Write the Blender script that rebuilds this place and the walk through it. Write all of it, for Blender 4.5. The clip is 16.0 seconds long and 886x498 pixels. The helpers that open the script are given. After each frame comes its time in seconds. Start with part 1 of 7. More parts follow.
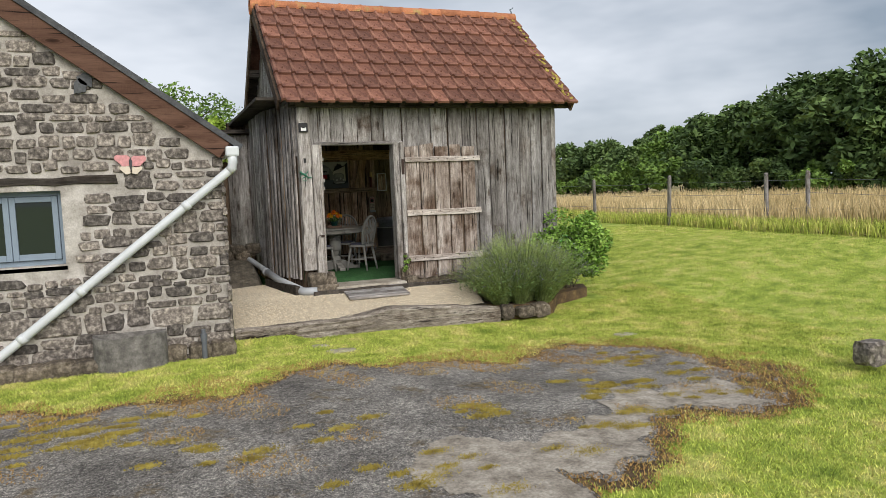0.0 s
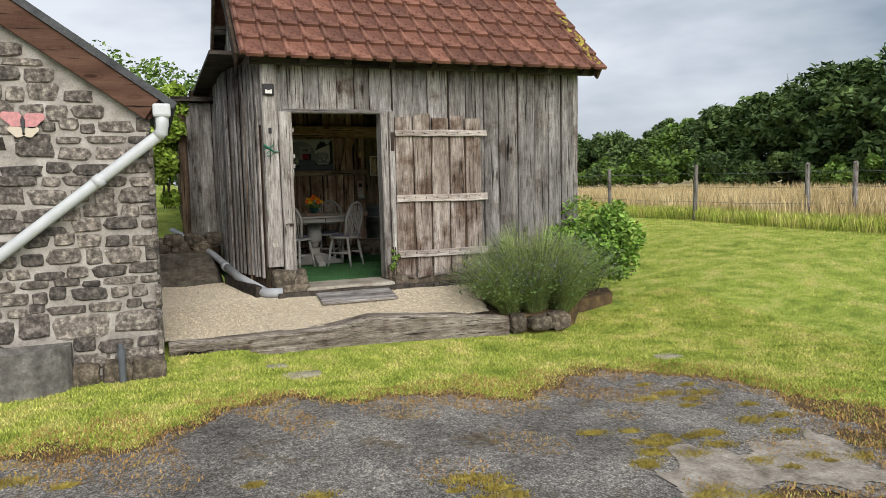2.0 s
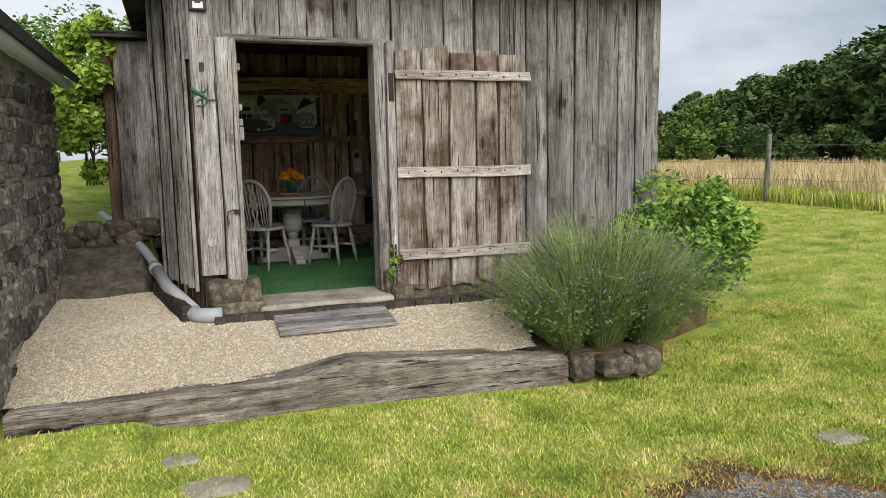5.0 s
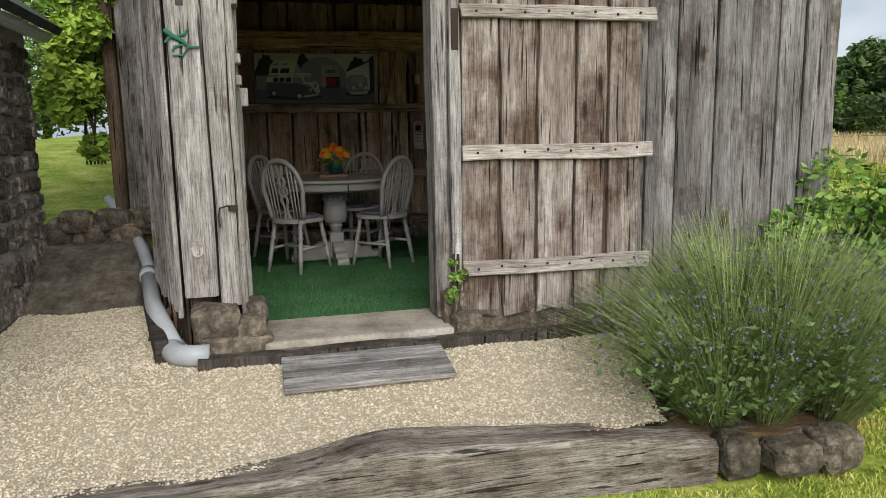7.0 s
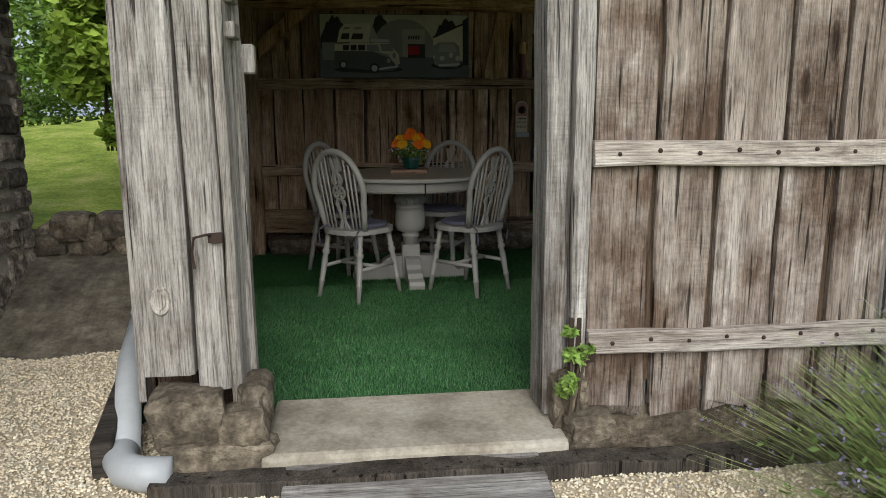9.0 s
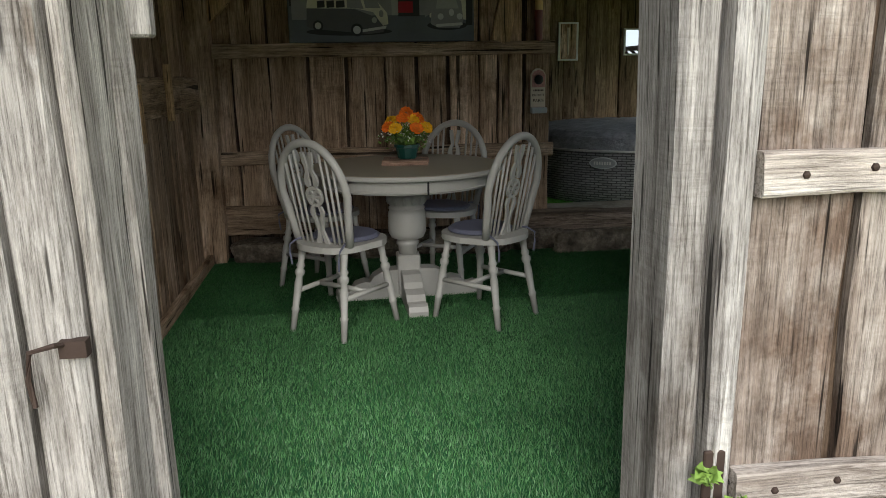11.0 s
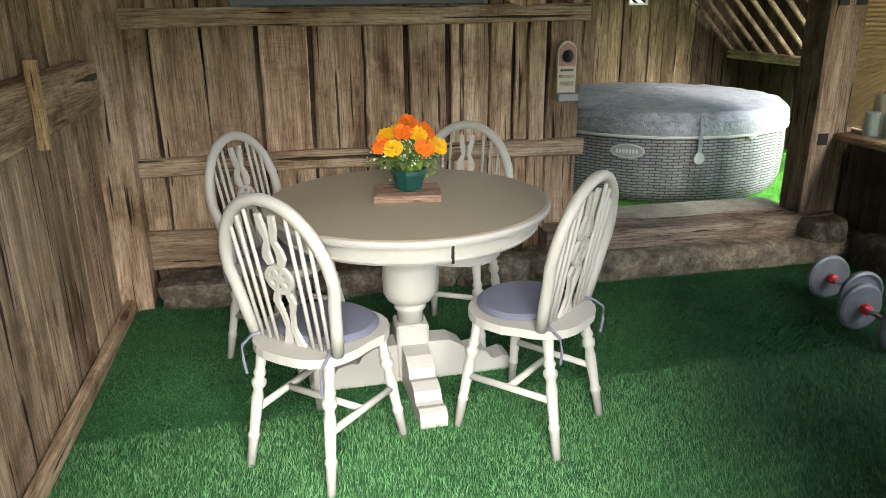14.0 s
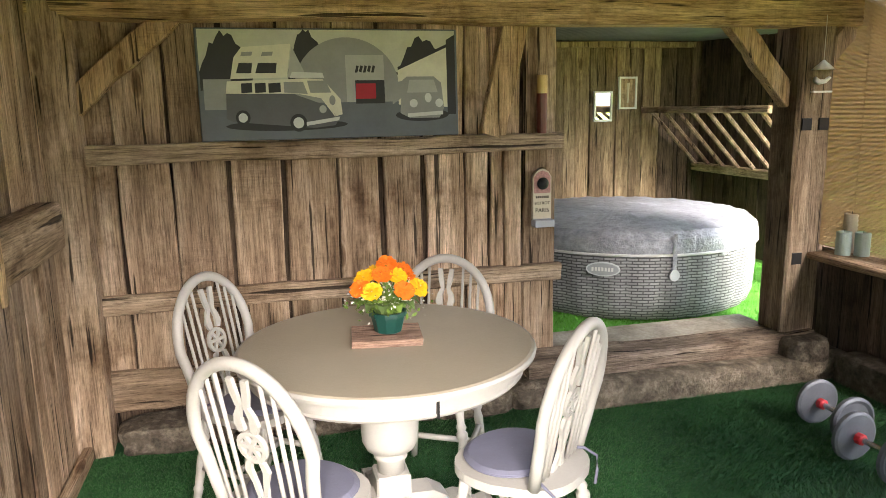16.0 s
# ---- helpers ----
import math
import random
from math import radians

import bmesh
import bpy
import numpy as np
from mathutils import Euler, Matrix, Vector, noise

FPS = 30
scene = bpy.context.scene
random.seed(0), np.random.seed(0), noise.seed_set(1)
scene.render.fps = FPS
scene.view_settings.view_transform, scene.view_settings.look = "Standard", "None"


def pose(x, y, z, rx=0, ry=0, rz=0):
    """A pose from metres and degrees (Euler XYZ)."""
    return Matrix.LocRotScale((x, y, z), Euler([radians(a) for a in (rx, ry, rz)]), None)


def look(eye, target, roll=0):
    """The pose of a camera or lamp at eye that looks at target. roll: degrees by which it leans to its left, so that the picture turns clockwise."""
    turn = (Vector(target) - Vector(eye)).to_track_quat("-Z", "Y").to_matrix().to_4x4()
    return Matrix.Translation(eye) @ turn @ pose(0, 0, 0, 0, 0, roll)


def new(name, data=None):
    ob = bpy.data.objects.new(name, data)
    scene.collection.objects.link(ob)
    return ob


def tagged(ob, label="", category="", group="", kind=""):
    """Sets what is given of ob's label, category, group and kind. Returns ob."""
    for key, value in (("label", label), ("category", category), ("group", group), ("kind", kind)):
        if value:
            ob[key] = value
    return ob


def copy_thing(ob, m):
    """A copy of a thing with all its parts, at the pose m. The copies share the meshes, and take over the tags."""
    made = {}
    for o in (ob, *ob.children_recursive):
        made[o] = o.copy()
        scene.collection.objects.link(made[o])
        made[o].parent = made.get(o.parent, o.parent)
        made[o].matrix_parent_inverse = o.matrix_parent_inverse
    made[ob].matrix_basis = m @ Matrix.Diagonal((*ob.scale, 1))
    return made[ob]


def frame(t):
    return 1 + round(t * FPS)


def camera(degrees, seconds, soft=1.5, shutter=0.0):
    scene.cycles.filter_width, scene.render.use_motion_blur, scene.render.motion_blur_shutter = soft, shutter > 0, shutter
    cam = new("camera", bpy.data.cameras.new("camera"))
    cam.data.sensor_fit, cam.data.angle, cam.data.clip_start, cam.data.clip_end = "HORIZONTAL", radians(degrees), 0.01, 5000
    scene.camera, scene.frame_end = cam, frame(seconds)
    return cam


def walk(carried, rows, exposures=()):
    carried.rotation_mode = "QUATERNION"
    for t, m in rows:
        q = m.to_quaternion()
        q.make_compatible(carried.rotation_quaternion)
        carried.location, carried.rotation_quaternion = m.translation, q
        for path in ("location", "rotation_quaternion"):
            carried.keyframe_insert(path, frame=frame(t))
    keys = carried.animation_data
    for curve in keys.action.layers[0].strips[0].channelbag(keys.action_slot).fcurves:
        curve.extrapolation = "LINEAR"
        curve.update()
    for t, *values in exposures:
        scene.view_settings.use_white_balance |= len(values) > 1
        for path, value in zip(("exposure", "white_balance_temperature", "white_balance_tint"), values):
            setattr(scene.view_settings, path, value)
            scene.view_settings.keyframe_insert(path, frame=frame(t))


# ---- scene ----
cam = camera(62.9, 16.0, soft=0.6)
PATH = [
    (0, (0.18, -0.671, 1.698), (0.916, 1.181, 1.528), -2.3),
    (0.5, (0.392, -0.209, 1.665), (1.131, 1.641, 1.489), -2.1),
    (1, (0.537, 0.258, 1.621), (1.276, 2.107, 1.44), -1.8),
    (1.5, (0.753, 0.626, 1.595), (1.49, 2.476, 1.406), -1.5),
    (2, (0.939, 1.055, 1.563), (1.667, 2.907, 1.371), -1.3),
    (2.5, (1.138, 1.437, 1.531), (1.852, 3.295, 1.341), -1.2),
    (3, (1.351, 1.852, 1.509), (2.055, 3.714, 1.314), -1.3),
    (3.5, (1.42, 2.319, 1.462), (2.118, 4.183, 1.272), -1.3),
    (3.7, (1.466, 2.493, 1.442), (2.164, 4.357, 1.252), -1.4),
    (5.8, (2.16, 4.312, 1.495), (2.801, 6.184, 1.202), -0.8),
    (6, (2.211, 4.466, 1.494), (2.834, 6.344, 1.2), -0.8),
    (6.5, (2.382, 4.862, 1.473), (2.947, 6.756, 1.163), -0.8),
    (7, (2.461, 5.274, 1.48), (2.943, 7.187, 1.153), -1.0),
    (7.5, (2.543, 5.668, 1.473), (2.962, 7.594, 1.134), -0.8),
    (8, (2.645, 6.071, 1.487), (2.993, 8.008, 1.134), -0.6),
    (8.5, (2.669, 6.486, 1.495), (2.956, 8.432, 1.134), -0.3),
    (9, (2.797, 6.81, 1.489), (3.01, 8.763, 1.115), -0.3),
    (9.2, (2.813, 6.937, 1.492), (3.009, 8.891, 1.116), -0.3),
    (11.3, (2.797, 8.074, 1.54), (3.076, 9.992, 1.047), -1.2),
    (11.5, (2.811, 8.185, 1.519), (3.121, 10.093, 1.009), -1.0),
    (12, (2.819, 8.486, 1.609), (3.183, 10.373, 1.056), -0.7),
    (12.5, (2.699, 8.655, 1.722), (3.078, 10.526, 1.126), -0.4),
    (13, (2.723, 8.841, 1.729), (3.091, 10.704, 1.102), -0.5),
    (13.5, (2.77, 9.054, 1.747), (3.13, 10.912, 1.102), -0.8),
    (14, (2.717, 9.237, 1.762), (3.097, 11.092, 1.118), -0.6),
    (14.5, (2.69, 9.326, 1.782), (3.093, 11.185, 1.164), -0.5),
    (15, (2.694, 9.348, 1.804), (3.125, 11.219, 1.243), -0.5),
    (15.5, (2.7, 9.367, 1.845), (3.161, 11.254, 1.369), -0.7),
    (16, (2.708, 9.379, 1.889), (3.189, 11.283, 1.506), -1.1),
]
EXPOSURES = [(0, 0.1, 6500, 12), (3.7, 0.15, 6500, 12), (9.2, 0.3, 6350, 9), (11.3, 1.25, 6350, 9), (12.0, 2.1, 6450, 9), (12.5, 2.75, 6550, 9), (13.5, 3.1, 6550, 8), (14.5, 3.35, 6600, 12), (16, 3.75, 6950, 18)]
walk(cam, [(t, look(eye, target, roll)) for t, eye, target, roll in PATH], EXPOSURES)

# ---- light ----
SUN_EL, SUN_AZ = radians(34), radians(180)
world = bpy.data.worlds.new("sky")
scene.world = world
world.use_nodes = True
wn, wl = world.node_tree.nodes, world.node_tree.links
bg = wn["Background"]
sky = wn.new("ShaderNodeTexSky")
sky.sky_type, sky.sun_disc, sky.sun_elevation, sky.sun_rotation = "NISHITA", False, SUN_EL, SUN_AZ
wco, wmap = wn.new("ShaderNodeTexCoord"), wn.new("ShaderNodeMapping")
wmap.inputs["Scale"].default_value = (1.0, 1.0, 3.2)
wl.new(wco.outputs["Generated"], wmap.inputs["Vector"])
cloud = wn.new("ShaderNodeTexNoise")
cloud.inputs["Scale"].default_value, cloud.inputs["Detail"].default_value, cloud.inputs["Roughness"].default_value = 1.7, 5.0, 0.55
wl.new(wmap.outputs["Vector"], cloud.inputs["Vector"])
cramp = wn.new("ShaderNodeValToRGB")
cramp.color_ramp.elements[0].position, cramp.color_ramp.elements[0].color = 0.38, (3.5, 4.3, 5.2, 1)
cramp.color_ramp.elements[1].position, cramp.color_ramp.elements[1].color = 0.66, (9.2, 9.8, 10.5, 1)
wl.new(cloud.outputs["Fac"], cramp.inputs["Fac"])
wmix = wn.new("ShaderNodeMix")
wmix.data_type = "RGBA"
wmix.inputs[0].default_value = 0.9
wl.new(sky.outputs[0], wmix.inputs[6])
wl.new(cramp.outputs["Color"], wmix.inputs[7])
wl.new(wmix.outputs[2], bg.inputs["Color"])
bg.inputs["Strength"].default_value = 0.084
sun = new("sun", bpy.data.lights.new("sun", "SUN"))
sun.data.energy, sun.data.angle, sun.data.color = 2.8, radians(50), (1.0, 0.95, 0.88)
sun.matrix_world = look((10 * math.sin(SUN_AZ) * math.cos(SUN_EL), 10 * math.cos(SUN_AZ) * math.cos(SUN_EL), 10 * math.sin(SUN_EL)), (0, 0, 0))


# ---- materials ----
def node_material(name, rough=0.8, metal=0.0, spec=0.3):
    m = bpy.data.materials.new(name)
    m.use_nodes = True
    b = m.node_tree.nodes["Principled BSDF"]
    b.inputs["Roughness"].default_value, b.inputs["Metallic"].default_value = rough, metal
    b.inputs["Specular IOR Level"].default_value = spec
    return m, m.node_tree.nodes, m.node_tree.links, b


def ramp_of(nodes, links, source, stops):
    r = nodes.new("ShaderNodeValToRGB")
    while len(r.color_ramp.elements) < len(stops):
        r.color_ramp.elements.new(0.5)
    for e, (p, c) in zip(r.color_ramp.elements, stops):
        e.position, e.color = p, (*c, 1)
    links.new(source, r.inputs["Fac"])
    return r.outputs["Color"]


def noise_of(nodes, links, scale, detail=4.0, rough=0.6, stretch=(1, 1, 1), shift=None):
    co, mp, n = nodes.new("ShaderNodeTexCoord"), nodes.new("ShaderNodeMapping"), nodes.new("ShaderNodeTexNoise")
    mp.inputs["Scale"].default_value = stretch
    links.new(co.outputs["Object"], mp.inputs["Vector"])
    if shift is not None:
        links.new(shift, mp.inputs["Location"])
    n.inputs["Scale"].default_value, n.inputs["Detail"].default_value, n.inputs["Roughness"].default_value = scale, detail, rough
    links.new(mp.outputs["Vector"], n.inputs["Vector"])
    return n.outputs["Fac"]


def blend(nodes, links, mode, fac, a, b):
    m = nodes.new("ShaderNodeMix")
    m.data_type, m.blend_type = "RGBA", mode
    for socket, v in ((m.inputs[0], fac), (m.inputs[6], a), (m.inputs[7], b)):
        if isinstance(v, (int, float)):
            socket.default_value = v
        elif isinstance(v, tuple):
            socket.default_value = (*v, 1)
        else:
            links.new(v, socket)
    return m.outputs[2]


def bump_of(nodes, links, b, height, strength, distance=0.01):
    n = nodes.new("ShaderNodeBump")
    n.inputs["Strength"].default_value, n.inputs["Distance"].default_value = strength, distance
    links.new(height, n.inputs["Height"])
    links.new(n.outputs["Normal"], b.inputs["Normal"])


def speckled(name, stops, scale=8.0, rough=0.85, bump=0.3, fine=60.0, spec=0.3, metal=0.0, per_piece=0.0, dist=0.01, island=False, grain=0.5):
    """Mottled surface: a broad noise gives the colour, a fine one the grain and relief."""
    m, ns, ls, b = node_material(name, rough, metal, spec)
    col = ramp_of(ns, ls, noise_of(ns, ls, scale, 6.0, 0.65), stops)
    f = noise_of(ns, ls, fine, 4.0, 0.7)
    col = blend(ns, ls, "MULTIPLY", grain, col, ramp_of(ns, ls, f, [(0.3, (0.55, 0.55, 0.55)), (0.65, (1.25, 1.25, 1.25))]))
    if per_piece:
        src = ns.new("ShaderNodeNewGeometry").outputs["Random Per Island"] if island else ns.new("ShaderNodeObjectInfo").outputs["Random"]
        lo, hi = 1 - per_piece, 1 + per_piece
        col = blend(ns, ls, "MULTIPLY", 1.0, col, ramp_of(ns, ls, src, [(0.0, (lo, lo, lo)), (1.0, (hi, hi * 0.98, hi * 0.94))]))
    ls.new(col, b.inputs["Base Color"])
    bump_of(ns, ls, b, f, bump, dist)
    return m


def timber(name, stops, axis="z", rough=0.85, streak=0.8, per_piece=0.3, stain=(0.3, 0.22, 0.16), stain_at=0.58, bump=0.9, size=1.0):
    """Old sawn timber: grain and drying cracks along the axis, wavy figure, stains; each board differs."""
    m, ns, ls, b = node_material(name, rough, 0.0, 0.2)
    rnd = ns.new("ShaderNodeObjectInfo").outputs["Random"]
    sh = ns.new("ShaderNodeMath")
    sh.operation = "MULTIPLY"
    sh.inputs[1].default_value = 37.0
    ls.new(rnd, sh.inputs[0])
    shift = sh.outputs[0]

    def along(l, a):
        return {"x": (l, a, a), "y": (a, l, a), "z": (a, a, l)}[axis]
    g1 = noise_of(ns, ls, size, 5.0, 0.6, along(1.1, 12), shift)
    g2 = noise_of(ns, ls, size, 9.0, 0.8, along(5, 150), shift)
    crack = noise_of(ns, ls, size, 3.0, 0.5, along(1.6, 42), shift)
    figure = noise_of(ns, ls, size, 9.0, 0.78, along(7, 26), shift)
    big = noise_of(ns, ls, 2.3, 6.0, 0.7, (1, 1, 1), shift)
    col = ramp_of(ns, ls, g1, stops)
    col = blend(ns, ls, "MULTIPLY", streak, col, ramp_of(ns, ls, g2, [(0.38, (0.22, 0.2, 0.18)), (0.5, (1.0, 1.0, 1.0)), (0.64, (1.5, 1.5, 1.5))]))
    col = blend(ns, ls, "MULTIPLY", streak * 0.8, col, ramp_of(ns, ls, figure, [(0.35, (0.5, 0.47, 0.45)), (0.55, (1.1, 1.1, 1.1)), (0.7, (1.3, 1.3, 1.3))]))
    col = blend(ns, ls, "MULTIPLY", 0.9, col, ramp_of(ns, ls, crack, [(0.33, (0.05, 0.045, 0.04)), (0.37, (1, 1, 1))]))
    saw = noise_of(ns, ls, size, 3.0, 0.6, along(120, 9), shift)
    patchy = ramp_of(ns, ls, noise_of(ns, ls, 3.1, 3.0, 0.5, (1, 1, 1), shift), [(0.5, (0, 0, 0)), (0.66, (0.3, 0.3, 0.3))])
    col = blend(ns, ls, "MULTIPLY", patchy, col, ramp_of(ns, ls, saw, [(0.42, (0.55, 0.52, 0.49)), (0.52, (1.05, 1.05, 1.05))]))
    kco, kmp, kv = ns.new("ShaderNodeTexCoord"), ns.new("ShaderNodeMapping"), ns.new("ShaderNodeTexVoronoi")
    kmp.inputs["Scale"].default_value = along(1.7, 5.5)
    ls.new(kco.outputs["Object"], kmp.inputs["Vector"])
    ls.new(shift, kmp.inputs["Location"])
    ls.new(kmp.outputs["Vector"], kv.inputs["Vector"])
    kv.inputs["Scale"].default_value = size
    knot = ramp_of(ns, ls, kv.outputs["Distance"], [(0.04, (0.16, 0.12, 0.09)), (0.1, (0.42, 0.36, 0.31)), (0.13, (1, 1, 1)), (0.16, (0.72, 0.69, 0.66)), (0.2, (1, 1, 1))])
    col = blend(ns, ls, "MULTIPLY", 0.85, col, knot)
    mask = ramp_of(ns, ls, big, [(stain_at - 0.06, (0, 0, 0)), (stain_at + 0.1, (0.85, 0.85, 0.85))])
    col = blend(ns, ls, "MIX", mask, col, blend(ns, ls, "MULTIPLY", 1.0, col, stain))
    lo, hi = 1 - per_piece, 1 + per_piece
    col = blend(ns, ls, "MULTIPLY", 1.0, col, ramp_of(ns, ls, rnd, [(0.0, (lo, lo * 0.97, lo * 0.94)), (0.5, (1, 1, 1)), (1.0, (hi, hi * 0.98, hi * 0.95))]))
    ls.new(col, b.inputs["Base Color"])
    bump_of(ns, ls, b, blend(ns, ls, "MULTIPLY", 0.8, blend(ns, ls, "ADD", 0.6, g2, figure), ramp_of(ns, ls, crack, [(0.30, (0, 0, 0)), (0.36, (1, 1, 1))])), bump, 0.008)
    return m


def plain(name, color, rough=0.5, metal=0.0, spec=0.4, vary=0.12, scale=9.0, bump=0.08):
    c = color
    return speckled(name, [(0.3, tuple(v * (1 - vary) for v in c)), (0.7, tuple(v * (1 + vary) for v in c))], scale, rough, bump, 90.0, spec, metal, grain=0.08)


GREY = [(0.28, (0.13, 0.122, 0.115)), (0.5, (0.29, 0.278, 0.268)), (0.72, (0.48, 0.465, 0.45))]
BROWN = [(0.28, (0.2, 0.13, 0.082)), (0.5, (0.43, 0.31, 0.21)), (0.72, (0.66, 0.52, 0.39))]
HONEY = [(0.28, (0.34, 0.21, 0.11)), (0.5, (0.52, 0.36, 0.21)), (0.72, (0.68, 0.52, 0.34))]
grey_wood_z = timber("grey weathered boards", GREY, "z")
grey_wood_y = timber("grey weathered beam", GREY, "y")
grey_wood_x = timber("grey weathered rail", GREY, "x")
post_wood = timber("silvery oak post", [(0.28, (0.24, 0.22, 0.2)), (0.5, (0.44, 0.415, 0.39)), (0.72, (0.62, 0.6, 0.57))], "z", streak=0.85, stain_at=0.66, per_piece=0.08)
leaf_wood = timber("brown weathered door boards", [(0.28, (0.2, 0.155, 0.125)), (0.5, (0.42, 0.36, 0.315)), (0.72, (0.66, 0.61, 0.56))], "z", stain=(0.3, 0.215, 0.16), stain_at=0.52, per_piece=0.2)
leaf_rail = timber("pale worn door rail", [(0.28, (0.3, 0.255, 0.22)), (0.5, (0.52, 0.47, 0.43)), (0.72, (0.7, 0.66, 0.62))], "x", per_piece=0.08, stain_at=0.64)
inner_wood_z = timber("brown inside boards", BROWN, "z", stain_at=0.58, streak=0.75)
post_dark = timber("dark oak post", [(0.28, (0.12, 0.08, 0.05)), (0.5, (0.23, 0.165, 0.11)), (0.72, (0.36, 0.28, 0.2))], "z", per_piece=0.1)
inner_wood_x = timber("brown inside rail", [(0.28, (0.2, 0.14, 0.09)), (0.5, (0.38, 0.285, 0.2)), (0.72, (0.55, 0.44, 0.33))], "x", per_piece=0.15)
inner_wood_y = timber("brown inside beam", BROWN, "y", per_piece=0.15)
honey_x = timber("honey oak beam", HONEY, "x", per_piece=0.1)
honey_z = timber("honey oak post", HONEY, "z", per_piece=0.15)
pale_z = timber("pale new batten", [(0.3, (0.4, 0.26, 0.13)), (0.7, (0.6, 0.42, 0.24))], "z", per_piece=0.1, stain_at=0.75)
dark_wood_x = timber("dark grained timber", [(0.3, (0.03, 0.027, 0.024)), (0.7, (0.12, 0.105, 0.09))], "x", per_piece=0.2)
dark_wood_z = timber("dark boards", [(0.3, (0.05, 0.036, 0.025)), (0.7, (0.17, 0.12, 0.085))], "z", per_piece=0.3)
verge_wood = timber("red-brown stained board", [(0.3, (0.075, 0.038, 0.026)), (0.7, (0.15, 0.085, 0.06))], "x", per_piece=0.05, streak=0.3, stain_at=0.7, bump=0.2)
tile_mat = speckled("clay tile", [(0.3, (0.085, 0.04, 0.03)), (0.48, (0.19, 0.085, 0.06)), (0.68, (0.3, 0.15, 0.105))], 7.0, 0.85, 0.4, 45.0, per_piece=0.3)
ridge_mat = speckled("orange clay ridge tile", [(0.3, (0.3, 0.12, 0.06)), (0.55, (0.5, 0.2, 0.1)), (0.75, (0.36, 0.3, 0.12))], 6.0, 0.85, 0.3, 45.0, per_piece=0.2)
stone_mat = speckled("grey field stone", [(0.3, (0.045, 0.041, 0.038)), (0.5, (0.19, 0.168, 0.15)), (0.66, (0.46, 0.42, 0.375))], 22.0, 0.92, 0.9, 70.0, per_piece=0.5, dist=0.015)
mortar_mat = speckled("lime mortar", [(0.25, (0.2, 0.18, 0.155)), (0.5, (0.44, 0.41, 0.365)), (0.75, (0.68, 0.65, 0.6))], 5.0, 0.95, 0.6, 60.0)
plinth_mat = speckled("plinth stone", [(0.3, (0.05, 0.042, 0.032)), (0.5, (0.15, 0.125, 0.095)), (0.7, (0.33, 0.285, 0.225))], 11.0, 0.92, 1.0, 45.0, per_piece=0.3, dist=0.02)
slab_mat = speckled("worn cement slab", [(0.3, (0.2, 0.17, 0.13)), (0.55, (0.42, 0.38, 0.31)), (0.75, (0.52, 0.49, 0.43))], 3.5, 0.9, 0.4, 50.0)
gravel_mat = speckled("cream gravel", [(0.3, (0.5, 0.42, 0.29)), (0.5, (0.72, 0.64, 0.5)), (0.72, (0.84, 0.79, 0.68))], 30.0, 0.85, 0.2, 120.0, per_piece=0.28, island=True)
gravel_bed = speckled("gravel bed", [(0.3, (0.4, 0.33, 0.22)), (0.7, (0.66, 0.58, 0.45))], 60.0, 0.95, 0.8, 150.0)
earth_mat = speckled("damp earth", [(0.3, (0.055, 0.048, 0.038)), (0.52, (0.15, 0.13, 0.1)), (0.72, (0.28, 0.245, 0.2))], 6.0, 0.95, 1.0, 25.0, dist=0.03, grain=0.8)
soil_edge = speckled("mossy soil", [(0.3, (0.06, 0.042, 0.025)), (0.5, (0.13, 0.085, 0.045)), (0.72, (0.24, 0.17, 0.07))], 5.0, 0.97, 0.9, 40.0)
asphalt_mat, _n, _l, _b = node_material("old tarmac", 0.92, 0.0, 0.25)
_v = _n.new("ShaderNodeTexVoronoi")
_v.inputs["Scale"].default_value = 120.0
_l.new(_n.new("ShaderNodeTexCoord").outputs["Object"], _v.inputs["Vector"])
_c = ramp_of(_n, _l, noise_of(_n, _l, 1.3, 7.0, 0.65), [(0.3, (0.13, 0.123, 0.115)), (0.5, (0.25, 0.238, 0.222)), (0.66, (0.38, 0.36, 0.33))])
_c = blend(_n, _l, "MULTIPLY", 0.9, _c, ramp_of(_n, _l, _v.outputs["Color"], [(0.2, (0.45, 0.44, 0.43)), (0.6, (1.1, 1.08, 1.05)), (0.88, (2.2, 2.15, 2.05))]))
_c = blend(_n, _l, "MIX", ramp_of(_n, _l, noise_of(_n, _l, 2.4, 8.0, 0.75), [(0.55, (0, 0, 0)), (0.64, (0.85, 0.85, 0.85))]), _c, ramp_of(_n, _l, noise_of(_n, _l, 14.0, 5.0, 0.7), [(0.35, (0.085, 0.065, 0.042)), (0.6, (0.22, 0.16, 0.08)), (0.75, (0.34, 0.25, 0.1))]))
_v2 = _n.new("ShaderNodeTexVoronoi")
_v2.inputs["Scale"].default_value = 38.0
_l.new(_n.new("ShaderNodeTexCoord").outputs["Object"], _v2.inputs["Vector"])
_c = blend(_n, _l, "MULTIPLY", 0.8, _c, ramp_of(_n, _l, noise_of(_n, _l, 26.0, 5.0, 0.75), [(0.36, (0.4, 0.39, 0.38)), (0.52, (1, 1, 1)), (0.66, (1.5, 1.47, 1.42))]))
_c = blend(_n, _l, "MIX", ramp_of(_n, _l, _v2.outputs["Distance"], [(0.16, (0.75, 0.75, 0.75)), (0.26, (0, 0, 0))]), _c, ramp_of(_n, _l, _v2.outputs["Color"], [(0.25, (0.07, 0.065, 0.06)), (0.6, (0.24, 0.225, 0.2)), (0.9, (0.5, 0.47, 0.42))]))
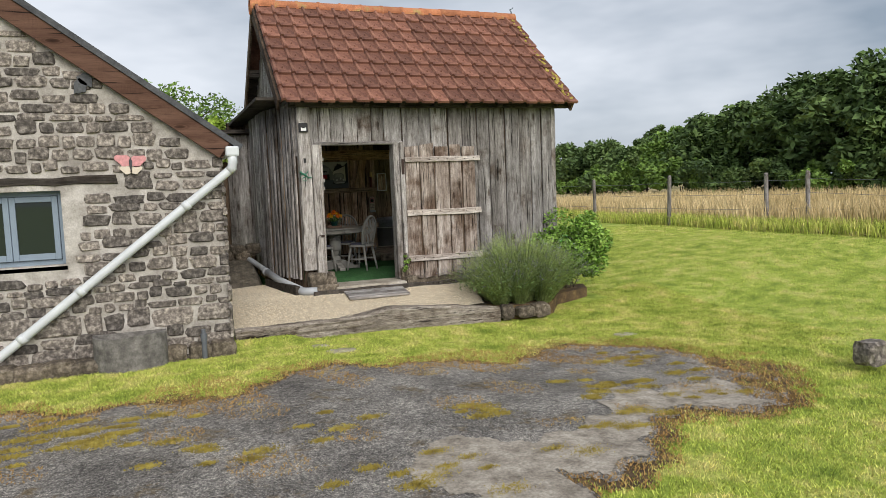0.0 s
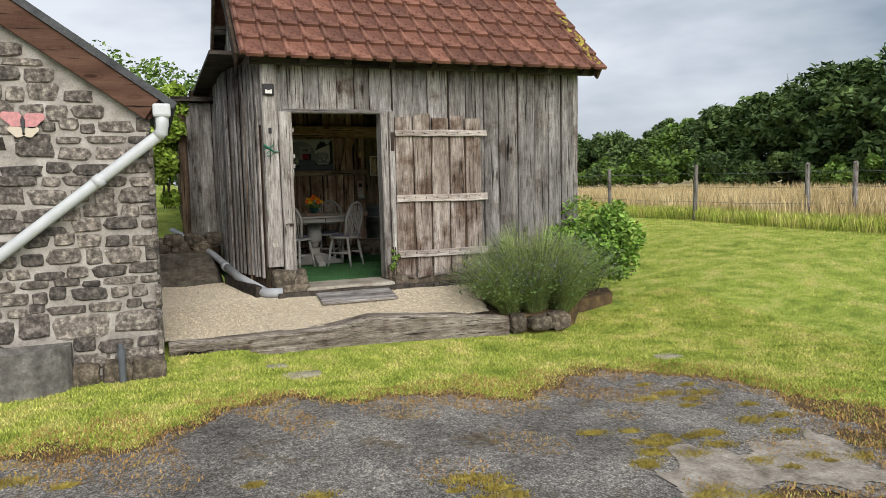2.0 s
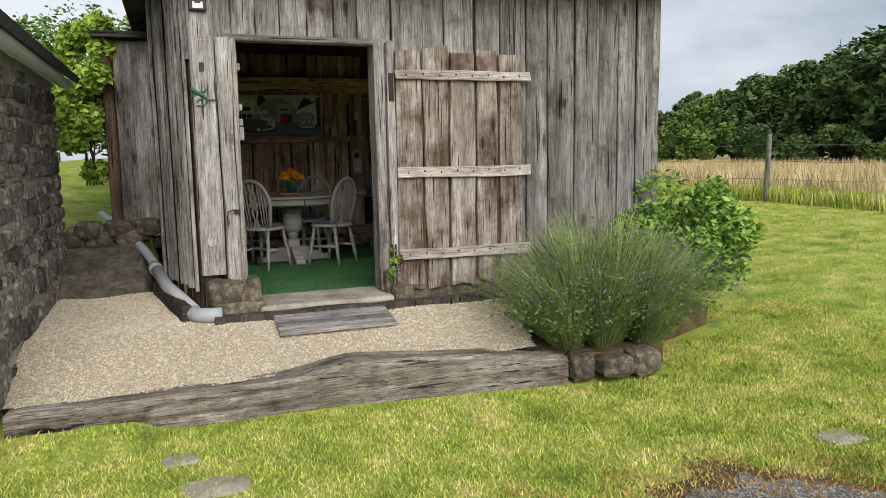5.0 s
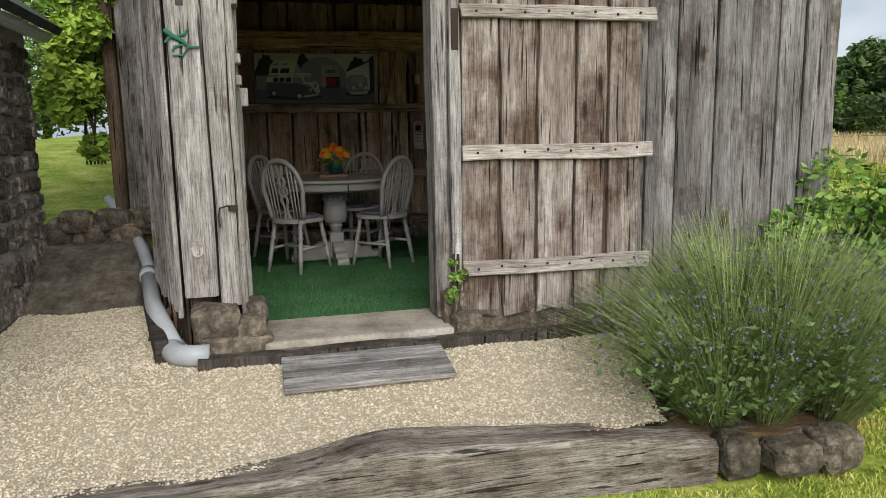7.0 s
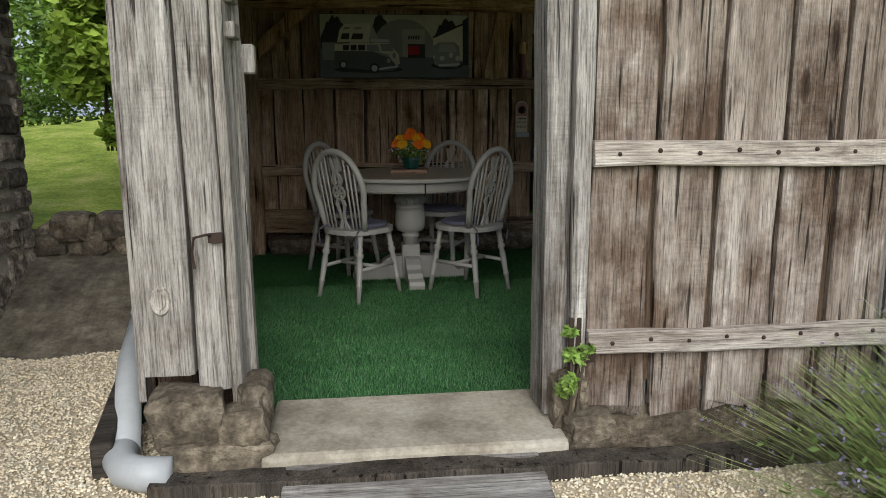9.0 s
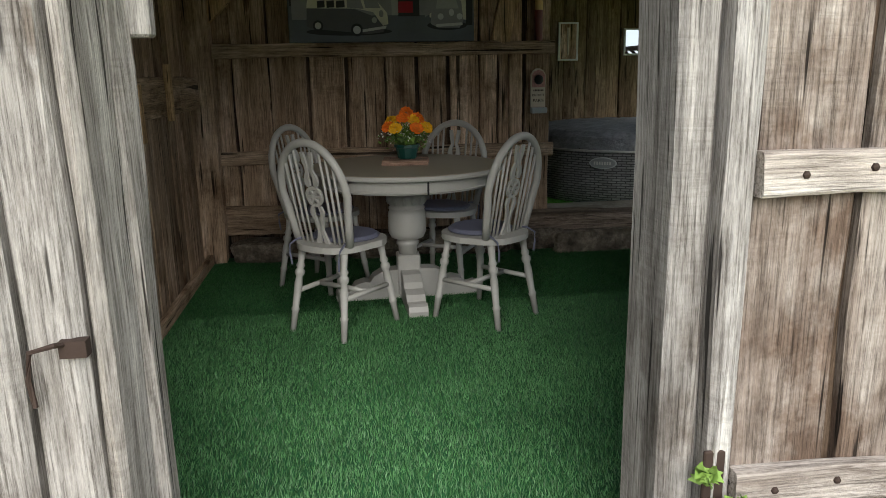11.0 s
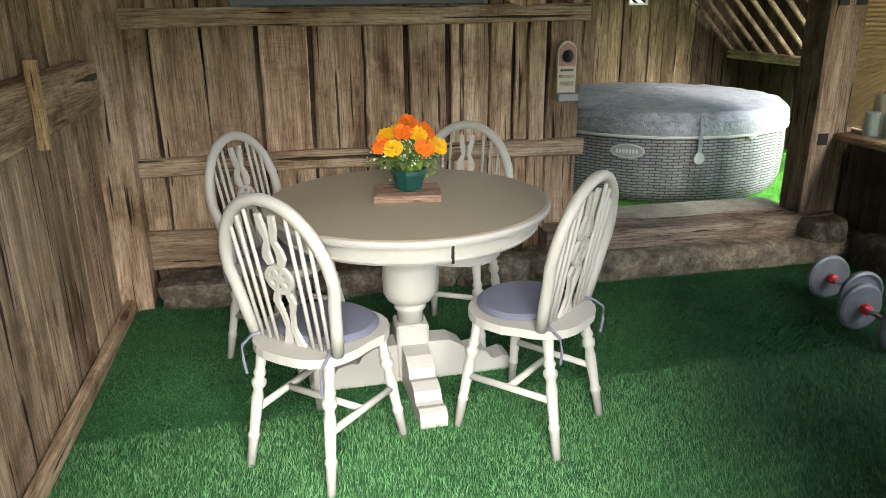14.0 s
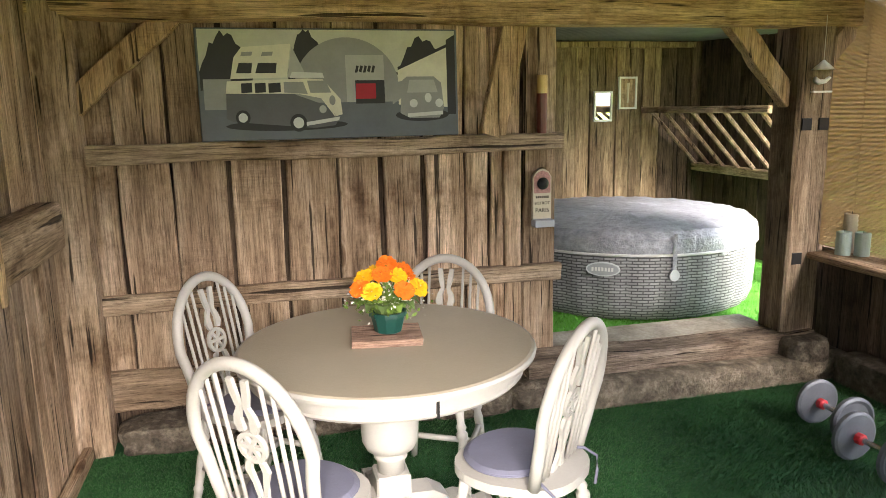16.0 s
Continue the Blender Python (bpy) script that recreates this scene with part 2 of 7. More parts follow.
_l.new(_c, _b.inputs["Base Color"])
bump_of(_n, _l, _b, blend(_n, _l, "ADD", 0.6, _v.outputs["Distance"], _v2.outputs["Distance"]), 0.9, 0.012)
concrete_mat = speckled("pale worn cement", [(0.3, (0.17, 0.145, 0.115)), (0.5, (0.34, 0.3, 0.245)), (0.72, (0.5, 0.45, 0.38))], 7.0, 0.92, 0.7, 45.0, grain=0.8)
lawn_mat = speckled("mown lawn", [(0.3, (0.15, 0.22, 0.035)), (0.5, (0.32, 0.4, 0.065)), (0.7, (0.52, 0.5, 0.16))], 3.1, 0.95, 1.0, 38.0, spec=0.15, grain=0.9)
blade_mat = speckled("lawn blades", [(0.3, (0.24, 0.33, 0.05)), (0.5, (0.46, 0.52, 0.11)), (0.7, (0.74, 0.64, 0.27))], 3.1, 0.75, 0.1, 30.0, per_piece=0.55, island=True, spec=0.2)
dry_mat = speckled("dry grass", [(0.3, (0.28, 0.16, 0.055)), (0.5, (0.44, 0.28, 0.1)), (0.72, (0.48, 0.4, 0.13))], 3.0, 0.9, 0.1, 22.0, per_piece=0.3, island=True)
moss_mat = speckled("yellow moss", [(0.3, (0.2, 0.15, 0.035)), (0.6, (0.46, 0.37, 0.08)), (0.8, (0.6, 0.55, 0.15))], 9.0, 0.97, 0.8, 60.0)
hay_mat = speckled("hay stems", [(0.3, (0.36, 0.28, 0.12)), (0.5, (0.6, 0.48, 0.26)), (0.72, (0.74, 0.63, 0.38))], 0.4, 0.9, 0.1, 12.0, per_piece=0.3, island=True)
hay_ground = speckled("hay field", [(0.3, (0.26, 0.21, 0.09)), (0.6, (0.4, 0.34, 0.17))], 0.5, 0.95, 0.6, 8.0)
turf_base = speckled("artificial turf backing", [(0.3, (0.012, 0.06, 0.022)), (0.7, (0.025, 0.12, 0.04))], 3.0, 0.9, 0.5, 70.0)
turf_mat = speckled("artificial turf pile", [(0.3, (0.035, 0.115, 0.038)), (0.7, (0.075, 0.2, 0.072))], 2.2, 0.5, 0.05, 50.0, per_piece=0.5, island=True, spec=0.35)
turf_bright = speckled("bright artificial turf", [(0.3, (0.07, 0.26, 0.03)), (0.7, (0.12, 0.4, 0.06))], 3.0, 0.7, 0.4, 70.0)
leaf_dark = speckled("dark foliage", [(0.3, (0.045, 0.085, 0.028)), (0.5, (0.1, 0.165, 0.05)), (0.72, (0.18, 0.26, 0.08))], 0.35, 0.7, 0.1, 5.0, per_piece=0.4, island=True)
leaf_mid = speckled("green foliage", [(0.3, (0.075, 0.14, 0.028)), (0.5, (0.14, 0.24, 0.045)), (0.72, (0.22, 0.34, 0.075))], 1.2, 0.6, 0.1, 12.0, per_piece=0.35, island=True)
leaf_shrub = speckled("bright shrub leaves", [(0.3, (0.1, 0.2, 0.03)), (0.5, (0.2, 0.36, 0.06)), (0.72, (0.36, 0.52, 0.11))], 3.0, 0.5, 0.1, 14.0, per_piece=0.5, island=True)
leaf_vine = speckled("vine leaves", [(0.3, (0.22, 0.36, 0.04)), (0.7, (0.42, 0.58, 0.1))], 2.0, 0.6, 0.1, 12.0, per_piece=0.3, island=True)
stem_mat = speckled("lavender stems", [(0.3, (0.17, 0.23, 0.08)), (0.7, (0.44, 0.54, 0.2))], 3.0, 0.75, 0.1, 30.0, per_piece=0.6, island=True)
lav_mat = speckled("lavender flowers", [(0.3, (0.13, 0.12, 0.2)), (0.7, (0.26, 0.23, 0.36))], 6.0, 0.8, 0.1, 30.0, per_piece=0.3, island=True)
bark_mat = speckled("bark", [(0.3, (0.05, 0.04, 0.03)), (0.7, (0.14, 0.11, 0.08))], 4.0, 0.95, 0.8, 20.0)
cream_paint = plain("cream eggshell paint", (0.39, 0.38, 0.35), 0.42, vary=0.04, scale=5.0)
table_paint = plain("taupe tabletop paint", (0.36, 0.325, 0.25), 0.3, vary=0.05, scale=4.0)
cushion_mat = plain("grey-blue vinyl", (0.14, 0.145, 0.2), 0.45, vary=0.08)
pipe_grey = plain("grey plastic pipe", (0.4, 0.42, 0.44), 0.4, vary=0.12, scale=5.0)
pipe_pale = plain("pale grey plastic pipe", (0.62, 0.65, 0.66), 0.4, vary=0.1, scale=4.0)
iron_mat = plain("rusty iron", (0.06, 0.04, 0.032), 0.75, 0.5, vary=0.3)
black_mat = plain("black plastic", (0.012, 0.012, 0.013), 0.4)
white_mat = plain("white paint", (0.78, 0.78, 0.76), 0.5, vary=0.04)
frame_blue = plain("blue-grey window paint", (0.22, 0.28, 0.34), 0.5, vary=0.05)
slate_mat = speckled("dark slate", [(0.3, (0.04, 0.042, 0.046)), (0.7, (0.11, 0.115, 0.12))], 5.0, 0.7, 0.3, 40.0)
leather_mat = plain("brown leather", (0.1, 0.042, 0.02), 0.38, vary=0.25, scale=5.0)
reed_mat = speckled("reed screen", [(0.3, (0.33, 0.23, 0.13)), (0.7, (0.55, 0.42, 0.27))], 6.0, 0.85, 0.3, 80.0)
orange_mat = plain("orange petals", (0.85, 0.2, 0.015), 0.7, vary=0.25, scale=40.0)
yellow_mat = plain("yellow petals", (0.88, 0.5, 0.015), 0.7, vary=0.15, scale=40.0)
pot_mat = plain("dark teal pot", (0.006, 0.05, 0.04), 0.35)
steel_mat = plain("grey iron plates", (0.14, 0.152, 0.17), 0.5, 0.2, vary=0.12)
chrome_mat = plain("chrome bar", (0.6, 0.6, 0.6), 0.2, 1.0, vary=0.03)
red_mat = plain("red plastic", (0.5, 0.02, 0.03), 0.4)
wax_mat = plain("sage green wax", (0.33, 0.42, 0.38), 0.5, vary=0.04)
wax_cream = plain("cream wax", (0.66, 0.58, 0.46), 0.5, vary=0.04)
cover_mat = speckled("quilted silver cover", [(0.3, (0.28, 0.29, 0.33)), (0.6, (0.46, 0.475, 0.52)), (0.8, (0.62, 0.63, 0.67))], 9.0, 0.35, 0.9, 22.0, spec=0.5, dist=0.03)
wicker_mat, _n, _l, _b = node_material("grey woven print", 0.5)
_w = _n.new("ShaderNodeTexBrick")
_w.inputs["Scale"].default_value = 1.0
_w.inputs["Color1"].default_value, _w.inputs["Color2"].default_value, _w.inputs["Mortar"].default_value = (0.36, 0.36, 0.365, 1), (0.24, 0.24, 0.25, 1), (0.08, 0.08, 0.085, 1)
_w.inputs["Brick Width"].default_value, _w.inputs["Row Height"].default_value, _w.inputs["Mortar Size"].default_value = 0.075, 0.022, 0.004
_u = _n.new("ShaderNodeUVMap")
_l.new(_u.outputs["UV"], _w.inputs["Vector"])
_l.new(_w.outputs["Color"], _b.inputs["Base Color"])
bump_of(_n, _l, _b, _w.outputs["Fac"], 0.4, -0.006)
_t = reed_mat.node_tree.nodes.new("ShaderNodeBsdfTranslucent")
_t.inputs["Color"].default_value = (0.5, 0.41, 0.3, 1)
_x = reed_mat.node_tree.nodes.new("ShaderNodeMixShader")
_x.inputs[0].default_value = 0.55
reed_mat.node_tree.links.new(reed_mat.node_tree.nodes["Principled BSDF"].outputs[0], _x.inputs[1])
reed_mat.node_tree.links.new(_t.outputs[0], _x.inputs[2])
reed_mat.node_tree.links.new(_x.outputs[0], reed_mat.node_tree.nodes["Material Output"].inputs["Surface"])
glass_mat, _n, _l, _b = node_material("window glass", 0.03, 0.0, 0.5)
_b.inputs["Base Color"].default_value = (0.02, 0.028, 0.026, 1)
mirror_mat, _n, _l, _b = node_material("mirror glass", 0.03, 1.0)
_b.inputs["Base Color"].default_value = (0.85, 0.88, 0.9, 1)


# ---- mesh helpers ----
def part(name, bm, material, parent=None, label="", smooth=False):
    if not isinstance(bm, bpy.types.Mesh):
        me = bpy.data.meshes.new(name)
        bmesh.ops.recalc_face_normals(bm, faces=bm.faces)
        bm.to_mesh(me)
        bm.free()
        if smooth:
            me.shade_smooth()
        me.materials.append(material)
    else:
        me = bm
    ob = new(name, me)
    ob.parent = parent
    return tagged(ob, label)


def base(name, m, label, category, group="", kind=""):
    ob = new(name)
    ob.empty_display_size = 0.1
    ob.matrix_world = m
    return tagged(ob, label, category, group, kind)


def box(bm, x0, x1, y0, y1, z0, z1, bevel=0.0, m=None, seg=1):
    r = bmesh.ops.create_cube(bm, size=1.0)
    vs = r["verts"]
    for v in vs:
        v.co = Vector((x0 + (v.co.x + 0.5) * (x1 - x0), y0 + (v.co.y + 0.5) * (y1 - y0), z0 + (v.co.z + 0.5) * (z1 - z0)))
    if bevel:
        es = list({e for v in vs for e in v.link_edges})
        r = bmesh.ops.bevel(bm, geom=es, offset=bevel, segments=seg, profile=0.5, affect="EDGES")
        vs = r["verts"]
    if m is not None:
        bmesh.ops.transform(bm, matrix=m, verts=list(vs))
    return bm


def B(*a, **k):
    return box(bmesh.new(), *a, **k)


def lathe(bm, profile, n=20, m=None, cap=True):
    """Turned shape from (radius, height) pairs."""
    rings = []
    for r, z in profile:
        rings.append([bm.verts.new((r * math.cos(2 * math.pi * i / n), r * math.sin(2 * math.pi * i / n), z)) for i in range(n)])
    for a, b in zip(rings, rings[1:]):
        for i in range(n):
            bm.faces.new((a[i], a[(i + 1) % n], b[(i + 1) % n], b[i]))
    if cap:
        bm.faces.new(rings[0][::-1])
        bm.faces.new(rings[-1])
    if m is not None:
        for ring in rings:
            for v in ring:
                v.co = m @ v.co
    return bm


def tube(bm, pts, r, n=8, taper=1.0, cap=True):
    """A round bar along the points."""
    pts = [Vector(p) for p in pts]
    rings, up = [], Vector((0.13, 0.21, 0.97))
    for i, p in enumerate(pts):
        d = (pts[min(i + 1, len(pts) - 1)] - pts[max(i - 1, 0)]).normalized()
        a = d.cross(up)
        a = (a if a.length > 0.05 else d.cross(Vector((1, 0, 0)))).normalized()
        b = d.cross(a)
        rr = r * (1 + (taper - 1) * i / max(1, len(pts) - 1))
        rings.append([bm.verts.new(p + rr * (math.cos(2 * math.pi * k / n) * a + math.sin(2 * math.pi * k / n) * b)) for k in range(n)])
    for a, b in zip(rings, rings[1:]):
        for i in range(n):
            bm.faces.new((a[i], a[(i + 1) % n], b[(i + 1) % n], b[i]))
    if cap:
        bm.faces.new(rings[0][::-1])
        bm.faces.new(rings[-1])
    return bm


def prism(bm, outline, z0, z1, m=None):
    """Extrudes an outline of (x, y) between two heights."""
    lo = [bm.verts.new((x, y, z0)) for x, y in outline]
    hi = [bm.verts.new((x, y, z1)) for x, y in outline]
    n = len(lo)
    bm.faces.new(lo[::-1])
    bm.faces.new(hi)
    for i in range(n):
        bm.faces.new((lo[i], lo[(i + 1) % n], hi[(i + 1) % n], hi[i]))
    if m is not None:
        for v in lo + hi:
            v.co = m @ v.co
    return bm


rng = random.Random(7)


def plank(length, width, thick, seed, wobble=0.006, ends=0.0, steps=5):
    """A board standing along z from the origin, its face towards -y, edges a little uneven."""
    r = random.Random(seed)
    bm = bmesh.new()
    rows = []
    for i in range(steps + 1):
        z = length * i / steps
        l, w = r.uniform(-wobble, wobble), width + r.uniform(-wobble, wobble)
        e0 = r.uniform(-ends, ends) if i in (0, steps) else 0
        e1 = r.uniform(-ends, ends) if i in (0, steps) else 0
        t = r.uniform(-0.002, 0.002)
        ch = min(0.006, thick * 0.3)
        rows.append([bm.verts.new(c) for c in ((l, ch + t, z + e0), (l + ch, t, z + e0), (w - ch, t, z + e1), (w, ch + t, z + e1), (w, thick, z + e1), (l, thick, z + e0))])
    for a, b in zip(rows, rows[1:]):
        for k in range(6):
            bm.faces.new((a[k], a[(k + 1) % 6], b[(k + 1) % 6], b[k]))
    bm.faces.new(rows[0][::-1])
    bm.faces.new(rows[-1])
    return bm


def soup(name, verts, faces, material, parent=None, label="", smooth=False):
    """One mesh from arrays, for what cannot be counted."""
    me = bpy.data.meshes.new(name)
    me.vertices.add(len(verts))
    me.vertices.foreach_set("co", np.asarray(verts, dtype=np.float32).ravel())
    faces = np.asarray(faces, dtype=np.int32)
    k = faces.shape[1]
    me.loops.add(faces.size)
    me.loops.foreach_set("vertex_index", faces.ravel())
    me.polygons.add(len(faces))
    me.polygons.foreach_set("loop_start", np.arange(0, faces.size, k, dtype=np.int32))
    me.update(calc_edges=True)
    if smooth:
        me.shade_smooth()
    me.materials.append(material)
    ob = new(name, me)
    ob.parent = parent
    return tagged(ob, label)


def blades(gen, xyz, height, width, lean, comb=(0.0, 0.0)):
    """Grass blades: one bent triangle pair each, combed one way or standing anyhow."""
    n = len(xyz)
    a = gen.uniform(0, 2 * np.pi, n)
    d = np.stack([np.cos(a), np.sin(a), np.zeros(n)], 1)
    b = gen.uniform(0, 2 * np.pi, n)
    tilt = np.stack([np.cos(b), np.sin(b), np.zeros(n)], 1) * (gen.uniform(0.2, 1, n) * lean)[:, None] + np.array([comb[0], comb[1], 0.0])
    h = (height * gen.uniform(0.6, 1.15, n))[:, None]
    up = np.array([0, 0, 1.0])
    w = width * gen.uniform(0.7, 1.3, n)[:, None] / 2
    p0, p1 = xyz - d * w, xyz + d * w
    mid = xyz + up * h * 0.6 + tilt * h * 0.4
    m0, m1 = mid - d * w * 0.8, mid + d * w * 0.8
    tip = xyz + up * h + tilt * h
    v = np.stack([p0, p1, m0, m1, tip], 1).reshape(-1, 3)
    k = np.arange(n)[:, None] * 5
    f = np.concatenate([k + [0, 1, 3], k + [0, 3, 2], k + [2, 3, 4]])
    return v, f


def leaf_cards(gen, centres, size, normal_up=0.4):
    """Small folded leaves at the given places."""
    n = len(centres)
    a = gen.normal(size=(n, 3))
    a[:, 2] *= 0.6
    a /= np.linalg.norm(a, axis=1)[:, None]
    c = gen.normal(size=(n, 3)) + [0, 0, normal_up]
    b = np.cross(a, c)
    b /= np.linalg.norm(b, axis=1)[:, None] + 1e-9
    s = (size * gen.uniform(0.6, 1.3, n))[:, None]
    up = np.cross(a, b) * s * 0.15
    v = np.stack([centres - a * s, centres + b * s * 0.5 + up, centres + a * s, centres - b * s * 0.5 + up], 1).reshape(-1, 3)
    k = np.arange(n)[:, None] * 4
    return v, np.concatenate([k + [0, 1, 2], k + [0, 2, 3]])


# ---- ground ----
def sstep(a, b, v):
    t = np.clip((np.asarray(v, dtype=float) - a) / (b - a), 0, 1)
    return t * t * (3 - 2 * t)


def ground_z(x, y):
    """Height of the land: a lawn that dips before the barn, rises to the hay field and climbs a bank behind the house."""
    x, y = np.asarray(x, dtype=float), np.asarray(y, dtype=float)
    z = -0.06 - 0.13 * sstep(2.0, 5.0, x) * (1 - sstep(7.0, 9.0, y)) + 0.5 * sstep(9.0, 20.5, x + 0.6 * y) * sstep(5.0, 9.0, x) + 0.02 * np.sin(1.3 * x) * np.sin(1.1 * y + 1)
    yard = (1 - sstep(1.55, 1.9, x)) * sstep(-12.0, 0.4, x)
    z = z + yard * (0.12 * sstep(7.6, 8.1, y) + 0.2 * sstep(8.1, 9.0, y) + 0.38 * sstep(10.1, 11.2, y) + 0.16 * sstep(11.15, 11.4, y) + 0.6 * sstep(11.3, 16.5, y) + 0.15 * sstep(16, 24, y))
    return z - 0.35 * sstep(1.6, 1.95, x) * (1 - sstep(6.0, 6.1, x)) * sstep(9.0, 9.3, y) * (1 - sstep(18, 20, y))


def sheet(name, xs, ys, material, lift=0.0, keep=None, label="", category="", parent=None):
    X, Y = np.meshgrid(xs, ys)
    Z = ground_z(X, Y) + lift
    nx, ny = len(xs), len(ys)
    idx = np.arange(nx * ny).reshape(ny, nx)
    q = np.stack([idx[:-1, :-1], idx[:-1, 1:], idx[1:, 1:], idx[1:, :-1]], -1).reshape(-1, 4)
    v = np.stack([X, Y, Z], -1).reshape(-1, 3)
    if keep is not None:
        c = v[q].mean(1)
        q = q[keep(c[:, 0], c[:, 1])]
        used, inv = np.unique(q, return_inverse=True)
        v, q = v[used], inv.reshape(q.shape)
    ob = soup(name, v, q, material, parent, label, True)
    return tagged(ob, label, category, kind="structure")


def axis_steps(lo, near0, near1, hi, fine, count):
    return np.concatenate([near0 - np.geomspace(near0 - lo, fine, count), np.arange(near0, near1, fine), near1 + np.geomspace(fine, hi - near1, count)])


tagged(sheet("ground", axis_steps(-400, -6, 22, 400, 0.2, 30), axis_steps(-400, -6, 26, 400, 0.2, 30), lawn_mat), "mown green lawn rising gently to a field", "lawn", kind="structure")


def wobble_at(x, y, k=1.0):
    return 0.18 * np.sin(2.1 * x * k + 1.7 * y) + 0.12 * np.sin(4.7 * x * k - 3.1 * y + 1) + 0.06 * np.sin(11 * x + 7 * y) + 0.035 * np.sin(23 * x - 17 * y)


def on_tarmac(x, y, grow=0.0):
    """Inside the worn drive."""
    w = wobble_at(x, y)
    top = 5.95 + 0.18 * sstep(0, 3, x) + w + grow
    right = 5.35 - 0.9 * np.abs(y - 4.6) ** 1.5 * 0.3 + w + grow
    low = 3.05 + 0.33 * (x - 2.4) + w - grow
    low = np.where(x < 2.4 + 0.6 * w + 0.3 * grow, -13.2 + 2 * w, low)
    return (y < top) & (x < right) & (y > low) & (x > -10.5 + 2 * w)


soil = sheet("soil_border", np.concatenate([np.arange(-12, -3, 0.15), np.arange(-3, 6.6, 0.035)]), np.concatenate([np.arange(-14, 1.5, 0.15), np.arange(1.5, 7.0, 0.035)]), soil_edge, 0.005, lambda x, y: on_tarmac(x, y, 0.2), "brown mossy soil round the worn drive", "soil")
drive = sheet("road", np.concatenate([np.arange(-12, -3, 0.15), np.arange(-3, 6.2, 0.035)]), np.concatenate([np.arange(-14, 1.5, 0.15), np.arange(1.5, 6.8, 0.035)]), asphalt_mat, 0.012, on_tarmac, "old grey tarmac drive breaking up with moss", "drive")
patch = sheet("cement_patch", np.arange(1.2, 5.4, 0.025), np.arange(2.4, 5.2, 0.025), concrete_mat, 0.018, lambda x, y: on_tarmac(x, y, -0.12) & (y < 3.75 + 0.32 * (x - 2.4) + 1.3 * wobble_at(x + 2, y)) & (x > 1.7 + wobble_at(y, x)), "pale worn cement patch in the drive", "cement")
dirt = sheet("dirt_yard", np.arange(0.8, 1.92, 0.06), np.arange(10.15, 11.25, 0.06), earth_mat, 0.03, None, "damp brown earth slope behind the gravel", "earth")
field = sheet("hay_field", np.arange(6.0, 90, 1.0), np.arange(-30, 110, 1.0), hay_ground, 0.03, lambda x, y: (x > 13.2 + 0.05 * np.abs(y - 14)) & (y > -25) | (y > 20) & (x > 8), "golden hay field", "field")


# ---- stone house ----
def rubble(parent, origin, right, normal, width, height, inside, seed, count=300, hmin=0.05, hmax=0.12, wmin=0.1, wmax=0.3):
    """Coursed rubble: each stone a rounded irregular block, set in the mortar face."""
    r = random.Random(seed)
    o, u, n = Vector(origin), Vector(right), Vector(normal)
    z, made = 0.0, 0
    while z < height and made < count:
        h = r.uniform(hmin, hmax) * (1.8 if z < 0.6 else 1.0)
        x = -r.uniform(0, 0.15)
        while x < width and made < count:
            w = r.uniform(wmin, wmax) * (1.5 if z < 0.6 else 1.0)
            if 0.08 < width - x < w + 0.1:
                w = width - x
            hh = h * r.uniform(0.78, 1.22)
            if inside(x + 0.02, z + 0.02) and inside(x + w - 0.02, z + hh - 0.02) and inside(x + w - 0.02, z + 0.02) and inside(x + 0.02, z + hh - 0.02):
                bm = bmesh.new()
                cx, cz, k = x + w / 2, z + hh / 2 + r.uniform(-0.02, 0.02), 9
                ph = r.uniform(0, 6.28)
                rad = [r.uniform(0.86, 1.1) for _ in range(k)]
                rings = []
                for s, d in ((1.02, -0.02), (1.0, 0.006), (0.8, r.uniform(0.015, 0.03))):
                    ring = []
                    for i in range(k):
                        a = ph + 2 * math.pi * i / k
                        c, sn = math.cos(a), math.sin(a)
                        ex, ez = abs(c) ** 0.4 * math.copysign(1, c), abs(sn) ** 0.42 * math.copysign(1, sn)
                        ring.append(bm.verts.new(o + u * (cx + ex * w / 2 * rad[i] * s * 1.0) + Vector((0, 0, cz + ez * hh / 2 * rad[i] * s * 1.0)) + n * d))
                    rings.append(ring)
                for a, b in zip(rings, rings[1:]):
                    for i in range(k):
                        bm.faces.new((a[i], a[(i + 1) % k], b[(i + 1) % k], b[i]))
                bm.faces.new(rings[-1])
                part("stone", bm, stone_mat, parent, smooth=False)
                made += 1
            x += w + r.uniform(0.006, 0.026)
        z += h + r.uniform(0.006, 0.02)


HX, HY = 0.91, 7.65
PITCH = 0.72


def verge_z(x):
    return 2.16 + PITCH * (0.88 - x)


house = base("stone_house", pose(0, HY, -0.1), "old grey rubble-stone house with a brown verge board", "house")
bm = bmesh.new()
APEX = -3.6
out = [(-8.0, -0.3), (HX, -0.3), (HX, verge_z(HX)), (APEX, verge_z(APEX)), (-8.0, verge_z(APEX) - 4.4 * PITCH)]


